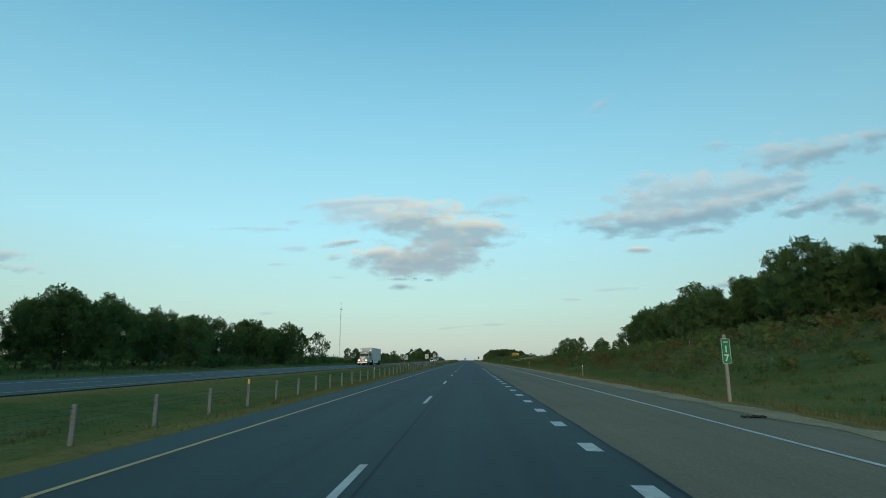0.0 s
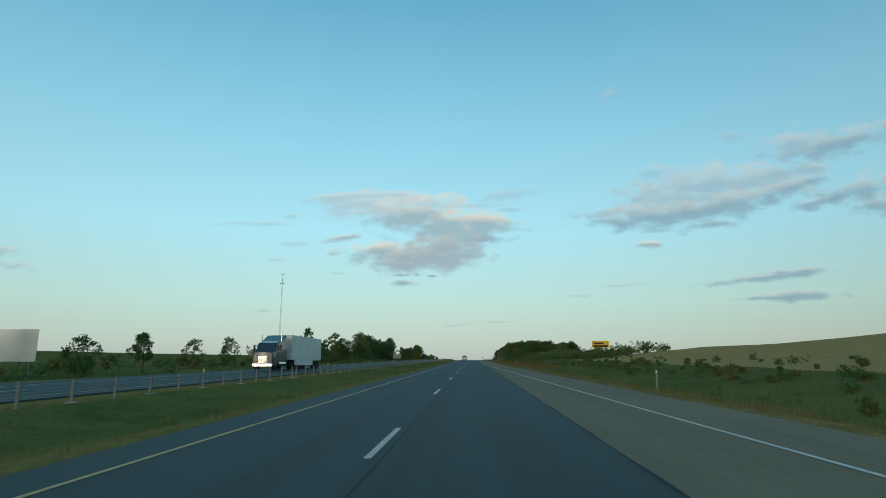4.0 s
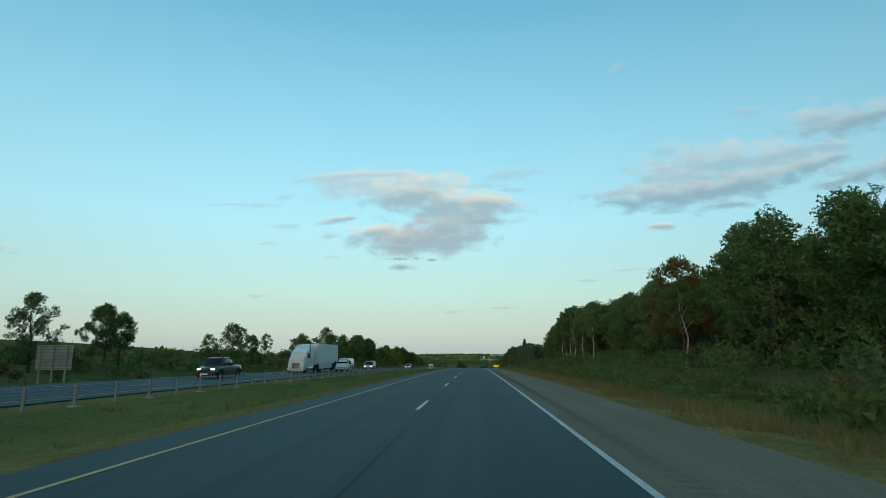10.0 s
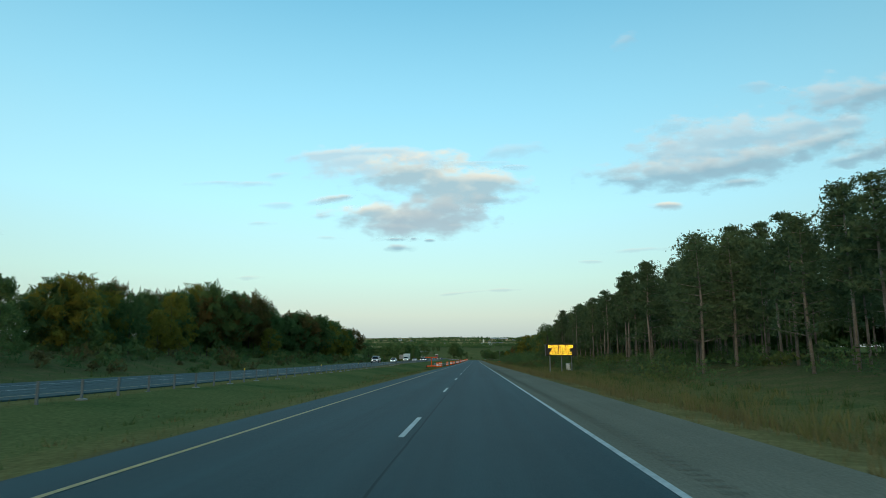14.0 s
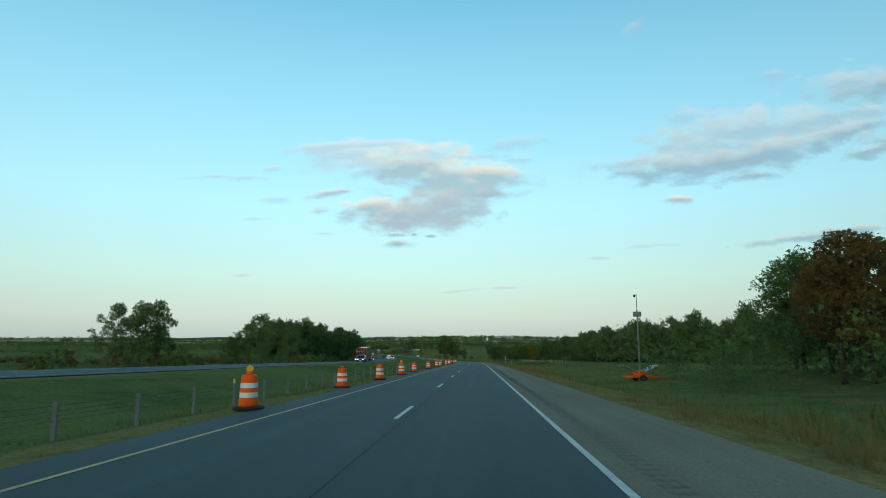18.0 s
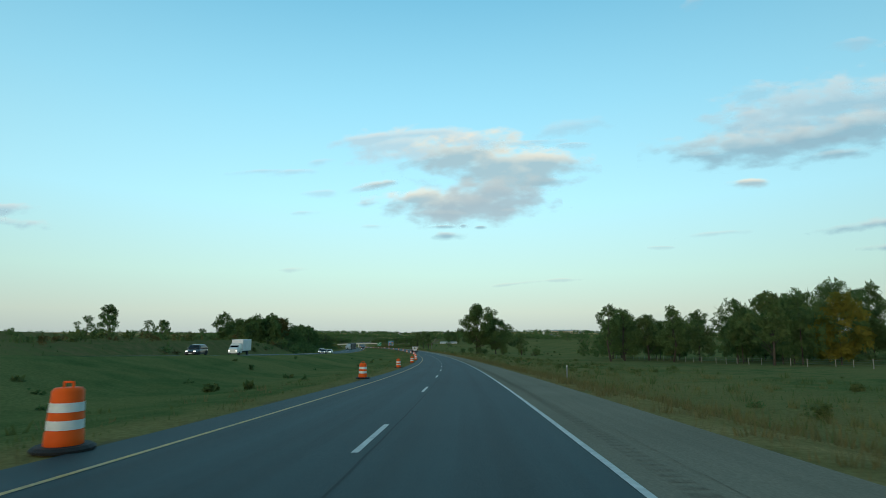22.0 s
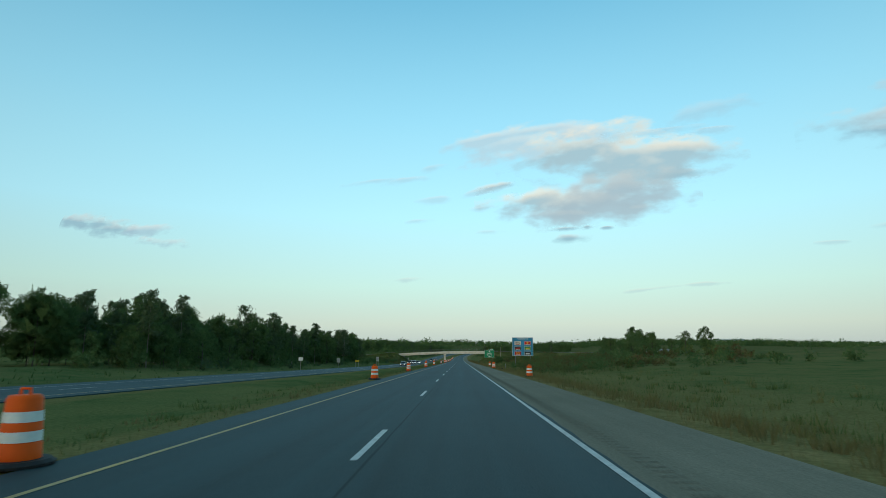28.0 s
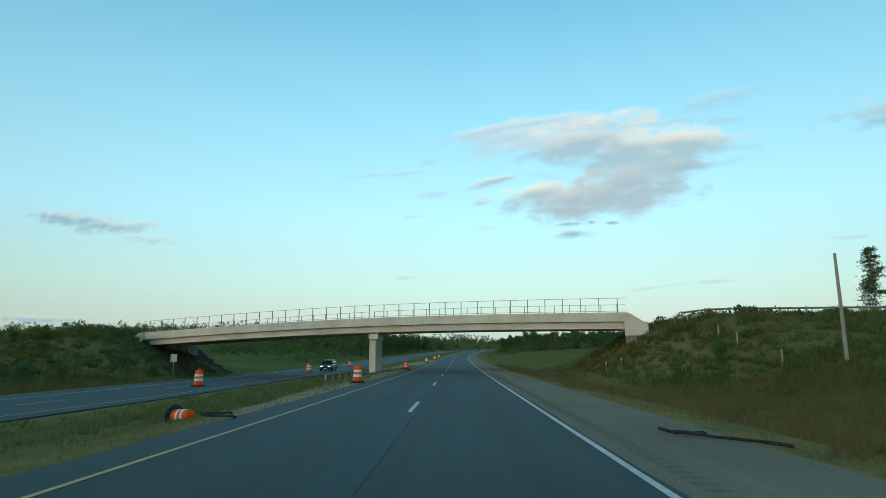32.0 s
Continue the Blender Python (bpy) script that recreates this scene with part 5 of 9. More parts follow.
tower = thing("silo", "tall pale silo on the far hill", "silo", far_off(53, 4710, -46, 0))
part("shaft", Geo().lathe([(5, -3), (5, 22)], 16), WALL_W, tower)
part("dome", Geo().lathe([(5.2, 22), (4.6, 24.5), (2.8, 26.5), (0.3, 27.2)], 16), ROOF_M, tower)
building("shed", "low grey metal shed on the grassy hill", at(173, 59, ground_at(173, 59), -12), 4.6, 3.4, 1.7, 0.6, SIGN_BACK, ROOF_M, 1, "shed")
building("barn", "long low barn with a blue-grey metal roof behind the bank", at(2700, 131, ground_at(2700, 131) - 0.3, -20), 26, 8, 1.5, 1.7, SIGN_BACK, ROOF_M, 5, "barn")
building("farm_house", "white farm house beyond the pasture trees", at(1900, 150, ground_at(1900, 150), 20), 12, 8, 5, 2.6, WALL_W, ROOF_G, 3)

# ---- trees ----
def leaf_faces(centres, sizes, rng, flat=0.0, aspect=0.62):
    """Three-cornered leaf sprays round the centres, each its own island."""
    n = len(centres)
    a = rng.normal(size=(n, 3))
    a[:, 2] *= 1 - flat
    a /= np.linalg.norm(a, axis=1)[:, None]
    b = np.cross(a, rng.normal(size=(n, 3)))
    b /= np.linalg.norm(b, axis=1)[:, None] + 1e-9
    c = np.cross(a, b)
    s = sizes[:, None]
    skew = rng.uniform(-0.7, 0.7, (n, 1))
    return np.stack([centres - b * s - c * s * aspect * 0.6, centres + b * s - c * s * aspect * 0.6, centres + b * s * skew + c * s * aspect * 1.3], 1).reshape(-1, 3)


def leaf_mesh(name, v, material):
    me = bpy.data.meshes.new(name)
    n = len(v) // 3
    me.vertices.add(len(v))
    me.vertices.foreach_set("co", (v * K).astype(np.float32).ravel())
    me.loops.add(3 * n)
    me.loops.foreach_set("vertex_index", np.arange(3 * n, dtype=np.int32))
    me.polygons.add(n)
    me.polygons.foreach_set("loop_start", np.arange(n, dtype=np.int32) * 3)
    me.materials.append(material)
    me.update(calc_edges=True)
    return me


def blob_points(rng, n, centre, radii, shell=0.55):
    d = rng.normal(size=(n, 3))
    d /= np.linalg.norm(d, axis=1)[:, None]
    r = shell + (1 - shell) * rng.random(n) ** 0.7
    return np.array(centre) + d * r[:, None] * np.array(radii)


def tree_broad(seed, h, wide, material, bark=BARK, label="", leaves=2500, base=0.14, clumps=38, fine=1.0, tuft=0.85, name="tree", stout=1.0, uneven=0.15):
    """A broadleaf tree: tapered trunk, limbs and an uneven crown of leaf sprays in clumps, with gaps between."""
    rng = np.random.RandomState(seed)
    ob = thing(name, label, "tree")
    g = Geo()
    lean = rng.normal(0, 0.03, 2)
    top = np.array([lean[0] * h, lean[1] * h, h * 0.80])
    trunk = [np.array([0, 0, -0.4]), np.array([0.02 * h * rng.normal(), 0.02 * h * rng.normal(), h * 0.3]), top * [1, 1, 0.72], top]
    r0 = (0.013 * h + 0.03) * stout
    g.tube(trunk, [r0 * 1.25, r0 * 0.8, r0 * 0.5, r0 * 0.12], 7)
    cs, rs = [], []
    tilt = rng.uniform(0, 6.28)
    for i in range(clumps):
        f = (i + rng.random()) / clumps
        zz = h * (base + (0.88 - base) * f)
        env = wide * math.sin(math.pi * min(1.0, 0.16 + 0.80 * f) ** 0.85) ** 0.75
        ang = i * 2.4 + rng.normal(0, 0.5)
        env *= 1 + uneven * math.sin(3 * ang + 7 * f + seed)
        rad = env * math.sqrt(rng.uniform(0.12, 1.0)) * (0.82 + 0.22 * math.cos(ang - tilt))
        c = np.array([top[0] * f + rad * math.cos(ang), top[1] * f + rad * math.sin(ang), zz])
        cs.append(c)
        rs.append(wide * rng.uniform(0.20, 0.40) * tuft)
        if i % (3 if leaves > 15000 else 2) == 0:
            z1 = max(h * 0.12, zz - rad * 0.8 - 0.04 * h)
            start = np.array([top[0] * z1 / h, top[1] * z1 / h, z1])
            g.tube([start, (start + c) / 2 + [0, 0, 0.02 * h], c], [r0 * 0.40 * (1 - 0.6 * f), r0 * 0.2, r0 * 0.05], 4)
    part("trunk", g, bark, ob, "" if bark is BARK else "pale peeling birch trunk", smooth_=True)
    w = np.array(rs) ** 2
    pts = np.concatenate([blob_points(rng, int(leaves * q), c, (r, r, r * 0.74), 0.25) for c, r, q in zip(cs, rs, w / w.sum())])
    pts = pts[pts[:, 2] > h * base * 0.55]
    size = (0.0235 * h * rng.uniform(0.5, 1.3, len(pts)) + 0.05) * fine
    part("crown", leaf_mesh("crown", leaf_faces(pts, size, rng, 0.2, 0.75), material), None, ob)
    return ob


def tree_pine(seed, h, material, label, bare=0.5, wide=2.6, leaves=2700):
    """A plantation pine: long bare stem, ragged flat-tiered top."""
    rng = np.random.RandomState(seed)
    ob = thing("pine_tree", label, "tree")
    g = Geo()
    r0 = 0.009 * h + 0.02
    g.tube([(0, 0, -0.4), (0.01 * h * rng.normal(), 0.01 * h * rng.normal(), h * 0.5), (0.02 * h * rng.normal(), 0, h * 0.98)], [r0 * 1.2, r0 * 0.8, r0 * 0.15], 6)
    pts = []
    tiers = 12
    for i in range(tiers):
        f = i / (tiers - 1)
        zz = h * (bare + (0.97 - bare) * f)
        reach = wide * (1.0 - 0.75 * f) * rng.uniform(0.7, 1.15)
        for j in range(4):
            a = rng.random() * 6.28
            e = np.array([reach * math.cos(a), reach * math.sin(a), zz + reach * 0.12])
            g.tube([(0, 0, zz - reach * 0.1), e], [r0 * 0.22, r0 * 0.05], 4)
            k = leaves // (tiers * 4)
            along = rng.uniform(0.3, 1.05, k)[:, None]
            pts.append(np.array([0, 0, zz]) * (1 - along) + e * along + rng.normal(0, 1, (k, 3)) * [0.13 * wide, 0.13 * wide, 0.07 * wide])
    for i in range(5):
        a, zz = rng.random() * 6.28, h * rng.uniform(0.2, bare)
        g.tube([(0, 0, zz), (0.9 * math.cos(a), 0.9 * math.sin(a), zz + 0.1)], [0.025, 0.008], 3)
    part("trunk", g, PINEBARK, ob, smooth_=True)
    pts = np.concatenate(pts)
    part("crown", leaf_mesh("crown", leaf_faces(pts, rng.uniform(0.15, 0.32, len(pts)) * h / 15, rng, 0.3, 0.5), material), None, ob)
    return ob


def tree_spruce(seed, h, material, label, wide=4.6, leaves=9000):
    """A full-skirted conifer: uneven whorls of drooping boughs, ragged in outline, down to the ground."""
    rng = np.random.RandomState(seed)
    ob = thing("spruce_tree", label, "tree")
    g = Geo()
    g.tube([(0, 0, -0.4), (0, 0, h * 0.98)], [0.016 * h, 0.01], 6)
    pts = []
    boughs = 110
    for i in range(boughs):
        f = ((i + rng.random()) / boughs) ** 1.15
        zz, a = h * (0.07 + 0.9 * f), i * 2.4 + rng.normal(0, 0.5)
        reach = wide * (1.03 - f) ** 0.85 * rng.uniform(0.55, 1.12) + 0.15
        e = np.array([reach * math.cos(a), reach * math.sin(a), zz + reach * rng.uniform(-0.30, 0.10)])
        g.tube([(0, 0, zz), e], [0.03 + 0.004 * h * (1 - f), 0.01], 3, cap=False)
        k = int(leaves / boughs * (0.45 + 1.1 * (1 - f)))
        along = rng.uniform(0.12, 1.06, k)[:, None]
        spread = (0.10 + 0.16 * (1 - along)) * reach
        pts.append(np.array([0, 0, zz]) * (1 - along) + e * along + rng.normal(0, 1, (k, 3)) * np.concatenate([spread, spread, spread * 0.45 + 0.05], 1))
    part("trunk", g, PINEBARK, ob, smooth_=True)
    pts = np.concatenate(pts)
    part("crown", leaf_mesh("crown", leaf_faces(pts, rng.uniform(0.14, 0.32, len(pts)) * h / 14, rng, 0.5, 0.45), material), None, ob)
    return ob


def tree_bare(seed, h, label):
    """A leafless tree: limbs and twigs only, with a few last sprays."""
    rng = np.random.RandomState(seed)
    ob = thing("bare_tree", label, "tree")
    g = Geo()

    def grow(p, d, ln, r, depth):
        q = p + d * ln
        g.tube([p, (p + q) / 2 + rng.normal(0, 0.04 * ln, 3), q], [r, r * 0.8, r * 0.55], 5 if depth < 2 else 3, cap=False)
        if depth < 4:
            for _ in range(3 if depth < 3 else 2):
                nd = d + rng.normal(0, 0.55, 3)
                nd[2] = abs(nd[2]) * 0.8 + 0.15
                grow(q, nd / np.linalg.norm(nd), ln * rng.uniform(0.55, 0.8), r * 0.55, depth + 1)

    grow(np.array([0, 0, -0.3]), np.array([0.03, 0.02, 1.0]), h * 0.34, 0.022 * h, 0)
    part("trunk", g, DEADWOOD, ob)
    return ob


def shrub_points(rng, n, wide, h):
    pts = []
    for _ in range(6):
        a, r = rng.random() * 6.28, rng.random() * wide * 0.6
        pts.append(blob_points(rng, n // 6, (r * math.cos(a), r * math.sin(a), h * rng.uniform(0.3, 0.62)), (wide * 0.5, wide * 0.5, h * 0.42), 0.4))
    p = np.concatenate(pts)
    return p[p[:, 2] > 0.02]


def shrub(seed, h, wide, material, label, n=1600):
    rng = np.random.RandomState(seed)
    ob = thing("shrub", label, "shrub")
    g = Geo()
    for i in range(5):
        a = i * 1.3
        g.tube([(0.1 * math.cos(a), 0.1 * math.sin(a), -0.2), (wide * 0.4 * math.cos(a), wide * 0.4 * math.sin(a), h * 0.6)], [0.05, 0.015], 4)
    part("stems", g, BARK, ob)
    p = shrub_points(rng, n, wide, h)
    part("foliage", leaf_mesh("foliage", leaf_faces(p, rng.uniform(0.06, 0.15, len(p)) * (0.5 + h / 4), rng, 0.2), material), None, ob)
    return ob


OWN = {"oak1": 12, "oak2": 12, "oak3": 12, "ash1": 12, "ash2": 12, "yell": 12, "rust": 12, "birch": 12, "low": 6, "big": 18, "broad": 18, "near1": 12, "near2": 12, "near3": 12, "pine1": 16, "pine2": 16, "pine3": 12,
       "spruce": 15, "bare": 9, "bush1": 3.0, "bush2": 2.4, "bush3": 2.2}
PROTO = {}


def proto(key, ob):
    PROTO[key] = [ob, False]


proto("oak1", tree_broad(1, 12, 4.6, LEAF_A, label="dark green broadleaf tree beside the motorway"))
proto("oak2", tree_broad(2, 12, 4.0, LEAF_A, label="dark green broadleaf tree with an uneven crown"))
proto("oak3", tree_broad(3, 12, 5.2, LEAF_B, label="spreading green broadleaf tree at the field's edge"))
proto("ash1", tree_broad(4, 12, 3.4, LEAF_B, label="slender green tree with a light crown", base=0.3))
proto("ash2", tree_broad(5, 12, 3.0, LEAF_B, label="narrow green tree with see-through crown", base=0.36, leaves=1500, clumps=20, fine=0.9))
proto("yell", tree_broad(6, 12, 4.4, LEAF_Y, label="broadleaf tree turning yellow in early autumn"))
proto("rust", tree_broad(7, 12, 4.4, LEAF_R, label="broadleaf tree turning rust red in early autumn", base=0.28))
proto("birch", tree_broad(8, 12, 2.9, LEAF_B, bark=BIRCH, label="birch with pale trunk and leaning limbs", base=0.45, leaves=3200, clumps=26, fine=0.7, stout=0.6))
proto("low", tree_broad(9, 6, 2.8, LEAF_A, label="low round green tree", base=0.08, leaves=1500, clumps=20))
proto("big", tree_broad(10, 18, 8.2, LEAF_B, label="large old cottonwood with a broken crown", base=0.20, leaves=26000, clumps=95, fine=0.50, tuft=0.60, stout=1.3, uneven=0.42))
proto("broad", tree_broad(34, 18, 9.0, LEAF_B, label="wide-spreading cottonwood with drooping limbs", base=0.16, leaves=22000, clumps=85, fine=0.50, tuft=0.60, uneven=0.32))
proto("near1", tree_broad(31, 12, 4.6, LEAF_A, label="dark green roadside tree with dense small leaves", leaves=5200, clumps=64, fine=0.62, tuft=0.68))
proto("near2", tree_broad(32, 12, 4.0, LEAF_B, label="green roadside tree with loose uneven crown", leaves=4800, clumps=56, fine=0.62, tuft=0.66, base=0.2))
proto("near3", tree_broad(33, 12, 4.2, LEAF_R, label="roadside tree turning rust red in early autumn", leaves=5000, clumps=58, fine=0.62, tuft=0.68, base=0.26))
NEAR = {"oak1": "near1", "oak2": "near1", "oak3": "near2", "ash1": "near2", "rust": "near3"}
proto("pine1", tree_pine(11, 16, NEEDLE, "tall plantation pine with a long bare trunk"))
proto("pine2", tree_pine(12, 16, NEEDLE, "tall dark pine with a ragged top", bare=0.42, wide=3.0))
proto("pine3", tree_pine(14, 12, NEEDLE, "dark pine with flat ragged tiers", bare=0.25, wide=3.4, leaves=3000))
proto("spruce", tree_spruce(13, 15, NEEDLE, "dark spruce with drooping tiers down to the ground"))
proto("bare", tree_bare(15, 9, "leafless grey tree standing among roadside scrub"))
proto("bush1", shrub(21, 3.0, 2.2, LEAF_A, "dark green roadside shrub"))
proto("bush2", shrub(22, 2.4, 2.0, LEAF_B, "green roadside shrub with loose twigs"))
proto("bush3", shrub(23, 2.2, 2.2, RUSTWEED, "brownish roadside shrub with rusty leaves", n=1100))


def plant(key, s, u, h, turn=None):
    """One tree of full-size height h."""
    own = OWN[key]
    ob, used = PROTO[key]
    turn = (s * 37 + u * 91) % 360 if turn is None else turn
    if used:
        return copy_thing(ob, on_land(s, u, turn, h / own / ob.scale[0]))
    m = on_land(s, u, turn, h / own)
    PROTO[key][1] = True
    ob.matrix_basis = m
    return ob


BAKED = {}


def bake(key, s, u, h, thin=3):
    """A tree of the back rows, joined into the woodland."""
    own = OWN[key]
    m = on_land(s, u, (s * 53 + u * 17) % 360, h / own)
    r = np.array(m.to_3x3())
    t = np.array(m.to_translation())
    for c in PROTO[key][0].children:
        me = c.data
        v = np.empty(len(me.vertices) * 3, np.float32)
        me.vertices.foreach_get("co", v)
        v = v.reshape(-1, 3)
        if c.name.startswith("crown"):
            q = v.reshape(-1, 3, 3)[::thin]
            mid = q.mean(1, keepdims=True)
            q = mid + (q - mid) * (1.0 + 0.3 * (thin - 1))
            BAKED.setdefault(me.materials[0], []).append(q.reshape(-1, 3) @ r.T + t)
        else:
            hh = own * K
            flat = np.array([[-0.009, 0, 0], [0.009, 0, 0], [0, 0, 0.9], [0, -0.009, 0], [0, 0.009, 0], [0, 0, 0.9]]) * hh
            BAKED.setdefault(me.materials[0], []).append(flat @ r.T + t)


def belt(seed, s0, s1, u0, u1, n, h0, h1, keys, front=0.2):
    """A stand of trees between two lines; the near rows are trees of their own."""
    rng = np.random.RandomState(seed)
    for i in range(n):
        s = s0 + (s1 - s0) * (i + rng.random()) / n
        f = rng.random()
        u = u0 + (u1 - u0) * f
        near = (1 - f if abs(u0) > abs(u1) else f) < front
        k, h = keys[rng.randint(len(keys))], h0 + (h1 - h0) * rng.random()
        if near and 0 < u < 37:
            k = NEAR.get(k, k)
        if near and abs(u) < 53:
            plant(k, s, u, h)
        else:
            bake(k, s, u, h, 4 if abs(u) < 60 else 8)


def thicket(seed, s0, s1, u0, u1, n, h0, h1, materials, leaves=170, wide=1.3):
    """Undergrowth: clumps of leaf sprays, too many to count."""
    rng = np.random.RandomState(seed)
    for i in range(n):
        s, u, h = rng.uniform(s0, s1), rng.uniform(u0, u1), rng.uniform(h0, h1)
        w = h * wide * rng.uniform(0.5, 0.9)
        k = 1.5 if 0 < u < 25 else 0.8 if abs(u) < 40 else 0.4            # finer leaves close to the lanes
        p = shrub_points(rng, int(leaves * k * 0.54), w, h)
        v = leaf_faces(p, rng.uniform(0.10, 0.25, len(p)) * (0.5 + h / 4) * 1.13 * math.sqrt(200.0 / leaves) / (k ** 0.8), rng, 0.2)
        o = np.array(xyz(s, u, ground_at(s, u) - 0.1))
        BAKED.setdefault(materials[rng.randint(len(materials))], []).append(v * K + o)


def far_woods(seed, n, x0, x1, y0, y1, h0, h1, material):
    """Copses on the hills and in the valley far ahead: groups of rounded crowns in coarse sprays."""
    rng = np.random.RandomState(seed)
    for i in range(n):
        s, u = rng.uniform(y0, y1), rng.uniform(x0, x1)
        for j in range(rng.randint(3, 9)):
            q, w, h = s + rng.normal(0, 16), u + rng.normal(0, 45), rng.uniform(h0, h1)
            p = shrub_points(rng, 46, h * 0.8, h)
            v = leaf_faces(p, rng.uniform(1.4, 2.6, len(p)) * h / 12, rng, 0.2)
            a0 = float(np.interp(q, _s, _head))
            a = a0 + (radians(11) - a0) * float(ramp_up(abs(w), 150, 700))
            o = np.array([float(np.interp(q, _s, _x)) + math.cos(a) * w, float(np.interp(q, _s, _y)) + math.sin(a) * w, float(land_z(q, w)) - 0.5])
            BAKED.setdefault(material, []).append((v + o) * K)


GREENS = ["oak1", "oak2", "oak1", "oak3", "ash1"]
MIXED = ["oak1", "oak2", "oak3", "ash1", "rust", "yell", "oak2"]
# beyond the oncoming lanes
belt(1, 26, 205, -72, -52, 74, 10, 13.5, GREENS)
plant("oak3", 78, -58, 13)
belt(2, 235, 530, -52, -40, 20, 4.5, 7, ["low", "oak3", "ash1", "low"])
plant("near1", 232, -46, 7), plant("near1", 236, -47, 6.5), plant("near2", 244, -47, 5.5), plant("oak3", 353, -46, 7.5), plant("low", 346, -45, 5), plant("oak3", 333, -46, 4.6), plant("low", 306, -44, 5), plant("low", 312, -46, 5.4), plant("low", 299, -47, 5), plant("oak3", 318, -48, 5)
belt(3, 525, 600, -58, -46, 7, 5, 9, ["ash2", "ash1", "yell", "oak3"])
plant("ash2", 500, -50, 11), plant("ash2", 517, -46, 10.5), plant("oak3", 578, -50, 12.5), plant("near2", 581, -51, 11), plant("oak3", 560, -51, 8), plant("ash1", 553, -53, 7.5), plant("oak3", 597, -52, 9.5), plant("ash2", 545, -50, 9)
belt(4, 600, 700, -60, -48, 14, 9, 12.5, ["oak1", "yell", "ash1", "oak2"])
plant("oak1", 642, -46, 13), plant("oak2", 655, -48, 13)
plant("spruce", 735.3, -50, 8.4), plant("spruce", 744.2, -50, 7.6), plant("low", 750, -51, 4.5), plant("spruce", 756.5, -50, 9.2), plant("low", 720.6, -48, 5.0), plant("oak2", 769, -52, 9), plant("near1", 776, -51, 9.5)
belt(5, 803, 870, -62, -49, 17, 9.5, 12.5, MIXED)
plant("yell", 771, -43, 6.5), plant("oak3", 776, -47, 7), plant("near1", 812, -48, 12.5), plant("near2", 820, -48, 13), plant("oak1", 838, -50, 16), plant("oak2", 848, -52, 16.5), plant("near1", 856, -49, 15.5), plant("oak1", 802, -50, 10), plant("oak2", 812, -53, 12.5), plant("near1", 822, -49, 13), plant("yell", 783, -45, 7.5), plant("oak1", 790, -49, 8.5), plant("rust", 796, -50, 10), plant("yell", 815, -47, 9), plant("yell", 806, -48, 10)
belt(6, 925, 1040, -58, -47, 11, 5.5, 9, ["oak2", "ash1", "oak1", "low", "ash2"])
plant("near2", 879.5, -48, 9.5), plant("ash1", 892, -48, 9.5), plant("ash1", 896.5, -49, 8.5), plant("near1", 931, -48, 9.4), plant("oak2", 983, -50, 9.2), plant("oak3", 988, -51, 8), plant("ash2", 998, -50, 9), plant("near1", 1010.3, -50, 13.2), plant("low", 990, -50, 7)
belt(7, 1056, 1105, -62, -46, 15, 11, 14, ["oak1", "oak2", "ash1"])
plant("oak1", 1063, -50, 13.5), plant("near2", 1070, -51, 14), plant("oak2", 1077, -51, 13), plant("oak1", 1090, -50, 10.5)
belt(8, 1105, 1230, -75, -52, 24, 5.5, 8.5, ["oak1", "yell", "ash1", "low", "oak3", "rust"])
plant("yell", 1153, -51.5, 11.5), plant("ash1", 1146, -51, 12), plant("yell", 1168, -51, 11), plant("ash1", 1122, -50, 10.5)
belt(40, 1222, 1268, -84, -57, 22, 10, 13, ["oak1", "oak2", "yell", "ash1"])
belt(9, 1268, 1440, -84, -60, 84, 15, 20, ["oak1", "oak2", "oak1", "rust", "ash1", "yell", "oak2"])
plant("oak3", 1448, -56, 11), plant("yell", 1300, -56, 9)
plant("near2", 1556, -52, 10), plant("oak2", 1566, -51.5, 11.5), plant("oak1", 1571, -57, 11.5), plant("near1", 1635.3, -52, 11.5), plant("oak3", 1662, -71, 16.5), plant("low", 1640, -62, 7), plant("low", 1652, -66, 6), plant("low", 1630, -60, 4)
belt(10, 1675, 1800, -80, -56, 44, 12, 17, ["oak1", "oak2", "oak3", "low", "ash2"])
plant("oak1", 1730, -58, 15.5), plant("near1", 1739, -60, 16.5), plant("oak2", 1748, -60, 16.5), plant("near1", 1757, -59, 15.5), plant("oak2", 1765, -60, 14), plant("low", 1779, -58, 9), plant("low", 1790, -57, 6.5)
belt(11, 1640, 1700, -95, -70, 9, 5, 9, ["low", "oak3"])
plant("oak3", 1815, -69, 10), plant("low", 1905, -92, 6), plant("low", 1935, -80, 6), plant("low", 1960, -88, 7)
plant("ash1", 1992, -103, 11), plant("low", 2010, -98, 7), plant("ash1", 2140, -135, 16), plant("low", 2130, -112, 11), plant("low", 2040, -75, 8)
plant("rust", 2055, -61, 13), plant("oak3", 2071, -63, 14), plant("ash2", 2050, -63, 13)
belt(12, 2086, 2195, -90, -60, 40, 8.5, 11, ["oak1", "oak2", "oak1", "oak3"], 0.3)
belt(43, 2196, 2338, -92, -60, 66, 13, 17, ["oak1", "oak2", "oak1", "oak3"], 0.35)
plant("oak2", 2062, -66, 15.5), plant("near1", 2070, -66, 15.5), plant("near1", 2206, -61, 14.5), plant("oak1", 2213, -63, 15.5)
plant("ash2", 2221, -67, 18), plant("oak2", 2276, -68, 16), plant("ash2", 2300, -66, 14)
belt(13, 2385, 2596, -84, -52, 130, 11.5, 15, ["oak1", "pine3", "oak1", "pine2", "oak2", "pine3"])
belt(63, 2385, 2600, -64, -52, 60, 6, 8.5, ["low", "oak1", "low"], 0.2)
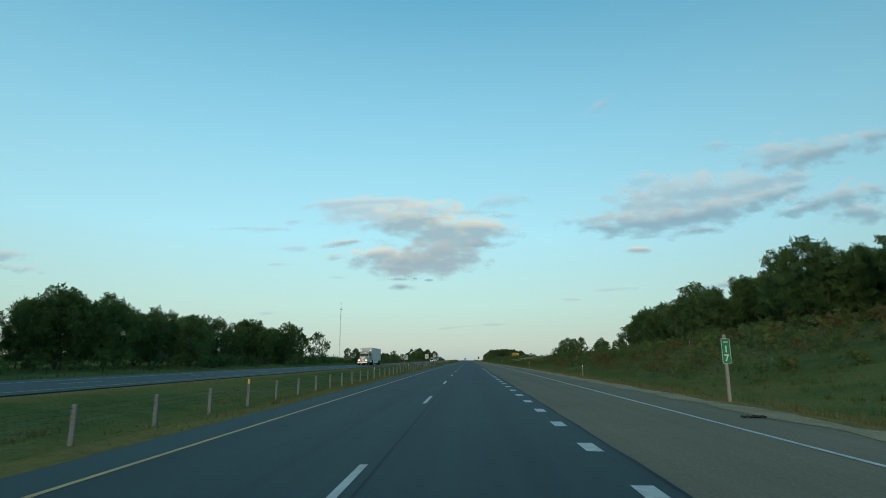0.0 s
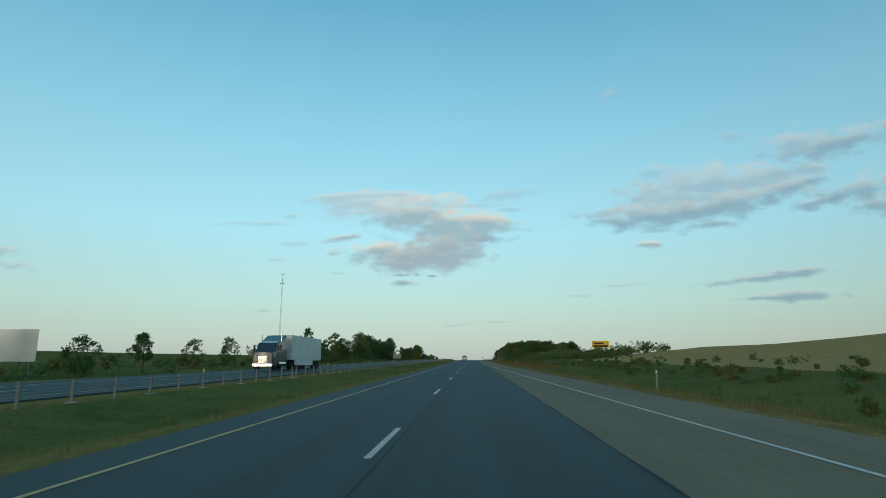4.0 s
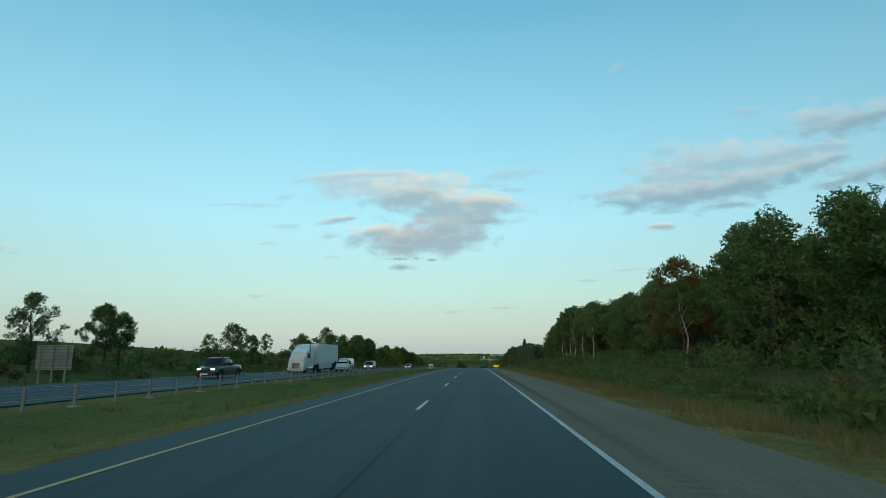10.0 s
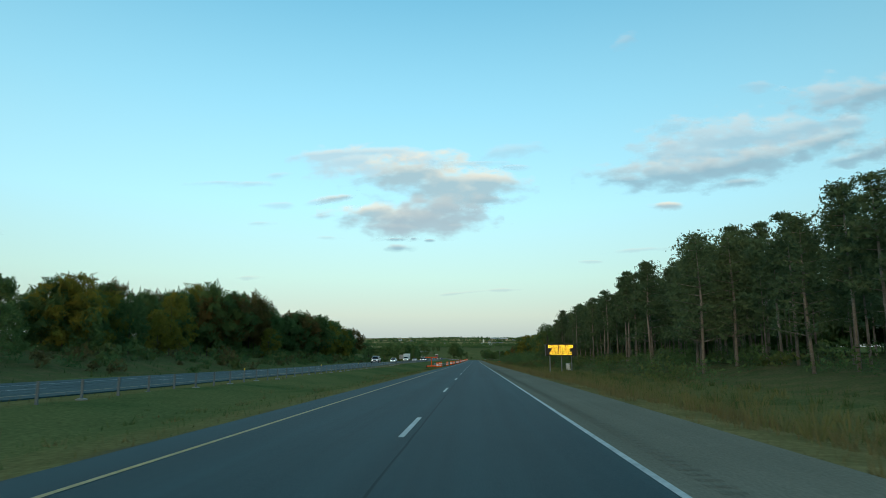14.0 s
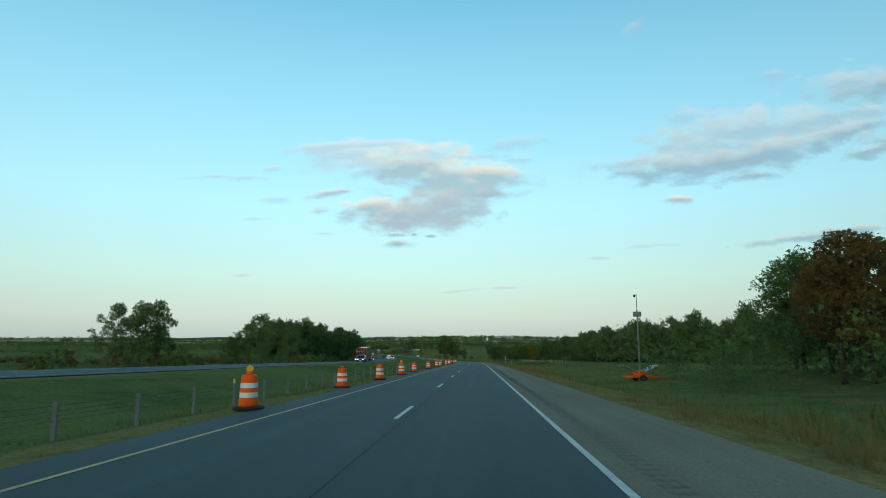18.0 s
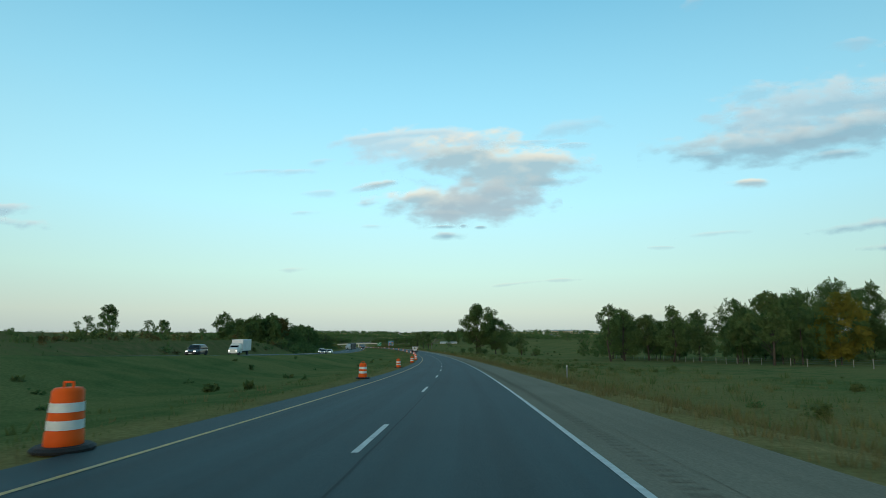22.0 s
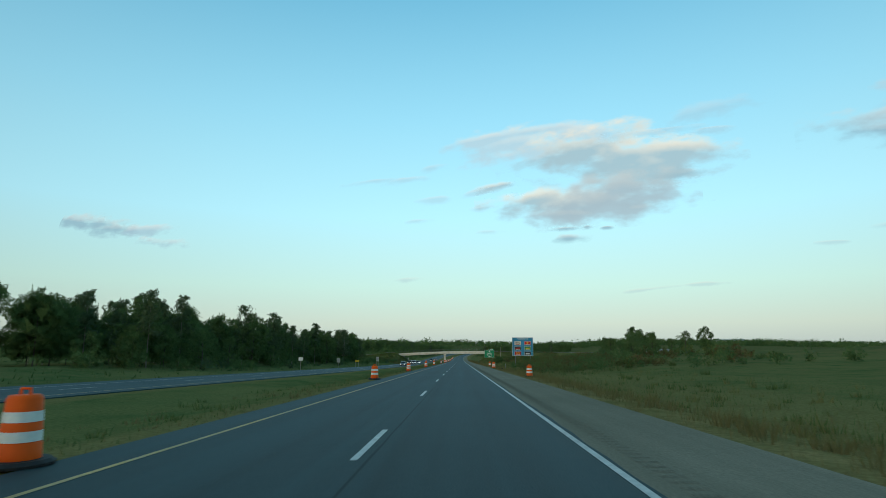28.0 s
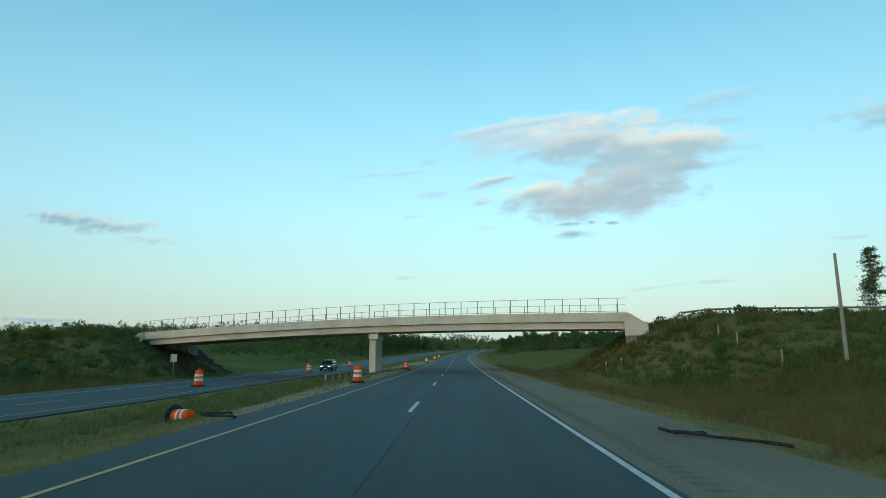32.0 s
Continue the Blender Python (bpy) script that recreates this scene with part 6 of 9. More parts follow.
plant("ash2", 2634, -70, 18), plant("ash2", 2622, -62, 17.5), plant("ash2", 2636, -68, 18.5), plant("pine3", 2628, -64, 15), plant("ash2", 2625, -66, 13), plant("oak3", 2600, -60, 9), plant("pine3", 2655, -72, 9), plant("ash1", 2650, -70, 11), plant("low", 2665, -62, 5), plant("ash2", 2614, -60, 17), plant("near2", 2646, -62, 10), plant("spruce", 2660, -62, 8), plant("pine3", 2638, -60, 11)
# beside the driver's own lanes
belt(20, 62, 220, 56, 92, 110, 12, 17.5, ["ash1", "oak1", "birch", "oak3", "oak2"], 0.22)
belt(21, 205, 250, 46, 75, 10, 6, 9, ["oak2", "oak1", "low"])
belt(22, 165, 225, 30, 50, 11, 3, 5.5, ["low", "bush1"])
plant("near1", 245, 40, 9), plant("near1", 242, 44, 9.5), plant("near2", 238, 38, 6.5), plant("near1", 247, 48, 10), plant("near1", 236, 42, 8), plant("bare", 290, 32.8, 5.5), plant("near1", 217, 37, 9)
belt(23, 600, 668, 42, 60, 11, 3.5, 6, ["low", "ash2", "low"])
belt(50, 690, 778, 54, 68, 44, 9.0, 12.5, ["oak1", "oak2", "ash1", "oak3", "rust", "ash2", "oak1"], 0.45)
plant("ash2", 676, 52, 10), plant("near2", 734, 55, 11.5), plant("bare", 682, 52, 9), plant("near1", 640, 49, 8.5), plant("near2", 750, 50, 12), plant("ash2", 690, 54, 10.5), plant("near3", 726, 56, 11.5)
belt(66, 694, 722, 26, 33, 12, 7.5, 10, ["ash2", "oak3", "ash1", "oak1"], 0.6)
belt(67, 722, 800, 26, 40, 34, 11.5, 14, ["oak1", "oak2", "rust", "oak1", "ash1"], 0.45)
belt(24, 770, 830, 33, 62, 32, 14.5, 18, ["oak1", "rust", "ash2", "oak2", "birch"])
belt(25, 830, 925, 31, 62, 44, 16, 19.5, ["oak1", "oak2", "ash1", "oak1", "oak2", "birch", "oak3"])
belt(44, 925, 985, 31, 62, 36, 16, 19, ["oak1", "oak2", "oak1", "birch", "oak3"], 0.35)
plant("near3", 889, 36, 16.5), plant("near2", 787, 35, 16.5), plant("near1", 872, 36, 15)
belt(26, 985, 1020, 31, 58, 28, 17, 20, ["birch", "oak3", "oak1", "oak2", "ash1"], 0.4)
belt(46, 1020, 1056, 31, 58, 26, 14, 16.5, ["oak3", "oak1", "oak2", "ash1"], 0.4)
plant("birch", 1008, 32, 20), plant("birch", 1013, 33, 21), plant("birch", 1019, 32, 19.5), plant("near1", 940, 34, 15)
plant("birch", 1001, 28, 17), plant("birch", 991, 28.5, 18), plant("birch", 985, 28, 17.5), plant("birch", 971, 28.5, 16), plant("birch", 958, 28, 16), plant("birch", 898, 28, 13), plant("near3", 905, 31, 17.5)
belt(52, 1890, 1985, 50, 66, 20, 10, 13.5, ["oak1", "oak2", "oak3", "oak1", "ash1"], 0.5)
belt(27, 1080, 1140, 45, 90, 9, 4, 7, ["low", "oak3", "bush1"])
plant("spruce", 1148, 28, 17), plant("spruce", 1178, 28, 14.8), plant("pine3", 1130, 29, 11.5), plant("pine3", 1136, 30, 13), plant("spruce", 1141, 30, 12), plant("oak3", 1170, 60, 8.5), plant("spruce", 1165, 28, 12.5), plant("spruce", 1156, 30, 13.5)
belt(32, 1160, 1215, 23, 33, 20, 11, 14, ["pine1", "pine2", "pine3"], 0.6)
belt(28, 1205, 1330, 24, 33, 50, 12.5, 15.5, ["pine1", "pine2", "pine1", "pine2", "pine3"], 0.5)
belt(42, 1210, 1335, 34, 58, 84, 15.0, 18, ["pine1", "pine2", "pine1", "pine2"], 0.1)
belt(41, 1200, 1345, 50, 66, 70, 9, 14, ["low", "oak2", "oak1"], 0.0)
belt(29, 1325, 1490, 24, 50, 70, 11, 15, ["oak1", "oak2", "ash1", "oak3", "yell"])
belt(30, 1494, 1530, 24, 38, 9, 9.5, 12, ["oak1", "rust", "oak2", "oak3"], 1.1)
plant("near3", 1524, 29, 10.5), plant("near1", 1529, 29.5, 12), plant("near1", 1517, 28.5, 10.5), plant("near1", 1537, 33, 12.5)
belt(45, 1690, 1775, 58, 72, 18, 14, 16.5, ["oak1", "oak2", "oak3"], 0.4)
belt(31, 1630, 1960, 74, 110, 78, 13, 20, ["oak1", "oak2", "oak1", "oak3"])
plant("oak2", 1985, 60, 17), plant("oak1", 1947, 46, 14), plant("ash2", 1940, 40, 15), plant("ash1", 1953, 48, 13)
belt(33, 1895, 1990, 56, 74, 8, 9, 13, ["oak1", "oak2", "yell", "oak3"])
belt(34, 2000, 2080, 60, 90, 8, 4, 8, ["low", "oak3"])
plant("big", 2085, 29.5, 26.5), plant("broad", 2089, 40.0, 20), plant("bush2", 2080, 29.5, 4), plant("bush1", 2084, 33, 3), plant("bush2", 2079, 41, 3.5), plant("near2", 2090, 53.5, 13), plant("bush1", 2088, 60, 5), plant("low", 2150, 115, 5.5), plant("oak3", 2155, 122, 6), plant("low", 2195, 132, 8), plant("low", 2092, 54, 5), plant("bush1", 2112, 27, 3), plant("bush1", 2118, 33, 3.5)
plant("near2", 2268, 22.5, 15), plant("ash2", 2266, 27, 16), plant("ash1", 2271, 32, 14.5), plant("bare", 2268, 34, 14), plant("low", 2292, 32, 6), plant("low", 2313, 87, 9), plant("low", 2330, 60, 7)
plant("low", 2350, 110, 8), plant("low", 2356, 114, 7), plant("low", 2240, 140, 7), plant("low", 2385, 120, 8), plant("bush1", 2150, 13.5, 1.6), plant("bush2", 2062, 14, 1.4)
plant("oak3", 2438, 42, 6), plant("low", 2426, 36, 4), plant("oak2", 2446, 50, 7), plant("low", 2420, 31, 3.5), plant("ash1", 2450, 40, 6.5), plant("bush1", 2410, 24, 2.2), plant("low", 2476, 54, 9), plant("oak2", 2490, 60, 10), plant("low", 2462, 42, 6), plant("ash2", 2455, 40, 7), plant("low", 2540, 75, 8)
plant("oak2", 2790, 147, 24), plant("oak1", 2802, 156, 22), plant("oak1", 2798, 163, 19), plant("oak2", 2700, 147, 11), plant("near1", 2702, 158, 17), plant("oak2", 2700, 171, 20), plant("ash2", 2720, 140, 16), plant("low", 2690, 130, 5)
plant("pine2", 2691, 48.6, 9.5), plant("pine3", 2716, 66, 10), plant("bush1", 2578, 18.3, 4.2), plant("bush2", 2581, 20, 3.8), plant("low", 2592, 34, 5.4), plant("bush1", 2576, 9.2, 1.3), plant("bush1", 2668, 20, 1.2)
plant("bush1", 2640, 45, 3.6), plant("bush2", 2560, 30, 2.6), plant("low", 2700, -54, 2.0), plant("bush1", 2690, -49, 1.4), plant("bush1", 2676, 34, 1.0), plant("bush3", 2590, 24, 2)
belt(61, 2900, 3050, -120, -45, 170, 8.5, 11.5, ["oak1", "oak2", "pine3", "oak1"], 0.3)
belt(62, 2890, 3020, 16, 110, 150, 8.0, 10.0, ["oak1", "oak2", "oak3", "pine3", "low"], 0.3)
plant("oak3", 1258, 110, 14), plant("low", 1290, 120, 8), plant("oak1", 2500, 60, 9)

# undergrowth at the feet of the stands, and brush
DK, MD = [LEAF_A, LEAF_A, LEAF_B, NEEDLE], [LEAF_A, LEAF_B, WEED, RUSTWEED]
thicket(1, 20, 240, -64, -48, 130, 1.5, 3.5, DK)
thicket(2, 240, 530, -54, -38, 110, 1.0, 2.4, MD)
thicket(3, 490, 720, -66, -44, 190, 1.2, 3.4, MD)
thicket(53, 490, 640, -68, -50, 150, 2.2, 4.6, DK)
thicket(4, 720, 1045, -60, -38, 210, 1.0, 3.0, MD + [RUSTWEED])
thicket(34, 850, 1045, -78, -42, 200, 0.8, 2.4, [RUSTWEED, WEED, LEAF_A])
thicket(5, 1045, 1440, -72, -44, 320, 1.2, 3.6, MD)
thicket(33, 1050, 1250, -70, -40, 130, 0.8, 2.6, MD)
thicket(6, 1480, 1800, -72, -42, 170, 0.8, 3.2, MD)
thicket(7, 1880, 2060, -110, -55, 120, 0.8, 2.6, [RUSTWEED, WEED, LEAF_B])
thicket(8, 2060, 2340, -84, -54, 210, 1.4, 4.0, DK)
thicket(35, 1700, 1960, -26, -12, 46, 0.25, 0.55, [LEAF_A, WEED], 60)
thicket(50, 2030, 2110, -66, -50, 110, 2.2, 5.0, DK)
belt(51, 2040, 2100, -82, -60, 22, 10, 14, ["oak1", "oak2", "oak3", "ash1"], 0.3)
thicket(61, 2780, 3000, -110, -40, 260, 2.0, 5.0, DK)
thicket(62, 2860, 3000, 14, 110, 240, 2.0, 5.0, DK)
far_woods(71, 150, -1500, 900, 3500, 4600, 11, 18, LEAF_A)
far_woods(72, 170, -2200, 1500, 4700, 6200, 14, 24, LEAF_A)
thicket(9, 2380, 2680, -74, -42, 200, 1.0, 3.4, DK)
thicket(20, 40, 240, 20, 56, 420, 1.2, 3.2, MD + [RUSTWEED, LEAF_A])
thicket(21, 240, 330, 20, 30, 60, 0.5, 1.1, MD)
thicket(64, 225, 250, 33, 52, 60, 1.5, 3.5, DK)
thicket(65, 1540, 1650, -80, -48, 170, 0.6, 1.5, [RUSTWEED, RUSTWEED, LEAF_R])
thicket(66, 1662, 1690, 15, 26, 60, 0.5, 1.1, DK)
thicket(22, 330, 480, 16, 40, 60, 0.4, 1.2, MD)
thicket(23, 490, 640, 26, 58, 280, 1.7, 4.2, MD + [LEAF_A, LEAF_A], 260)
thicket(57, 640, 700, 40, 58, 90, 1.7, 4.0, MD + [LEAF_A, LEAF_A], 260)
thicket(58, 690, 785, 53, 66, 130, 2.0, 4.6, MD + [LEAF_A, LEAF_A], 260)
thicket(40, 490, 640, 12, 22, 150, 0.5, 1.2, [RUSTWEED, WEED, LEAF_A], 180)
thicket(41, 840, 1075, 10.5, 20, 270, 0.8, 2.0, [LEAF_A, LEAF_B, WEED, RUSTWEED], 150)
thicket(42, 1290, 1400, 12.5, 22, 120, 0.8, 2.4, [LEAF_A, LEAF_B, WEED, RUSTWEED], 240)
thicket(43, 250, 480, 20, 29, 190, 0.4, 0.9, MD + [LEAF_A], 160)
thicket(67, 688, 800, 25, 34, 190, 1.5, 4.5, DK, 280)
thicket(44, 770, 850, 11, 24, 125, 1.0, 2.0, [LEAF_A, LEAF_B, WEED], 150)
thicket(59, 890, 1060, 44, 58, 130, 3.0, 6.5, DK)
thicket(54, 780, 1060, 56, 72, 90, 4.0, 8.5, DK)
thicket(55, 1200, 1340, 56, 72, 50, 4.0, 8.0, DK)
thicket(24, 780, 1075, 19, 44, 380, 1.4, 4.2, DK + [LEAF_B, WEED], 280)
thicket(45, 1080, 1160, 11, 30, 150, 0.6, 1.6, [LEAF_A, WEED, LEAF_B, RUSTWEED], 150)
thicket(25, 1075, 1150, 20, 70, 70, 1.0, 2.6, MD)
thicket(26, 1150, 1330, 17, 40, 190, 1.0, 3.2, DK + [WEED])
thicket(27, 1320, 1535, 15, 40, 340, 2.0, 6.0, DK + [LEAF_B, LEAF_B], 280)
thicket(28, 1560, 1980, 70, 100, 170, 1.6, 4.5, DK)
thicket(29, 1700, 2090, 12, 34, 60, 0.3, 0.9, [LEAF_B, WEED, WEED], 380)
thicket(36, 1880, 2060, 14, 27, 110, 0.3, 0.6, [WEED, LEAF_B, WEED], 140)
thicket(30, 2380, 2480, 18, 60, 130, 1.0, 3.0, MD + [LEAF_A], 260)
thicket(56, 2470, 2660, 14, 60, 260, 0.35, 0.9, [WEED, FIELDG, LEAF_B, WEED], 140)
thicket(37, 2385, 2460, 13, 34, 190, 0.8, 2.4, [RUSTWEED, LEAF_A, WEED, LEAF_B, RUSTWEED], 300)
thicket(31, 2560, 2700, 18, 80, 110, 0.5, 1.5, MD, 260)
thicket(38, 2668, 2692, 18, 60, 120, 0.4, 1.1, [WEED, LEAF_B, RUSTWEED, STRAW], 140)
thicket(39, 2670, 2706, -64, -46, 70, 0.5, 1.5, MD, 160)
thicket(32, 2090, 2380, 40, 130, 60, 0.4, 1.2, MD)

# woods on the far hills
rngf = np.random.RandomState(77)
for i in range(3250):
    if i < 520:
        s, u = rngf.uniform(2850, 3250), -rngf.uniform(48, 420)
    elif i < 800:
        s, u = rngf.uniform(2980, 3300), rngf.uniform(60, 420)
    elif i < 1150:
        s, u = rngf.uniform(3300, 4800), rngf.uniform(-1400, 900)
    elif i < 1700:
        s, u = rngf.uniform(2250, 3300), -rngf.uniform(260, 1300)
    elif i > 2900:
        s, u = rngf.uniform(1500, 2500), rngf.uniform(320, 1000)
    elif i < 2100:
        s, u = rngf.uniform(3000, 4300), rngf.uniform(-500, 700)
    else:
        s, u = rngf.uniform(5200, 7200), rngf.uniform(-2600, 2600)
    big = 1.0 if s < 3300 else 1.6
    h = rngf.uniform(7, 11.5) * big
    p = shrub_points(rngf, 48 if s < 3300 else 30, h * 0.75, h)
    v = leaf_faces(p, rngf.uniform(0.8, 1.9, len(p)) * big, rngf, 0.2)
    a0 = float(np.interp(s, _s, _head))
    a = a0 + (radians(11) - a0) * float(ramp_up(abs(u), 150, 700))
    o = np.array([float(np.interp(s, _s, _x)) + math.cos(a) * u, float(np.interp(s, _s, _y)) + math.sin(a) * u, float(land_z(s, u)) - 0.5])
    BAKED.setdefault([LEAF_A, LEAF_A, LEAF_B][i % 3], []).append((v + o) * K)

woods = thing("woodland", "mixed woodland and brush behind the roadside trees", "woodland", kind="stuff")
for material, pieces in BAKED.items():
    tagged(part("foliage", leaf_mesh("foliage", np.concatenate(pieces) / K, material), None, woods), kind="stuff")

# ---- vehicles, standing where they are seen best ----
def paint(name, c):
    return mat(name, c, 0.32, 0.0, vary=0.04, grain=30, patch=1.5, tone=tuple(x * 0.9 for x in c), coat=0.6)


PW, PS, PD, PN = paint("white_paint", (0.60, 0.635, 0.60)), paint("silver_paint", (0.36, 0.38, 0.39)), paint("dark_paint", (0.02, 0.022, 0.026)), paint("navy_paint", (0.018, 0.035, 0.06))
PR, PT, PG = paint("dark_red_paint", (0.10, 0.012, 0.012)), paint("teal_paint", (0.03, 0.085, 0.11)), paint("grey_paint", (0.10, 0.11, 0.12))
GLASS = mat("tinted_glass", (0.012, 0.016, 0.018), 0.06, vary=0.02, grain=5, spec=0.4)
TRIM = mat("black_plastic", (0.022, 0.023, 0.024), 0.6, vary=0.1, grain=25)
RIM = mat("wheel_alloy", (0.35, 0.35, 0.36), 0.35, 0.8, vary=0.08)
TAIL = mat("tail_lens", (0.34, 0.012, 0.008), 0.25, vary=0.05, spec=0.22)
HEAD = glow("headlamp_glow", (1.0, 0.95, 0.82), 1.7)
BRAKE = glow("brake_glow", (1.0, 0.08, 0.03), 1.6)
CHROME = mat("chrome", (0.6, 0.6, 0.6), 0.18, 1.0, vary=0.03)
BOX_W = mat("trailer_white", (0.66, 0.67, 0.66), 0.45, vary=0.06, grain=6, patch=0.8, tone=(0.55, 0.56, 0.56))
BOX_D = mat("trailer_dark", (0.035, 0.042, 0.048), 0.5, vary=0.15, grain=8, patch=0.8)


def rings(stations):
    """Skin over cross-sections along y: each station is (y, [(x, z), ...])."""
    g = Geo()
    n = len(stations[0][1])
    v = [(x, y, z) for y, r in stations for x, z in r]
    f = [(k * n + i, k * n + (i + 1) % n, (k + 1) * n + (i + 1) % n, (k + 1) * n + i) for k in range(len(stations) - 1) for i in range(n)]
    f += [tuple(range(n)), tuple(range(len(v) - 1, len(v) - n - 1, -1))]
    return g.add(v, f)


def sec(w, z0, z1, top=None, c=0.10):
    """Rounded body section: half width w from z0 to z1, narrowing to top."""
    t = w if top is None else top
    return [(-w + c, z0), (w - c, z0), (w, z0 + c), (w, z0 + (z1 - z0) * 0.55), (t + (w - t) * 0.25, z1 - c), (t - c, z1), (-t + c, z1), (-t - (w - t) * 0.25, z1 - c), (-w, z0 + (z1 - z0) * 0.55), (-w, z0 + c)]


def wheel(parent, x, y, r, w=0.24, rim_mat=None, knob=False):
    """A tyre with rounded shoulders; a dished rim with spokes sits in its outer side."""
    sx = 1 if x > 0 else -1
    prof = [(-0.5, 0.62), (-0.5, 0.86), (-0.42, 0.97), (-0.2, 1.0), (0.2, 1.0), (0.42, 0.97), (0.5, 0.86), (0.5, 0.64), (0.30, 0.60), (0.22, 0.20)]
    o = part("tyre", Geo().tube([(x + sx * q * w, y, r) for q, _ in prof], [r * k for _, k in prof], 24), RUBBER, parent, smooth_=False)
    m = rim_mat or RIM
    part("rim", Geo().tube([(x + sx * w * 0.30, y, r), (x + sx * w * 0.46, y, r), (x + sx * w * 0.47, y, r)], [r * 0.585, r * 0.62, r * 0.56], 20, cap=False), m, o)
    sp = Geo()
    for i in range(6):
        a = i * math.pi / 3 + y
        c, s = math.cos(a), math.sin(a)
        sp.tube([(x + sx * w * 0.36, y + c * r * 0.08, r + s * r * 0.08), (x + sx * w * 0.40, y + c * r * 0.57, r + s * r * 0.57)], [r * 0.10, r * 0.07], 4)
    part("spokes", sp, m, o)
    part("hub", Geo().tube([(x + sx * w * 0.25, y, r), (x + sx * w * 0.46, y, r)], [r * 0.17, r * 0.14], 10), TRIM, o)
    if knob:
        g = Geo()
        for i in range(30):
            a = i * 2 * math.pi / 30
            for q in (-0.46, 0.46):
                b = a + (0.1 if q > 0 else 0)
                g.tube([(x + q * w - 0.04, y + r * 0.965 * math.cos(b), r + r * 0.965 * math.sin(b)), (x + q * w * 0.55 + 0.02, y + r * 1.0 * math.cos(b), r + r * 1.0 * math.sin(b))], 0.022, 4)
        part("tread_blocks", g, RUBBER, o)
    return o


def car(m, col, kind, label, lit=True):
    """A passenger car; y points the way it drives."""
    L, W, H, rw = {"sedan": (4.8, 0.92, 1.45, 0.33), "suv": (4.7, 0.95, 1.72, 0.36), "big": (5.2, 1.0, 1.9, 0.40), "mini": (5.1, 1.0, 1.75, 0.34), "pickup": (5.9, 1.0, 1.92, 0.41)}[kind]
    ob = thing({"pickup": "pickup_truck", "mini": "minivan"}.get(kind, "car"), label, "car" if kind != "pickup" else "pickup truck", m, "cars on the road")
    f, b = L / 2, -L / 2
    belt_z = H * (0.62 if kind == "sedan" else 0.60)
    z0 = 0.22 if kind == "sedan" else 0.30
    hood = belt_z - 0.05
    st = [(b, sec(W * 0.80, z0 + 0.20, belt_z - 0.16, W * 0.74)), (b + 0.05, sec(W * 0.90, z0 + 0.08, belt_z - 0.06, W * 0.84)), (b + 0.2, sec(W * 0.97, z0 + 0.01, belt_z - 0.01, W * 0.91)), (b + 0.9, sec(W, z0, belt_z + 0.01, W * 0.94)),
          (0.2, sec(W, z0, belt_z, W * 0.95)), (f - 1.5, sec(W, z0, belt_z - 0.01, W * 0.94)), (f - 1.1, sec(W, z0, hood, W * 0.91)), (f - 0.65, sec(W * 0.98, z0 + 0.01, hood - 0.05, W * 0.87)),
          (f - 0.3, sec(W * 0.94, z0 + 0.02, hood - 0.13, W * 0.80)), (f - 0.1, sec(W * 0.87, z0 + 0.06, hood - 0.22, W * 0.74)), (f, sec(W * 0.76, z0 + 0.14, hood - 0.32, W * 0.66))]
    part("body", rings(st), col, ob, smooth_="soft")
    if kind == "sedan":
        ys = (b + 0.5, b + 1.5, 0.45, f - 1.25)
    elif kind == "pickup":
        ys = (-0.75, -0.55, 1.0, f - 1.45)
    elif kind == "mini":
        ys = (b + 0.12, b + 0.5, 1.0, f - 0.85)
    else:
        ys = (b + 0.12, b + 0.75, 0.55, f - 1.25)

    def ridge_z(y):
        """Height of the roofline over the sills of the windows, as a share."""
        if y < ys[1]:
            return max(0.02, 0.95 * math.sin(0.5 * math.pi * (y - ys[0]) / (ys[1] - ys[0])) ** 0.85)
        if y > ys[2]:
            return max(0.02, 0.96 * (1 - ((y - ys[2]) / (ys[3] - ys[2])) ** 1.25))
        return 0.955 + 0.045 * math.sin(math.pi * (y - ys[1]) / (ys[2] - ys[1]))

    def cab_at(y, grow=0.0):
        k = ridge_z(y)
        return (y, sec(W * 0.91 + grow, belt_z - 0.05, belt_z + (H - belt_z - 0.03) * k + grow, W * (0.90 - 0.16 * k) + grow, 0.02 + 0.09 * k))

    cut = sorted({ys[0] + (ys[1] - ys[0]) * i / 3 for i in range(4)} | {ys[1] + (ys[2] - ys[1]) * i / 3 for i in range(4)} | {ys[2] + (ys[3] - ys[2]) * i / 4 for i in range(5)})
    part("window_glass", rings([cab_at(y) for y in cut]), GLASS, ob, "dark tinted glass", smooth_="soft")
    top = [ys[1] - 0.25 * (ys[1] - ys[0]) + (ys[2] + 0.12 - ys[1] + 0.25 * (ys[1] - ys[0])) * i / 6 for i in range(7)]
    cover = []
    for y in top:
        z1 = belt_z + (H - belt_z - 0.03) * ridge_z(y)
        cover.append((y, sec(W * 0.745, z1 - 0.10, z1 + 0.018, W * 0.69, 0.03)))
    part("roof", rings(cover), col, ob, smooth_="soft")
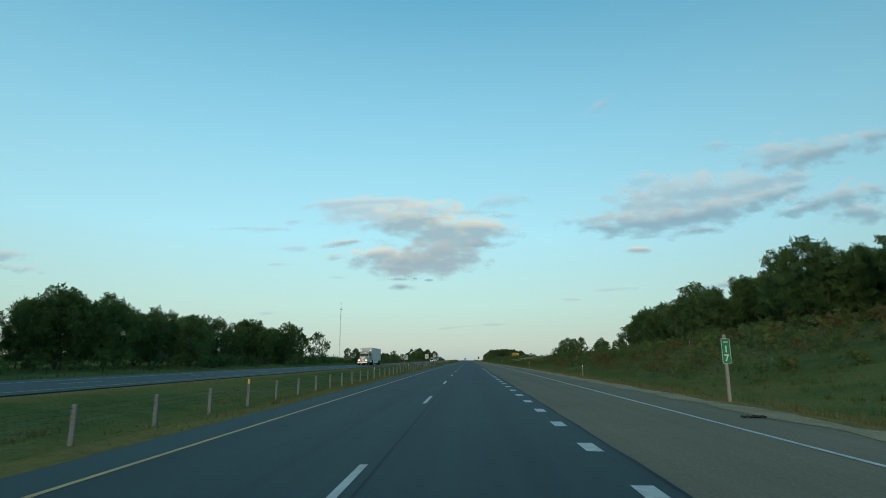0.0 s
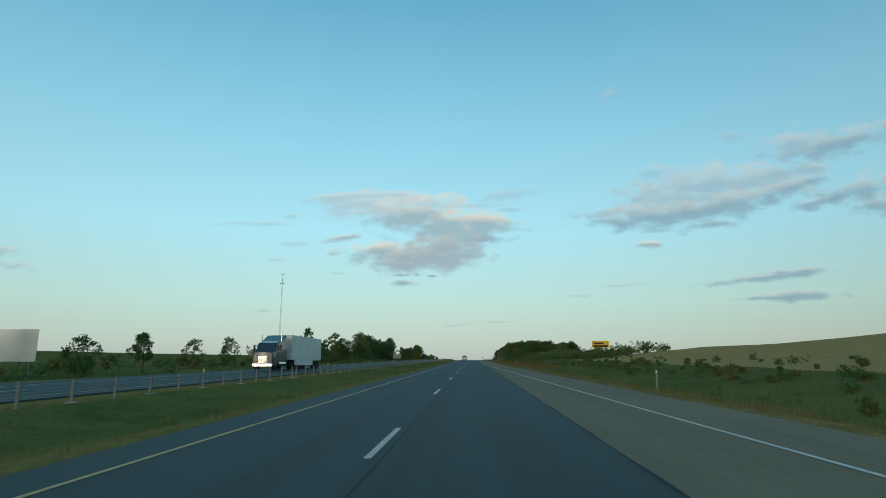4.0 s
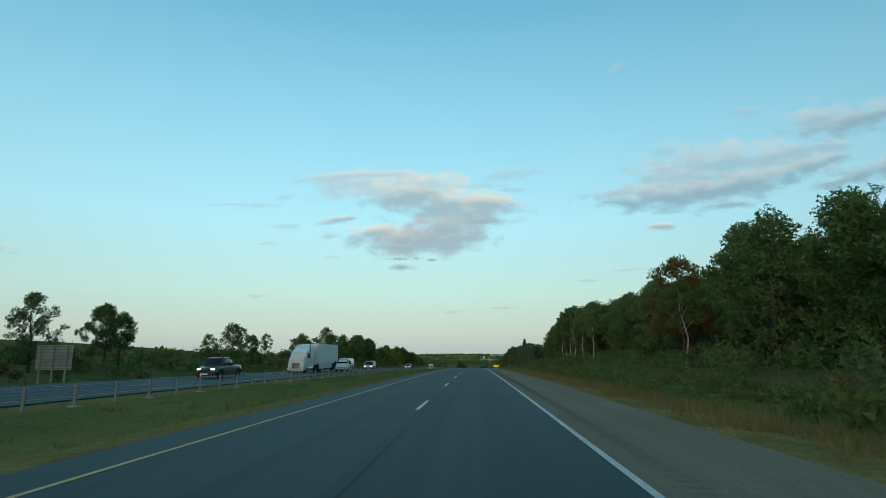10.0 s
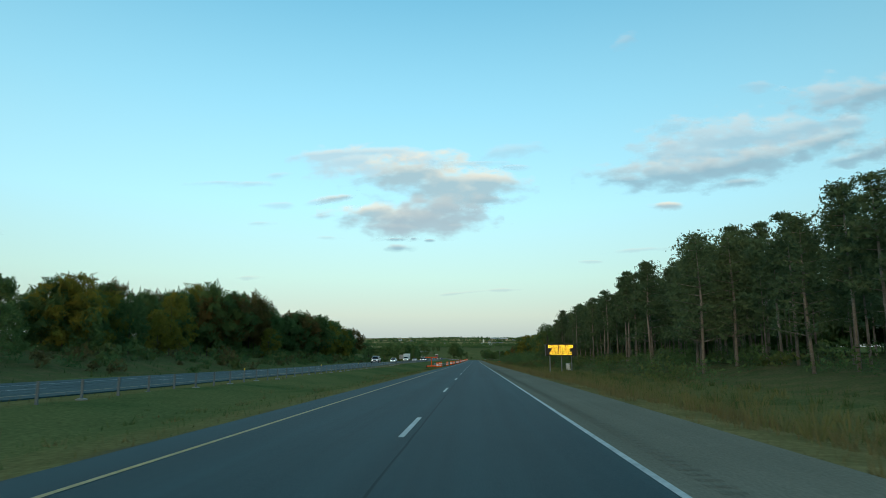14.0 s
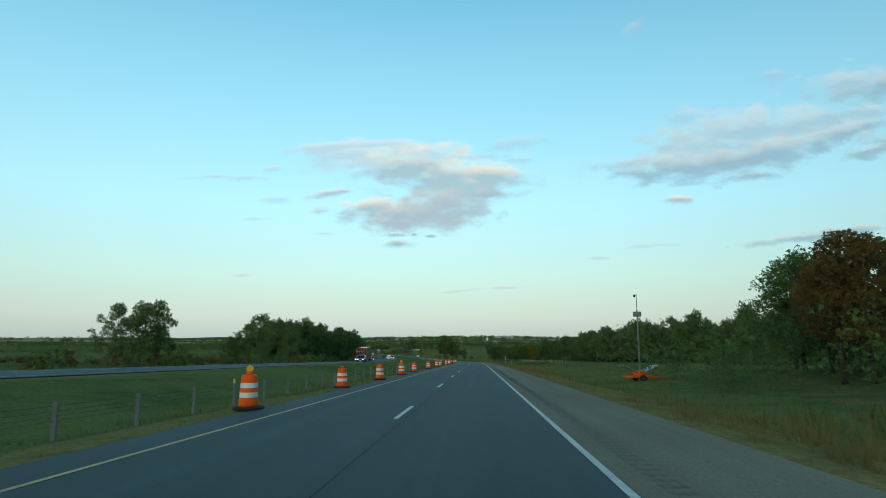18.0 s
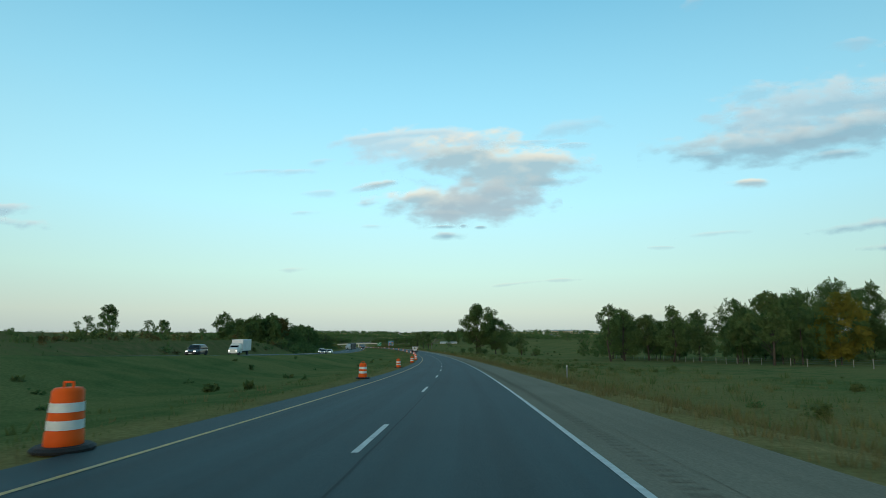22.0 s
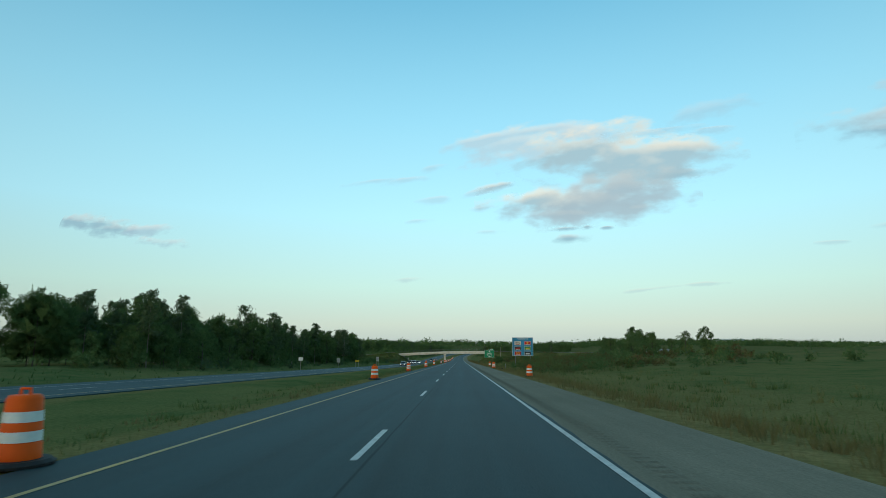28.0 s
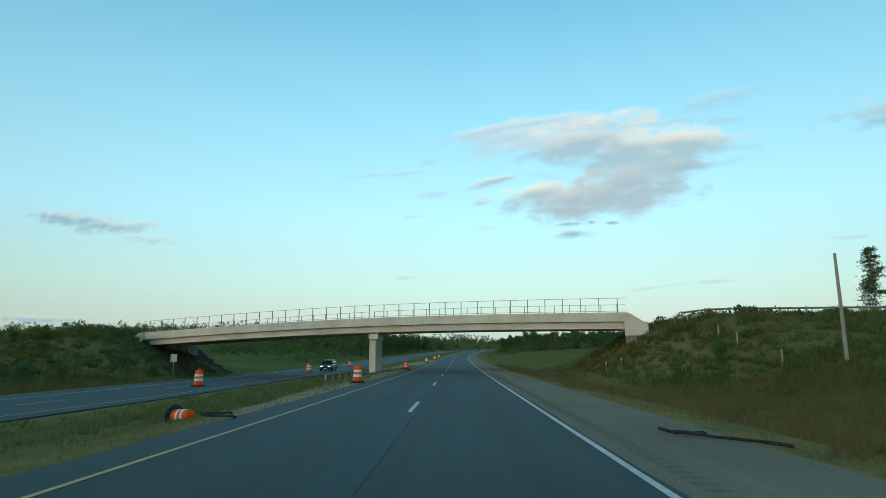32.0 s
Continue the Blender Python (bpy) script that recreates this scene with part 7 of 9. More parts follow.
    for sx in (-1, 1):
        for y0, y1 in ((ys[0], ys[1]), ((ys[1] + ys[2]) / 2 - 0.04, (ys[1] + ys[2]) / 2 + 0.04), (ys[3], ys[2])):
            part("pillar", Geo().tube([(sx * W * 0.90, y0, belt_z), (sx * W * 0.74, y1, H - 0.05)], 0.045, 5), col, ob)
        part("headlight", Geo().box(sx * W * 0.62 - 0.17, f - 0.22, hood - 0.32, sx * W * 0.62 + 0.17, f - 0.02, hood - 0.17, 0.02), HEAD if lit else CHROME, ob, "lit headlight" if lit else "")
        part("tail_light", Geo().box(sx * W * 0.78 - 0.09, b - 0.01, belt_z - 0.3, sx * W * 0.78 + 0.09, b + 0.12, belt_z - 0.08, 0.02), TAIL, ob)
        part("mirror", Geo().box(sx * (W + 0.09) - 0.09, ys[3] - 0.45, belt_z + 0.02, sx * (W + 0.09) + 0.09, ys[3] - 0.32, belt_z + 0.16, 0.02), col, ob)
        part("sill", Geo().box(sx * W - 0.04, b + 1.2, z0 - 0.02, sx * W + 0.02, f - 1.35, z0 + 0.1, 0.01), TRIM, ob)
        for y in (b + 0.95, f - 0.95):
            wheel(ob, sx * (W - 0.1), y, rw)
            part("wheel_arch", Geo().tube([(sx * (W + 0.012), y + (rw + 0.08) * math.cos(a), rw + (rw + 0.08) * math.sin(a)) for a in np.linspace(0, math.pi, 9)], 0.045, 4), TRIM, ob)
    part("grille", Geo().box(-0.5, f - 0.06, hood - 0.52, 0.5, f + 0.01, hood - 0.3, 0.015), TRIM, ob)
    part("front_bumper", Geo().box(-W * 0.86, f - 0.2, z0, W * 0.86, f + 0.06, z0 + 0.22, 0.04), TRIM if kind in ("suv", "pickup") else col, ob)
    part("rear_bumper", Geo().box(-W * 0.88, b - 0.06, z0 + 0.08, W * 0.88, b + 0.15, z0 + 0.3, 0.04), TRIM, ob)
    part("number_plate", Geo().box(-0.26, f + 0.06, z0 + 0.08, 0.26, f + 0.075, z0 + 0.2), SIGN_W, ob)
    if kind == "pickup":
        part("bed", Geo().box(-W * 0.8, b + 0.15, belt_z - 0.02, W * 0.8, -0.8, belt_z + 0.012), TRIM, ob)
    return ob


def lane(s, inner):
    """Pose in one of the oncoming lanes."""
    return at(s, float(opp_u(s)) + (1.83 if inner else -1.83), float(opp_h(s)) + 0.004, 180 + math.degrees(math.atan2(float(opp_u(s + 5) - opp_u(s - 5)), 10)) * -1)


def semi(m, cab_col, box_mat, label, flat=False):
    """Tractor with sleeper and box trailer."""
    ob = thing("semi_truck", label, "truck", m, "trucks on the road")
    f = 9.5
    if flat:
        hood = [(f, sec(1.05, 0.5, 1.9, 0.95)), (f - 0.3, sec(1.15, 0.5, 2.2, 1.0)), (f - 0.9, sec(1.18, 0.5, 2.3, 1.05))]
        y1 = f - 0.8
        cab = [(y1, sec(1.15, 0.7, 2.2, 1.05)), (y1 - 0.55, sec(1.2, 0.7, 3.0, 1.08)), (y1 - 1.6, sec(1.22, 0.7, 3.25, 1.12)), (y1 - 3.3, sec(1.25, 0.7, 3.95, 1.15)), (y1 - 3.5, sec(1.25, 0.7, 3.95, 1.15))]
    else:
        # long square nose, upright screen, low sleeper
        hood = [(f, sec(0.60, 0.72, 1.86, 0.58, 0.05)), (f - 0.06, sec(0.62, 0.70, 1.9, 0.60, 0.06)), (f - 1.2, sec(0.76, 0.70, 2.0, 0.72, 0.07)), (f - 2.2, sec(0.98, 0.70, 2.12, 0.90, 0.07))]
        y1 = f - 2.15
        cab = [(y1, sec(1.08, 0.7, 2.15, 1.04, 0.05)), (y1 - 0.5, sec(1.10, 0.7, 2.95, 1.02, 0.08)), (y1 - 1.5, sec(1.10, 0.7, 3.05, 1.02, 0.08)), (y1 - 1.6, sec(1.2, 0.7, 3.12, 1.1, 0.08)), (y1 - 3.2, sec(1.2, 0.7, 3.2, 1.1, 0.08))]
        part("sun_visor", Geo().box(-1.0, y1 - 0.5, 2.86, 1.0, y1 - 0.1, 2.92, 0.01), CHROME, ob)
        for x in (-0.7, -0.35, 0.0, 0.35, 0.7):
            part("roof_marker", Geo().box(x - 0.05, y1 - 0.6, 2.98, x + 0.05, y1 - 0.48, 3.05), mat("amber_marker", (0.8, 0.3, 0.04), 0.4) if x == -0.7 else bpy.data.materials["amber_marker"], ob, "small amber marker lamp")
        part("stripe", Geo().box(-1.21, y1 - 3.1, 1.5, -1.195, y1 - 1.7, 1.62).box(1.195, y1 - 3.1, 1.5, 1.21, y1 - 1.7, 1.62).box(-1.115, y1 - 1.4, 1.5, -1.085, y1 - 0.2, 1.62).box(1.085, y1 - 1.4, 1.5, 1.115, y1 - 0.2, 1.62), PD, ob, "dark stripe along cab and sleeper")
    part("hood", rings(hood), cab_col, ob)
    part("cab", rings(cab), cab_col, ob)
    part("windshield", Geo().add([(-1.0, y1 + 0.05, 2.12), (1.0, y1 + 0.05, 2.12), (0.92, y1 - 0.52, 2.92), (-0.92, y1 - 0.52, 2.92), (-1.0, y1 - 0.05, 2.12), (1.0, y1 - 0.05, 2.12), (0.92, y1 - 0.6, 2.9), (-0.92, y1 - 0.6, 2.9)],
                                 [(0, 1, 2, 3), (7, 6, 5, 4), (0, 4, 5, 1), (1, 5, 6, 2), (2, 6, 7, 3), (3, 7, 4, 0)]), GLASS, ob, "dark windshield")
    part("grille", Geo().box(-0.52, f - 0.05, 0.78, 0.52, f + 0.05, 1.75 if not flat else 1.5, 0.03), CHROME, ob, "chrome grille")
    bars_g = Geo()
    for i in range(11):
        bars_g.box(-0.46 + i * 0.088, f + 0.045, 0.84, -0.42 + i * 0.088, f + 0.062, 1.68 if not flat else 1.44)
    part("grille_bars", bars_g, TRIM, ob)
    part("bumper", Geo().box(-1.15, f - 0.2, 0.35, 1.15, f + 0.12, 0.75, 0.05), CHROME, ob)
    for sx in (-1, 1):
        part("side_window", Geo().box(sx * 1.2 - 0.03, y1 - 1.5, 2.15, sx * 1.2 + 0.03, y1 - 0.7, 2.8, 0.01), GLASS, ob)
        part("headlight", Geo().box(sx * 0.85 - 0.16, f - 0.2, 0.95, sx * 0.85 + 0.16, f - 0.02, 1.2, 0.03), HEAD, ob, "lit headlight")
        part("fuel_tank", Geo().tube([(sx * 0.98, y1 - 3.2, 0.72), (sx * 0.98, y1 - 1.0, 0.72)], 0.3, 12), CHROME, ob)
        part("stack", Geo().tube([(sx * 1.15, y1 - 1.7, 1.2), (sx * 1.15, y1 - 1.7, 4.0)], 0.08, 8), CHROME, ob)
        part("mirror", Geo().box(sx * 1.5 - 0.1, y1 - 0.55, 2.1, sx * 1.5 + 0.1, y1 - 0.42, 2.75, 0.02), TRIM, ob)
        wheel(ob, sx * 1.0, f - 1.1, 0.5, 0.3)
        for y in (f - 6.4, f - 7.7, -8.2, -6.9):
            wheel(ob, sx * 0.95, y, 0.5, 0.55)
        part("side_skirt", Geo().box(sx * 1.22 - 0.02, -5.6, 0.5, sx * 1.22 + 0.02, 2.2, 1.15), box_mat, ob)
        part("fender", Geo().tube([(sx * 1.0, f - 1.1 + 0.62 * math.cos(a), 0.5 + 0.62 * math.sin(a)) for a in np.linspace(0, math.pi, 9)], 0.12, 5), cab_col, ob)
    part("trailer_box", Geo().box(-1.28, -9.5, 1.15, 1.28, f - 5.9, 4.1, 0.03), box_mat, ob, "long box trailer")
    part("frame", Geo().box(-0.5, -9.3, 0.75, 0.5, f - 1.0, 1.12), TRIM, ob)
    part("rear_guard", Geo().box(-1.1, -9.5, 0.5, 1.1, -9.42, 0.6), TRIM, ob)
    g = Geo()
    for i in range(24):
        y = -9.3 + i * 0.55
        for sx in (-1.283, 1.283):
            g.box(sx - 0.006, y, 1.2, sx + 0.006, y + 0.03, 4.05)
    part("trailer_seams", g, box_mat, ob)
    return ob


VAN_GLASS = mat("privacy_glass", (0.010, 0.011, 0.010), 0.05, vary=0.02, grain=5, spec=0.12)
LENS = mat("red_orange_lens", (0.50, 0.025, 0.008), 0.25, vary=0.08, grain=60, spec=0.2)
CLEAR_LENS = mat("clear_lens", (0.28, 0.28, 0.27), 0.2, vary=0.2, grain=50)
# blue-grey that paints the road's reflection on the white lower sides
VAN_LOW = paint("van_road_reflection", (0.075, 0.10, 0.125))


def van_section(w, z0, z1, top, r):
    """Half-round-cornered panel van section with sides leaning in above the belt."""
    half = [(w * 0.9, z0), (w * 0.97, z0 + 0.06), (w, z0 + 0.25), (w, z0 + 0.45 * (z1 - z0)), (w - (w - top) * 0.30, z0 + 0.62 * (z1 - z0)), (w - (w - top) * 0.68, z0 + 0.80 * (z1 - z0))]
    half += [(top - r + r * math.cos(q), z1 - r + r * math.sin(q)) for q in np.linspace(0.05, math.pi / 2, 6)]
    return half + [(-x, z) for x, z in reversed(half)]


def cargo_van(m, label):
    """White panel van with dark lower doors and tinted rear windows."""
    ob = thing("cargo_van", label, "van", m)
    W, H, Z0 = 1.0, 2.04, 0.42
    TOP = 0.86

    def side_x(z):
        return float(np.interp((z - Z0) / (H - Z0), [0, 0.45, 0.62, 0.80, 0.92], [W, W, W - (W - TOP) * 0.30, W - (W - TOP) * 0.68, TOP]))

    def slab(sx, outline, out, thick=0.03):
        """A plate on the leaning side, outline in (y, z)."""
        n = len(outline)
        v = [(sx * (side_x(z) + o), y, z) for o in (out - thick, out) for y, z in outline]
        return Geo().add(v, [(i, (i + 1) % n, n + (i + 1) % n, n + i) for i in range(n)] + [tuple(range(n)), tuple(range(2 * n - 1, n - 1, -1))])

    st = [(0.0, van_section(W * 0.93, 0.46, H - 0.10, TOP * 0.93, 0.16)), (0.03, van_section(W * 0.965, 0.44, H - 0.05, TOP * 0.965, 0.17)), (0.10, van_section(W * 0.99, Z0, H - 0.015, TOP * 0.99, 0.18)), (0.25, van_section(W, Z0, H, TOP, 0.18)),
          (2.8, van_section(W, Z0, H + 0.02, TOP, 0.18)), (3.5, van_section(W, Z0, H - 0.01, TOP * 0.98, 0.2)), (3.9, van_section(W, Z0, H - 0.13, TOP * 0.95, 0.2)), (4.3, van_section(W, Z0, H - 0.42, TOP * 0.97, 0.18)),
          (4.65, van_section(W, Z0, 1.34, TOP * 1.02, 0.14)), (5.15, van_section(W * 0.96, Z0, 1.18, 0.82, 0.14)), (5.4, van_section(W * 0.86, 0.46, 0.98, 0.72, 0.12)), (5.5, van_section(W * 0.74, 0.5, 0.86, 0.62, 0.1))]
    part("body", rings(st), PW, ob, "white painted body", smooth_="soft")
    for sx in (-1, 1):
        rim_ = [(0.82, 0.72), (0.90, 0.78), (0.905, 1.25), (0.87, 1.62), (0.835, 1.84), (0.80, 1.91), (0.73, 1.945)]
        d = part("rear_door", Geo().extrude([(sx * 0.005, 0.72)] + [(sx * x, z) for x, z in rim_] + [(sx * 0.005, 1.95)], -0.022, 0.02), PW, ob, "white rear door")
        part("door_window", Geo().extrude([(sx * 0.008, 1.335), (sx * 0.50, 1.34), (sx * 0.64, 1.375), (sx * 0.71, 1.45), (sx * 0.745, 1.56), (sx * 0.74, 1.83), (sx * 0.715, 1.88), (sx * 0.66, 1.90), (sx * 0.008, 1.90)], -0.03, -0.02), VAN_GLASS, d, "dark rear window")
        part("lower_door", Geo().box(min(sx * 0.006, sx * 0.90), -0.05, 0.44, max(sx * 0.006, sx * 0.90), 0.0, 0.722, 0.012), TRIM, d, "dark lower door")
        for z in (1.64, 0.98):
            part("hinge", Geo().box(sx * 0.905 - 0.05, -0.045, z - 0.035, sx * 0.905 + 0.04, 0.03, z + 0.035, 0.012), BOX_W, d)
        t = part("tail_light", Geo().extrude([(sx * 0.885, 1.13), (sx * 0.875, 1.34), (sx * 0.905, 1.44), (sx * 0.975, 1.47), (sx * 1.005, 1.43), (sx * 1.012, 1.13)], -0.03, 0.20), LENS, ob, "tall red and orange tail lamp")
        part("reverse_lens", Geo().extrude([(sx * 0.89, 0.94), (sx * 0.886, 1.126), (sx * 1.01, 1.126), (sx * 1.01, 0.94)], -0.027, 0.19), CLEAR_LENS, t, "clear grey lens")
        part("lower_lens", Geo().extrude([(sx * 0.90, 0.79), (sx * 0.89, 0.936), (sx * 1.012, 0.936), (sx * 1.008, 0.79)], -0.03, 0.19), LENS, t)
        part("reflector", Geo().box(sx * 0.54 - 0.085, -0.135, 0.375, sx * 0.54 + 0.085, -0.12, 0.425), LENS, ob)
        panel_ = [(0.42, 1.44), (2.75, 1.40), (2.72, 1.86), (0.50, 1.89)]
        part("pressed_panel", slab(sx, panel_, -0.012), PW, ob, "pressed panel in the side")
        part("panel_edge", Geo().tube([(sx * (side_x(z) + 0.003), y, z) for y, z in panel_ + panel_[:1]], 0.011, 4), PG, ob)
        part("slide_rail", slab(sx, [(0.14, 1.315), (1.35, 1.315), (1.35, 1.345), (0.14, 1.345)], 0.01), TRIM, ob, "dark sliding door rail")
        for y in (1.55, 2.85, 4.05):
            part("door_seam", slab(sx, [(y, 0.55), (y + 0.012, 0.55), (y + 0.012, 1.30), (y, 1.30)], 0.003), PG, ob)
        # strip over the white side, coloured as if it mirrored the road
        part("lower_body", slab(sx, [(0.22, 0.46), (4.9, 0.46), (4.9, 0.70), (0.22, 0.70)], 0.006), VAN_LOW, ob, "lower side coloured blue-grey like the road's reflection")
        part("sill", Geo().box(sx * W - 0.05, 1.5, 0.34, sx * W + 0.02, 4.0, 0.47, 0.02), BOX_W, ob)
        part("side_window", slab(sx, [(2.95, 1.30), (4.25, 1.30), (4.12, 1.45), (3.75, 1.80), (3.0, 1.84)], 0.006), VAN_GLASS, ob, "dark cab window")
        mi = part("mirror", Geo().box(sx * 1.15 - 0.12, 4.12, 1.24, sx * 1.15 + 0.12, 4.28, 1.64, 0.03), TRIM, ob, "black door mirror")
        part("mirror_glass", Geo().add([(sx * 1.15 + a, 4.10 + y, z) for y in (0, 0.02) for a, z in ((-0.095, 1.29), (0.095, 1.29), (0.095, 1.60), (-0.095, 1.60))], [(0, 1, 2, 3), (7, 6, 5, 4), (0, 4, 5, 1), (1, 5, 6, 2), (2, 6, 7, 3), (3, 7, 4, 0)]), CHROME, mi, "mirror glass")
        part("mirror_arm", Geo().tube([(sx * 0.96, 4.18, 1.36), (sx * 1.08, 4.2, 1.40)], 0.035, 6), TRIM, mi)
        for y in (2.62, 3.05):
            part("door_handle", slab(sx, [(y, 1.17), (y + 0.2, 1.17), (y + 0.2, 1.215), (y, 1.215)], 0.03, 0.04), TRIM, ob)
        for y in (0.95, 4.45):
            part("arch_liner", Geo().tube([(sx * (W - 0.22), y, 0.40), (sx * (W + 0.006), y, 0.40)], 0.43, 22), TRIM, ob, "dark wheel arch")
            wheel(ob, sx * (W - 0.10), y, 0.35, 0.24)
            part("wheel_lip", Geo().tube([(sx * (W + 0.008), y + 0.45 * math.cos(q), 0.40 + 0.45 * math.sin(q)) for q in np.linspace(0.05, math.pi - 0.05, 16)], 0.03, 5), PW, ob)
    part("rear_bumper", Geo().box(-W + 0.01, -0.12, 0.31, W - 0.01, 0.24, 0.465, 0.05), TRIM, ob, "dark plastic rear bumper")
    pl = part("number_plate", Geo().box(0.165, -0.072, 0.50, 0.50, -0.052, 0.68, 0.006), SIGN_W, ob, "white number plate")
    bars(pl, BLACK, [(0.20, 0.31, 0.545, 0.625), (0.335, 0.465, 0.545, 0.625)], y=-0.0735)
    part("high_brake_light", Geo().box(-0.15, -0.02, 1.955, 0.18, 0.06, 1.99, 0.01), TAIL, ob, "red brake lamp over the doors")
    part("door_handle", Geo().box(0.06, -0.05, 1.165, 0.29, -0.022, 1.21, 0.01), TRIM, ob)
    part("badge", Geo().extrude([(0.41 + 0.075 * math.cos(q), 0.86 + 0.032 * math.sin(q)) for q in np.linspace(0, 6.2832, 16, endpoint=False)], -0.034, -0.022), PG, ob, "plain oval badge")
    part("windshield", Geo().add([(-0.84, 4.66, 1.36), (0.84, 4.66, 1.36), (0.74, 3.78, 1.98), (-0.74, 3.78, 1.98), (-0.84, 4.58, 1.32), (0.84, 4.58, 1.32), (0.74, 3.7, 1.94), (-0.74, 3.7, 1.94)],
                                 [(0, 1, 2, 3), (7, 6, 5, 4), (0, 4, 5, 1), (1, 5, 6, 2), (2, 6, 7, 3), (3, 7, 4, 0)]), VAN_GLASS, ob)
    part("exhaust", Geo().tube([(0.55, -0.05, 0.27), (0.55, 0.6, 0.29)], 0.035, 8), TRIM, ob)
    return ob


def camper_truck(m, label):
    """White crew-cab pickup carrying a white slide-in camper."""
    ob = thing("camper_truck", label, "camper truck", m)
    W = 1.0
    bed = rings([(0.0, sec(W * 0.97, 0.78, 1.42, W * 0.95, 0.05)), (0.08, sec(W, 0.72, 1.45, W * 0.97, 0.06)), (2.35, sec(W, 0.72, 1.45, W * 0.97, 0.06))])
    part("bed", bed, PW, ob, "white pickup bed")
    part("cab", rings([(2.38, sec(W, 0.62, 1.48, W * 0.96, 0.06)), (4.6, sec(W, 0.62, 1.46, W * 0.96, 0.06)), (5.7, sec(W * 0.98, 0.7, 1.40, W * 0.9, 0.08)), (5.95, sec(W * 0.9, 0.75, 1.2, W * 0.8, 0.06))]), PW, ob, "white crew cab")
    part("cab_glass", rings([(2.45, sec(W * 0.92, 1.42, 1.5, W * 0.86, 0.02)), (2.6, sec(W * 0.93, 1.42, 1.96, W * 0.76, 0.06)), (3.9, sec(W * 0.93, 1.42, 1.95, W * 0.76, 0.06)), (4.75, sec(W * 0.9, 1.42, 1.48, W * 0.86, 0.02))]), GLASS, ob, "dark cab glass")
    part("cab_roof", rings([(2.5, sec(W * 0.78, 1.92, 1.98, W * 0.72, 0.02)), (4.0, sec(W * 0.78, 1.92, 1.98, W * 0.72, 0.02))]), PW, ob)
    for sx in (-1, 1):
        for y0, y1 in ((2.5, 2.62), (3.42, 3.45), (4.72, 3.95)):
            part("pillar", Geo().tube([(sx * 0.93, y0, 1.45), (sx * 0.78, y1, 1.95)], 0.045, 5), PW, ob)
        t = part("tail_light", Geo().box(sx * 0.91 - 0.11, -0.04, 1.0, sx * 0.91 + 0.10, 0.12, 1.38, 0.03), TAIL, ob, "red tail lamp")
        part("brake_bulb", Geo().box(sx * 0.91 - 0.02, -0.047, 1.2, sx * 0.91 + 0.005, -0.038, 1.31), BRAKE, t, "lit brake bulb")
        part("reverse_lens", Geo().box(sx * 0.91 - 0.07, -0.047, 1.04, sx * 0.91 + 0.06, -0.038, 1.1), SIGN_W, t)
        for y in (1.15, 4.95):
            wheel(ob, sx * (W - 0.06), y, 0.47, 0.36, TRIM, True)
            part("fender_flare", Geo().tube([(sx * (W + 0.03), y + 0.58 * math.cos(a), 0.5 + 0.58 * math.sin(a)) for a in np.linspace(-0.15, math.pi + 0.15, 12)], 0.075, 6), TRIM, ob, "black fender flare")
        part("side_step", Geo().tube([(sx * 1.02, 2.0, 0.55), (sx * 1.04, 4.2, 0.55)], 0.045, 6), TRIM, ob)
        for y in (2.4, 3.4, 4.1):
            part("step_pad", Geo().box(sx * 1.08 - 0.12, y - 0.18, 0.42, sx * 1.08 + 0.12, y + 0.18, 0.46, 0.01), TRIM, ob)
        part("mirror", Geo().box(sx * 1.26 - 0.13, 4.15, 1.46, sx * 1.26 + 0.13, 4.3, 1.7, 0.03), TRIM, ob, "black tow mirror")
        for y in (2.62, 3.5):
            part("door_handle", Geo().box(sx * 1.0 - 0.02, y, 1.28, sx * 1.0 + 0.025, y + 0.2, 1.33, 0.008), TRIM, ob)
        for y in (2.42, 3.4, 4.45):
            part("door_seam", Geo().box(sx * 0.999 - 0.004, y, 0.75, sx * 0.999 + 0.004, y + 0.012, 1.42), TRIM, ob)
    part("rear_bumper", Geo().extrude([(-1.02, 0.62), (1.02, 0.62), (1.02, 0.86), (0.45, 0.86), (0.4, 0.78), (-0.4, 0.78), (-0.45, 0.86), (-1.02, 0.86)], -0.22, 0.02), TRIM, ob, "heavy dark rear bumper")
    pl = part("number_plate", Geo().box(-0.17, -0.245, 0.70, 0.17, -0.225, 0.86), SIGN_W, ob, "white number plate")
    bars(pl, PN, [(-0.13, -0.03, 0.745, 0.80), (0.01, 0.13, 0.745, 0.80)], y=-0.246)
    bars(pl, RED, [(-0.12, 0.12, 0.825, 0.84)], y=-0.246, name="plate_heading")
    part("tow_hitch", Geo().box(-0.06, -0.35, 0.5, 0.06, 0.2, 0.6, 0.01), TRIM, ob)
    part("axle", Geo().tube([(-0.9, 1.15, 0.46), (0.9, 1.15, 0.46)], 0.07, 8).lathe([(0.16, 0.34), (0.16, 0.58)], 10, (0.1, 1.15)), TRIM, ob)
    part("exhaust", Geo().tube([(0.45, 1.2, 0.55), (0.62, 0.1, 0.52)], 0.05, 8), CONC, ob, "tan exhaust pipe")
    part("bed_sill", Geo().box(-0.98, -0.06, 0.86, 0.98, 0.0, 0.93, 0.01), PW, ob)
    # the camper
    x0, x1, z0, z1 = -1.02, 1.035, 0.95, 2.42
    box = part("camper_box", Geo().box(-0.86, -0.02, 0.95, 0.82, 2.3, 1.52, 0.01).box(x0, -0.02, 1.50, x1, 2.35, z1, 0.015), PW, ob, "white ribbed camper body")
    sides = Geo()
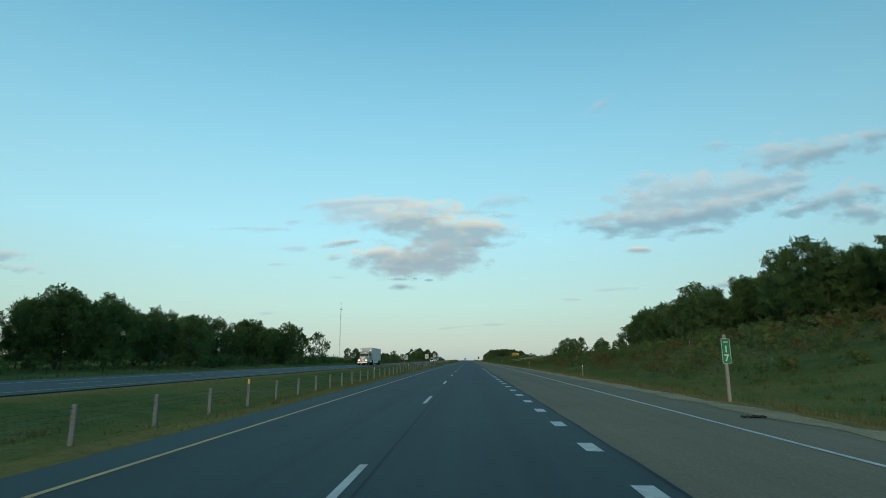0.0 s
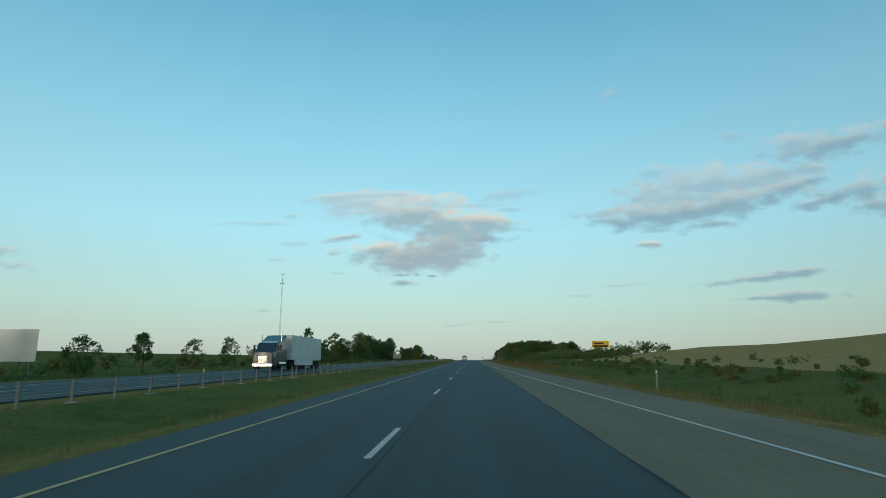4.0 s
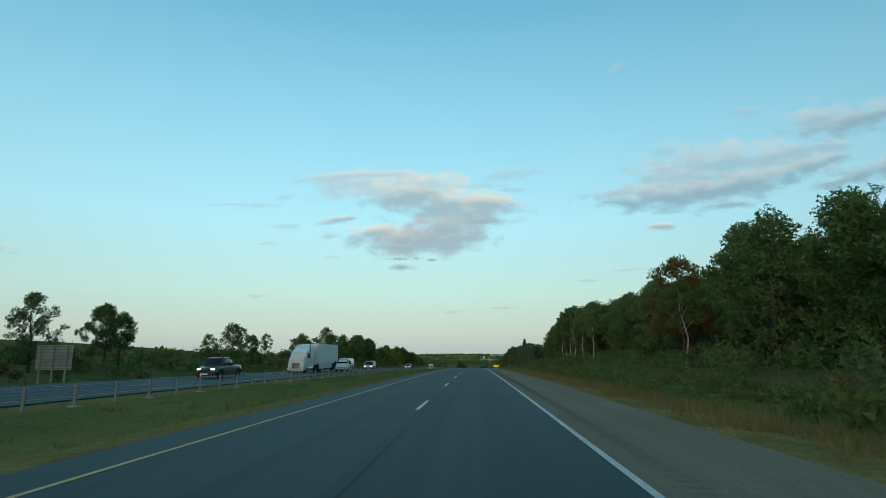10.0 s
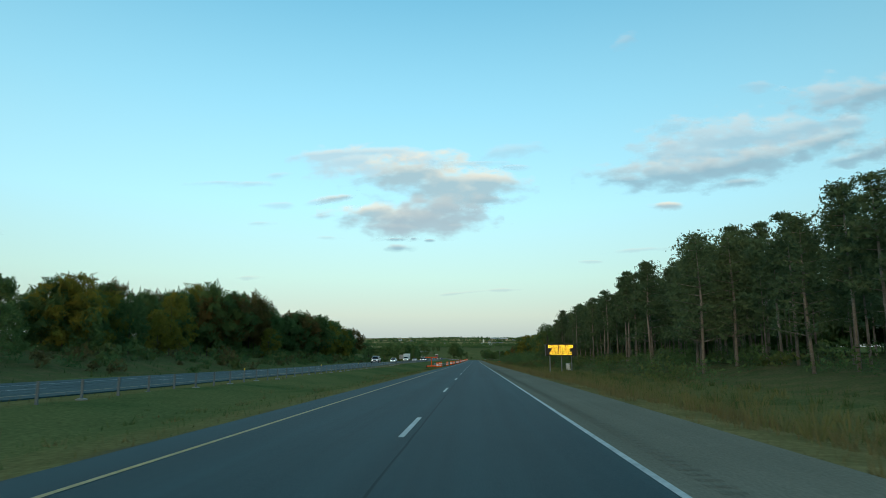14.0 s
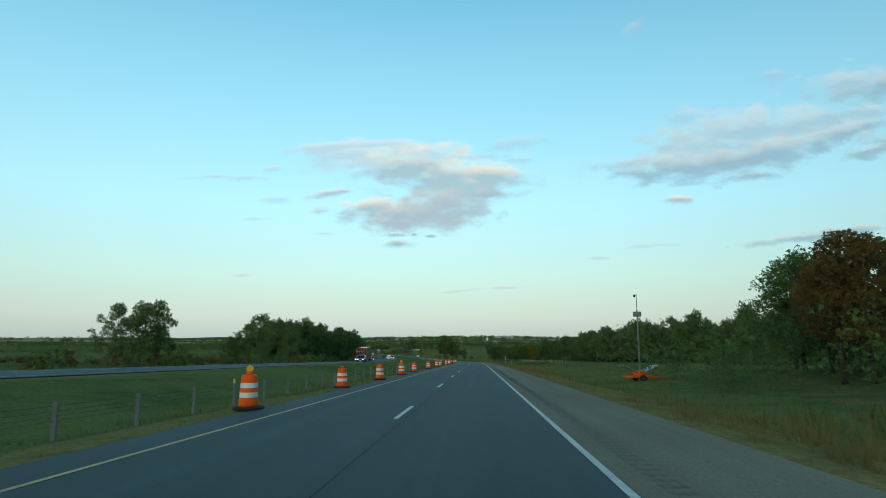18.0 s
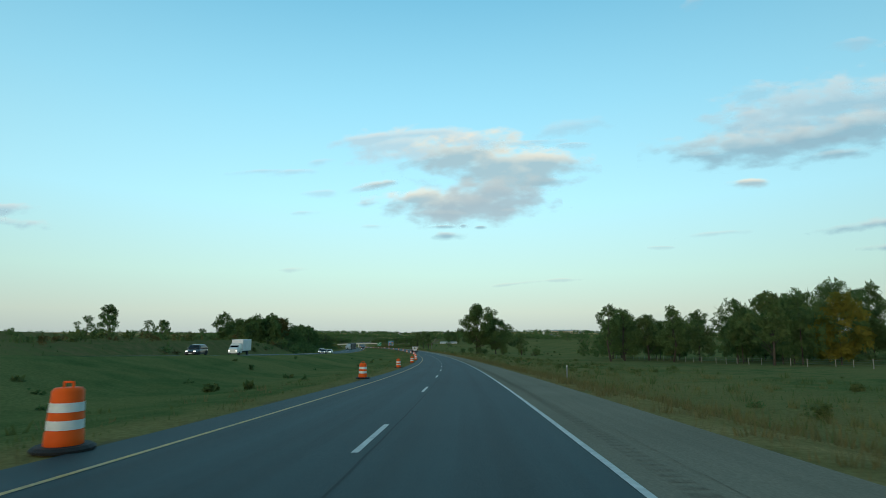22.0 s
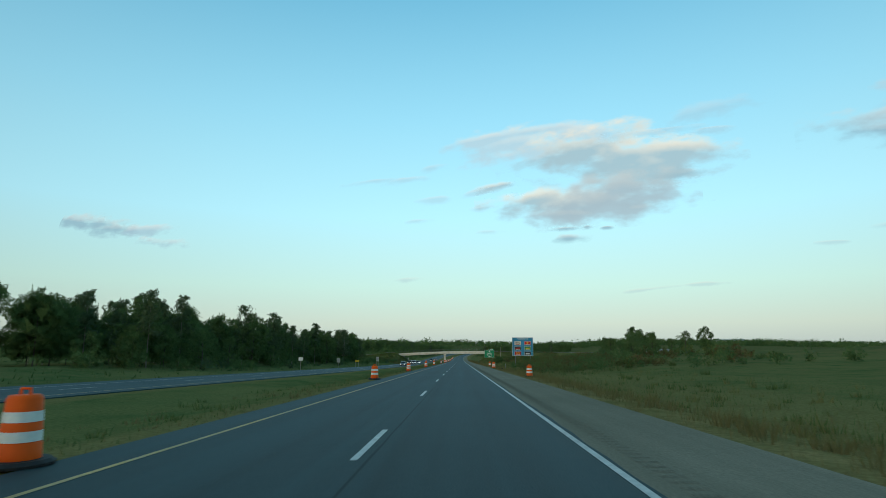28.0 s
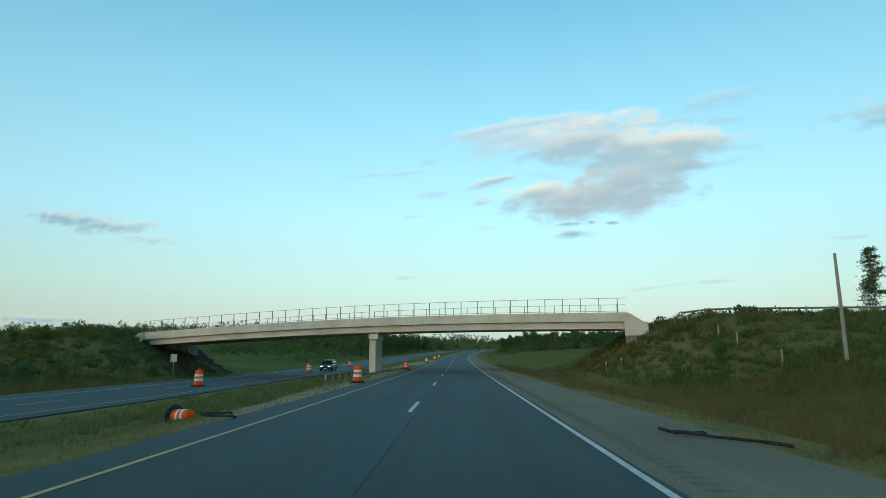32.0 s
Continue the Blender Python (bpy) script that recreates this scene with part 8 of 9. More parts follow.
    for i in range(9):
        z = 1.02 + i * 0.155
        w = 0.84 if z < 1.5 else 0.975
        sides.box(-w, -0.027, z, w, -0.018, z + 0.012)
        if z > 1.52:
            for sx in (-1, 1):
                sides.box(sx * x1 - 0.004, 0.0, z, sx * x1 + 0.004, 2.3, z + 0.012)
    part("panel_ribs", sides, BOX_W, box)
    part("stripe", Geo().box(-0.975, -0.03, 1.76, -0.5, -0.022, 1.90).box(0.36, -0.03, 1.76, 0.975, -0.022, 1.90).box(x1 - 0.002, 0.0, 1.76, x1 + 0.008, 2.3, 1.90), PG, box, "grey stripe")
    part("over_cab", Geo().extrude([(2.3, 2.05), (3.2, 2.18), (3.7, 2.26), (3.72, 2.42), (2.3, 2.42)], x0, x1, "yz"), PW, box, "part of the camper over the cab")
    d = part("camper_door", Geo().extrude([(-0.46, 0.99), (0.3, 0.99), (0.3, 2.2), (0.2, 2.3), (-0.36, 2.3), (-0.46, 2.2)], -0.045, -0.02), PW, box, "white camper door")
    part("door_frame", Geo().tube([(-0.47, -0.045, 0.98), (-0.47, -0.045, 2.2), (-0.36, -0.045, 2.31), (0.2, -0.045, 2.31), (0.31, -0.045, 2.2), (0.31, -0.045, 0.98), (-0.47, -0.045, 0.98)], 0.018, 5), BOX_W, d)
    part("window_frame", Geo().extrude([(-0.32, 1.50), (0.08, 1.50), (0.12, 1.54), (0.12, 2.10), (0.08, 2.14), (-0.32, 2.14), (-0.36, 2.10), (-0.36, 1.54)], -0.058, -0.044), TRIM, d)
    part("window_pane", Geo().box(-0.315, -0.066, 1.55, 0.075, -0.058, 2.09), mat("curtained_pane", (0.30, 0.28, 0.18), 0.15, vary=0.15, grain=6), d, "pane with pale curtain behind")
    part("door_latch", Geo().box(0.16, -0.07, 1.5, 0.25, -0.045, 1.62, 0.008), TRIM, d)
    part("lock", Geo().tube([(0.2, -0.06, 1.7), (0.2, -0.044, 1.7)], 0.04, 10), CHROME, d)
    part("emblem_bar", Geo().box(-0.22, -0.052, 1.10, 0.14, -0.044, 1.17), BLACK, d)
    can = part("fuel_can", Geo().extrude([(0.62, 1.6), (1.0, 1.6), (1.0, 2.08), (0.70, 2.08), (0.62, 2.01)], -0.24, -0.03), mat("cream_can", (0.62, 0.60, 0.48), 0.5, vary=0.06), box, "pale jerry can in a holder")
    part("can_cover", Geo().extrude([(0.615, 1.72), (0.93, 2.085), (0.70, 2.09), (0.615, 2.015)], -0.247, -0.242), RED, can, "red triangle")
    part("can_compass", Geo().tube([(0.84 + 0.055 * math.cos(a), -0.243, 1.76 + 0.055 * math.sin(a)) for a in np.linspace(0, 6.2832, 15)], 0.007, 4).extrude([(0.835, 1.66), (0.845, 1.66), (0.845, 1.70), (0.835, 1.70)], -0.246, -0.241).extrude([(0.835, 1.82), (0.845, 1.82), (0.845, 1.86), (0.835, 1.86)], -0.246, -0.241), BLACK, can)
    for x in (-0.88, -0.18, 0.12, 0.86):
        part("marker_light", Geo().box(x - 0.05, -0.05, 2.345, x + 0.05, -0.02, 2.375), BRAKE, box, "lit red marker light")
    for x in (-0.72, 0.5, 0.68):
        part("work_light", Geo().box(x - 0.07, -0.1, 2.2, x + 0.07, -0.02, 2.3, 0.012), TRIM, box)
    for z in (1.16,):
        for x in (-0.74, 0.72):
            part("latch", Geo().box(x - 0.03, -0.05, z + 0.3, x + 0.03, -0.02, z + 0.5, 0.01), CHROME, box)
    part("roof_edge", Geo().box(x0 - 0.03, -0.08, 2.40, x1 + 0.03, 2.4, 2.46, 0.012).box(x0 - 0.03, 2.4, 2.40, x1 + 0.03, 3.76, 2.46, 0.012), TRIM, box, "dark roof rim")
    part("awning", Geo().tube([(x1 + 0.09, 0.1, 2.28), (x1 + 0.09, 2.6, 2.28)], 0.085, 10), BOX_W, box, "rolled awning along the side")
    for y in (0.25, 1.5, 2.7):
        part("roof_rack", Geo().box(-0.86, y, 2.53, 0.9, y + 0.07, 2.57).box(-0.7, y, 2.46, -0.64, y + 0.07, 2.53).box(0.64, y, 2.46, 0.7, y + 0.07, 2.53), TRIM, box)
    part("side_window", Geo().box(x1 - 0.01, 1.55, 1.62, x1 + 0.018, 2.05, 2.12, 0.01), GLASS, box)
    part("side_hatch", Geo().box(x1 - 0.01, 0.12, 1.66, x1 + 0.018, 0.5, 2.16, 0.01), BOX_W, box)
    part("vent_grille", Geo().box(x1 - 0.01, 0.75, 1.62, x1 + 0.02, 1.2, 1.84, 0.01), BOX_W, box)
    part("vent_grille", Geo().box(x1 - 0.01, 0.75, 1.95, x1 + 0.02, 1.2, 2.2, 0.01), BOX_W, box)
    for z0 in (1.64, 1.97):
        lou = Geo()
        for i in range(6):
            lou.box(x1 + 0.018, 0.79, z0 + i * 0.033, x1 + 0.032, 1.16, z0 + 0.012 + i * 0.033)
        part("louvres", lou, PG, box)
    part("side_window_frame", Geo().tube([(x1 + 0.015, 1.53, 1.60), (x1 + 0.015, 2.07, 1.60), (x1 + 0.015, 2.07, 2.14), (x1 + 0.015, 1.53, 2.14), (x1 + 0.015, 1.53, 1.60)], 0.02, 5), TRIM, box)
    part("corner_trim", Geo().tube([(x1, -0.02, 1.52), (x1, -0.02, 2.40)], 0.018, 5).tube([(x0, -0.02, 1.52), (x0, -0.02, 2.40)], 0.018, 5), BOX_W, box)
    part("door_split", Geo().box(-0.44, -0.05, 1.40, 0.28, -0.044, 1.412), PG, d)
    part("awning_end", Geo().tube([(x1 + 0.09, 0.06, 2.28), (x1 + 0.09, 0.11, 2.28)], 0.092, 10), PG, box)
    part("lower_seam", Geo().box(-0.86, -0.03, 0.95, 0.82, -0.018, 0.975), TRIM, box)
    # black block that stands in for the shade between camper and bed wall
    part("bed_shadow_gap", Geo().box(0.80, -0.02, 0.95, 0.99, 0.06, 1.52), TRIM, box)
    part("whip_antenna", Geo().tube([(0.92, 0.1, 2.4), (0.85, 0.12, 2.92)], 0.014, 5).tube([(0.85, 0.12, 2.92), (0.83, 0.12, 3.14)], 0.04, 6), TRIM, box)
    part("ladder_rail", Geo().tube([(-0.85, -0.12, 0.85), (-0.85, -0.14, 1.45)], 0.05, 8), GALV, box)
    return ob


cargo_van(at(584.0, -3.87, 0.004, 0, 1.02), "white panel van with dark rear bumper and tinted windows")
camper_truck(at(2056.85, -3.37, 0.004, 0, 1.055), "white lifted pickup carrying a white slide-in camper")

semi(at(141.5, -24.6, float(opp_h(141)) + 0.004, 180), mat("cab_cream", (0.56, 0.54, 0.48), 0.35, vary=0.06), BOX_W, "cream tractor with chrome grille pulling a white box trailer")
semi(lane(400, False), PN, BOX_W, "blue tractor pulling a white box trailer", True)
semi(lane(906, False), PW, BOX_W, "white tractor pulling a white box trailer", True)
semi(lane(1644, False), PR, PR, "dark red tractor with a long red trailer")
semi(at(2192.5, -32.2, float(opp_h(2192)) + 0.004, 180 - 14), PS, BOX_D, "silver tractor pulling a dark curtain trailer", True)
for s, inner, c, kind, label in (
        (302.4, True, PW, "big", "white full-size utility car with lit headlights"), (318.2, True, PD, "sedan", "dark sedan driving behind a white utility car"),
        (773.7, False, PN, "pickup", "dark blue pickup truck towing a covered boat"), (826.7, False, PG, "suv", "grey utility car in the oncoming lanes"),
        (872.9, False, PD, "pickup", "dark pickup truck with lit headlights"), (933.0, True, PS, "suv", "silver utility car in the oncoming inner lane"),
        (1000, True, PS, "sedan", "silver car in the oncoming lanes"), (1308, False, PS, "pickup", "silver pickup truck above the median slope"),
        (1345, False, PW, "sedan", "white car in a row of traffic"), (1613.6, True, PN, "suv", "dark blue utility car on the rise"), (1658.7, False, PG, "suv", "grey utility car near the trees"),
        (1701.3, False, PG, "sedan", "grey sedan beyond the wide median"), (1893, True, PD, "suv", "dark utility car on the rise"), (1792, True, PS, "big", "silver utility car beyond the wide median"),
        (2011, False, PW, "suv", "white utility car beyond the wide median"), (2005, True, PW, "sedan", "white sedan beyond the wide median"), (1993, True, PG, "sedan", "dark grey sedan beyond the wide median"),
        (2257.9, False, PG, "sedan", "grey sedan in the oncoming lanes"), (2487, True, PD, "sedan", "black sedan in the oncoming inner lane"),
        (2545.5, True, PS, "suv", "silver utility car in the oncoming inner lane"), (2585.3, True, PS, "sedan", "pale sedan in the oncoming lanes"), (2573, False, PD, "mini", "black minivan beside a teal sedan"),
        (2573.2, True, PT, "sedan", "teal sedan beside the orange drums"), (2590.6, False, PW, "suv", "white utility car in the outer lane"), (2716, True, PN, "suv", "dark car just before the bridge"),
        (1420, False, PW, "sedan", "white car in a row of traffic"), (1436, True, PS, "suv", "silver car in a row of traffic"), (1462, False, PD, "suv", "dark car in a row of traffic")):
    car(lane(s, inner), c, kind, label)
car(at(2175.3, -25.0, float(opp_h(2175)) + 0.004, 180 - 12), PR, "suv", "dark red utility car beside a truck")

# the covered boat on its trailer, behind the pickup
ob = thing("boat_trailer", "dark covered boat on a low trailer", "boat trailer", lane(781.3, False))
part("boat", rings([(2.6, sec(0.15, 0.9, 1.3, 0.1, 0.03)), (1.6, sec(0.85, 0.6, 1.75, 0.5, 0.08)), (0.3, sec(1.05, 0.55, 1.95, 0.6, 0.1)), (-2.2, sec(1.05, 0.55, 1.6, 0.7, 0.1)), (-2.7, sec(0.95, 0.6, 1.35, 0.8, 0.08))]), mat("boat_cover", (0.014, 0.020, 0.028), 0.85, vary=0.2, grain=10), ob, "dark fitted boat cover")
part("stripe", rings([(1.6, sec(0.87, 1.05, 1.15, 0.86, 0.02)), (0.3, sec(1.07, 1.0, 1.1, 1.06, 0.02)), (-2.2, sec(1.07, 1.0, 1.1, 1.06, 0.02))]), PS, ob)
part("trailer_frame", Geo().box(-0.7, -2.4, 0.4, 0.7, 2.4, 0.5).box(-0.05, 2.4, 0.42, 0.05, 4.0, 0.5), GALV, ob)
for sx in (-1, 1):
    for y in (-0.9, -0.1):
        wheel(ob, sx * 0.95, y, 0.32, 0.2)

# white delivery trucks
def box_truck(m, label):
    ob = thing("box_truck", label, "truck", m, "trucks on the road")
    part("cab", rings([(3.6, sec(0.9, 0.5, 1.3, 0.8)), (2.9, sec(1.0, 0.45, 1.6, 0.9)), (2.3, sec(1.02, 0.45, 2.35, 0.85)), (1.3, sec(1.02, 0.45, 2.4, 0.85))]), PW, ob)
    part("windshield", Geo().add([(-0.85, 2.92, 1.6), (0.85, 2.92, 1.6), (0.75, 2.34, 2.28), (-0.75, 2.34, 2.28), (-0.85, 2.84, 1.56), (0.85, 2.84, 1.56), (0.75, 2.26, 2.24), (-0.75, 2.26, 2.24)],
                                 [(0, 1, 2, 3), (7, 6, 5, 4), (0, 4, 5, 1), (1, 5, 6, 2), (2, 6, 7, 3), (3, 7, 4, 0)]), GLASS, ob)
    part("cargo_box", Geo().box(-1.15, -3.6, 0.85, 1.15, 1.2, 3.1, 0.03), BOX_W, ob)
    part("frame", Geo().box(-0.45, -3.5, 0.5, 0.45, 2.6, 0.8), TRIM, ob)
    for sx in (-1, 1):
        part("headlight", Geo().box(sx * 0.72 - 0.13, 3.5, 0.85, sx * 0.72 + 0.13, 3.64, 1.05, 0.02), HEAD, ob, "lit headlight")
        for y in (2.6, -1.9):
            wheel(ob, sx * 0.9, y, 0.4, 0.3)


cargo_van(lane(913, True), "white high delivery van overtaking a white semi truck")
box_truck(lane(1146, False), "white delivery van truck beyond the cable barrier")
box_truck(lane(1922, False), "white box truck coming over the rise")
box_truck(lane(1385, False), "white box truck in a row of traffic")

# ---- grass and weeds along the verges ----
def places(s, u):
    """Full-size places on the ground, for many points at once."""
    a = np.interp(s, _s, _head)
    return np.stack([np.interp(s, _s, _x) + np.cos(a) * u, np.interp(s, _s, _y) + np.sin(a) * u, land_z(s, u)], 1)


def sward(seed, n, s0, s1, u0, u1, h0, h1, wide, material, bias=1.0, follow=None, parent=None):
    """Standing blades; u is measured from the line that follow gives."""
    rng = np.random.RandomState(seed)
    s = rng.uniform(s0, s1, n)
    u = u0 + (u1 - u0) * rng.random(n) ** bias
    if follow is not None:
        u = u + follow(s)
    keep = np.sin(s * 0.9 + u * 1.3) * np.sin(s * 0.31 - u * 0.7) + rng.uniform(-0.9, 0.9, n) > -0.35
    s, u = s[keep], u[keep]
    n = len(s)
    p = places(s, u) - [0, 0, 0.04]
    h = rng.uniform(h0, h1, n)[:, None] * (0.75 + 0.5 * rng.random((n, 1)))
    a = rng.random(n) * np.pi
    side = np.stack([np.cos(a), np.sin(a), np.zeros(n)], 1) * (wide * rng.uniform(0.6, 1.4, n))[:, None]
    lean = np.stack([rng.normal(0, 0.28, n), rng.normal(0, 0.28, n), np.ones(n)], 1) * h
    v = np.stack([p - side, p + side, p + lean], 1).reshape(-1, 3)
    part("blades", leaf_mesh("blades", v, material), None, parent, "")


def tussocks(seed, n, s0, s1, u0, u1, h0, h1, material, follow=None, parent=None, blades=22, wide=0.02):
    """Uneven clumps of blades that break up the mown grass."""
    rng = np.random.RandomState(seed)
    s, u = rng.uniform(s0, s1, n), rng.uniform(u0, u1, n)
    if follow is not None:
        u = u + follow(s)
    h, r = rng.uniform(h0, h1, n) * rng.uniform(0.6, 1.2, n), rng.uniform(0.15, 0.55, n)
    c = np.repeat(places(s, u), blades, 0)
    hh, rr = np.repeat(h, blades), np.repeat(r, blades)
    m = n * blades
    a, q = rng.random(m) * 2 * np.pi, np.sqrt(rng.random(m)) * rr
    out = np.stack([np.cos(a), np.sin(a), np.zeros(m)], 1)
    p = c + out * q[:, None] - [0, 0, 0.05]
    b = rng.random(m) * np.pi
    side = np.stack([np.cos(b), np.sin(b), np.zeros(m)], 1) * (wide * rng.uniform(0.6, 1.4, m))[:, None]
    tip = p + (out * rng.uniform(0.05, 0.5, m)[:, None] + rng.normal(0, 0.12, (m, 3)) + [0, 0, 1]) * (hh * rng.uniform(0.6, 1.1, m))[:, None]
    part("tussocks", leaf_mesh("tussocks", np.stack([p - side, p + side, tip], 1).reshape(-1, 3), material), None, parent)


grass = thing("verge_grass", "dry and green grass with weeds along the verges", "grass", kind="stuff")
R_ = lambda s: pave_r(s)
sward(1, 115000, -5, 2720, 0.08, 1.9, 0.12, 0.34, 0.008, FRINGE, 1.5, R_, grass)
sward(2, 55000, -5, 2720, -6.15, -8.2, 0.07, 0.24, 0.008, FRINGE, 1.5, None, grass)
sward(15, 45000, -5, 2720, -6.3, -9.5, 0.07, 0.22, 0.010, WEED, 1.2, None, grass)
sward(3, 60000, -5, 2720, 1.0, 9, 0.14, 0.42, 0.016, FIELDG, 1.1, R_, grass)
sward(4, 60000, -5, 2720, -7.0, -13.0, 0.08, 0.26, 0.015, WEED, 1.1, None, grass)
sward(5, 40000, 440, 1060, 1.2, 7.5, 0.3, 0.75, 0.011, STRAW, 1.2, R_, grass)
sward(6, 30000, 1060, 1500, 1.2, 9, 0.3, 0.75, 0.011, STRAW, 1.2, R_, grass)
sward(7, 40000, 440, 1560, 3, 16, 0.2, 0.55, 0.022, WEED, 1.0, R_, grass)
sward(9, 40000, 1550, 2720, 3, 24, 0.2, 0.5, 0.022, WEED, 1.0, R_, grass)
sward(10, 40000, 1550, 2720, 1.2, 10, 0.25, 0.65, 0.011, STRAW, 1.2, R_, grass)
sward(11, 20000, 0, 440, 3, 20, 0.2, 0.5, 0.024, WEED, 1.0, R_, grass)
sward(12, 18000, -5, 1300, -0.4, 2.6, 0.08, 0.25, 0.02, STRAW, 1.0, lambda s: opp_u(s) + 5.5, grass)
sward(13, 16000, 0, 2700, -1.0, -9.0, 0.15, 0.45, 0.04, STRAW, 1.0, lambda s: opp_u(s) - 7.6, grass)
sward(14, 18000, 0, 2700, -6.0, -26.0, 0.25, 0.7, 0.07, WEED, 1.0, lambda s: opp_u(s) - 7.6, grass)
tussocks(41, 1500, 440, 640, 2.5, 12, 0.35, 0.8, RUSTW, R_, grass)
tussocks(42, 2200, 440, 1080, 0.5, 6, 0.25, 0.6, STRAW, R_, grass)
tussocks(43, 1500, 640, 1500, 3, 14, 0.3, 0.75, WEED, R_, grass, 22, 0.028)
tussocks(52, 1100, 1080, 1500, 0.5, 4.5, 0.25, 0.55, STRAW, R_, grass)
tussocks(44, 1500, 1080, 1500, 1.8, 13, 0.35, 0.8, FIELDG, R_, grass, 22, 0.026)
tussocks(45, 3600, 1550, 2720, 0.5, 5.5, 0.25, 0.55, STRAW, R_, grass)
tussocks(46, 1600, 1550, 2720, 3, 22, 0.25, 0.65, FIELDG, R_, grass, 22, 0.028)
tussocks(47, 1200, 1600, 2720, 4, 26, 0.3, 0.8, WEED, R_, grass, 22, 0.032)
tussocks(48, 900, 0, 440, 3, 18, 0.2, 0.55, WEED, R_, grass, 22, 0.03)
tussocks(49, 700, 0, 440, 1.0, 6, 0.2, 0.5, STRAW, R_, grass)
tussocks(60, 2200, 2655, 2692, 13, 62, 0.3, 0.7, WEED, None, grass, 16, 0.045)
tussocks(61, 3600, 2645, 2692, 13, 62, 0.25, 0.6, FIELDG, None, grass, 16, 0.045)
tussocks(62, 2200, 2636, 2662, 8, 40, 0.3, 0.7, STRAW, None, grass, 22, 0.02)
tussocks(63, 2600, 2655, 2708, -72, -34, 0.3, 0.85, WEED, None, grass, 16, 0.05)
tussocks(64, 2000, 2655, 2708, -72, -34, 0.3, 0.8, FIELDG, None, grass, 16, 0.05)
tussocks(65, 900, 2650, 2690, -42, -32, 0.4, 0.9, STRAW, None, grass, 18, 0.025)
tussocks(66, 700, 2625, 2700, -17, -9, 0.15, 0.4, FIELDG, None, grass, 18, 0.03)
tussocks(50, 2600, 0, 2720, -7.2, -13, 0.12, 0.32, WEED, None, grass, 16, 0.026)
tussocks(51, 2200, 0, 2720, -6.5, -12, 0.12, 0.32, STRAW, None, grass, 16, 0.018)

# ---- clouds, far ahead ----
def cloud_mat(name, thick, warm, cool):
    m = bpy.data.materials.new(name)
    m.use_nodes = True
    n, l = m.node_tree.nodes, m.node_tree.links
    n.remove(n["Principled BSDF"])
    tc, info = n.new("ShaderNodeTexCoord"), n.new("ShaderNodeObjectInfo")
    shift = n.new("ShaderNodeVectorMath")
    shift.operation = "MULTIPLY_ADD"
    shift.inputs[1].default_value = (0.003, 0.003, 0.0062)
    l.new(tc.outputs["Object"], shift.inputs[0])
    cmb = n.new("ShaderNodeCombineXYZ")
    seed = n.new("ShaderNodeMath")
    seed.operation = "MULTIPLY"
    seed.inputs[1].default_value = 40.0
    l.new(info.outputs["Random"], seed.inputs[0])
    for k in range(3):
        l.new(seed.outputs[0], cmb.inputs[k])
    l.new(cmb.outputs[0], shift.inputs[2])
    no = n.new("ShaderNodeTexNoise")
    no.inputs["Scale"].default_value, no.inputs["Detail"].default_value, no.inputs["Roughness"].default_value = 2.1, 6, 0.47
    l.new(shift.outputs[0], no.inputs["Vector"])
    edge, rise = n.new("ShaderNodeAttribute"), n.new("ShaderNodeAttribute")
    edge.attribute_name, rise.attribute_name = "edge", "rise"
    r = n.new("ShaderNodeMath")
    r.operation = "MULTIPLY_ADD"
    r.inputs[1].default_value = 1.9
    l.new(no.outputs["Fac"], r.inputs[0])
    neg = n.new("ShaderNodeMath")
    neg.operation = "SUBTRACT"
    neg.inputs[1].default_value = 0.95
    l.new(edge.outputs["Fac"], neg.inputs[0])
    l.new(neg.outputs[0], r.inputs[2])
    a = n.new("ShaderNodeMapRange")
    a.interpolation_type = "SMOOTHSTEP"
    a.inputs["From Min"].default_value, a.inputs["From Max"].default_value = 1.0, 0.16
    a.inputs["To Min"].default_value, a.inputs["To Max"].default_value = 0.0, thick
    l.new(r.outputs[0], a.inputs["Value"])
    tone = n.new("ShaderNodeMath")
    tone.operation = "MULTIPLY_ADD"
    tone.inputs[1].default_value = 0.7
    l.new(no.outputs["Fac"], tone.inputs[0])
    l.new(rise.outputs["Fac"], tone.inputs[2])
    tr = n.new("ShaderNodeMapRange")
    tr.inputs["From Min"].default_value, tr.inputs["From Max"].default_value = 0.28, 0.92
    l.new(tone.outputs[0], tr.inputs["Value"])
    mix = n.new("ShaderNodeMix")
    mix.data_type = "RGBA"
    mix.inputs["A"].default_value, mix.inputs["B"].default_value = (*cool, 1), (*warm, 1)
    l.new(tr.outputs[0], mix.inputs["Factor"])
    em, tp, ms = n.new("ShaderNodeEmission"), n.new("ShaderNodeBsdfTransparent"), n.new("ShaderNodeMixShader")
    l.new(mix.outputs["Result"], em.inputs[0])
    l.new(a.outputs[0], ms.inputs[0])
    l.new(tp.outputs[0], ms.inputs[1])
    l.new(em.outputs[0], ms.inputs[2])
    l.new(ms.outputs[0], n["Material Output"].inputs[0])
    return m


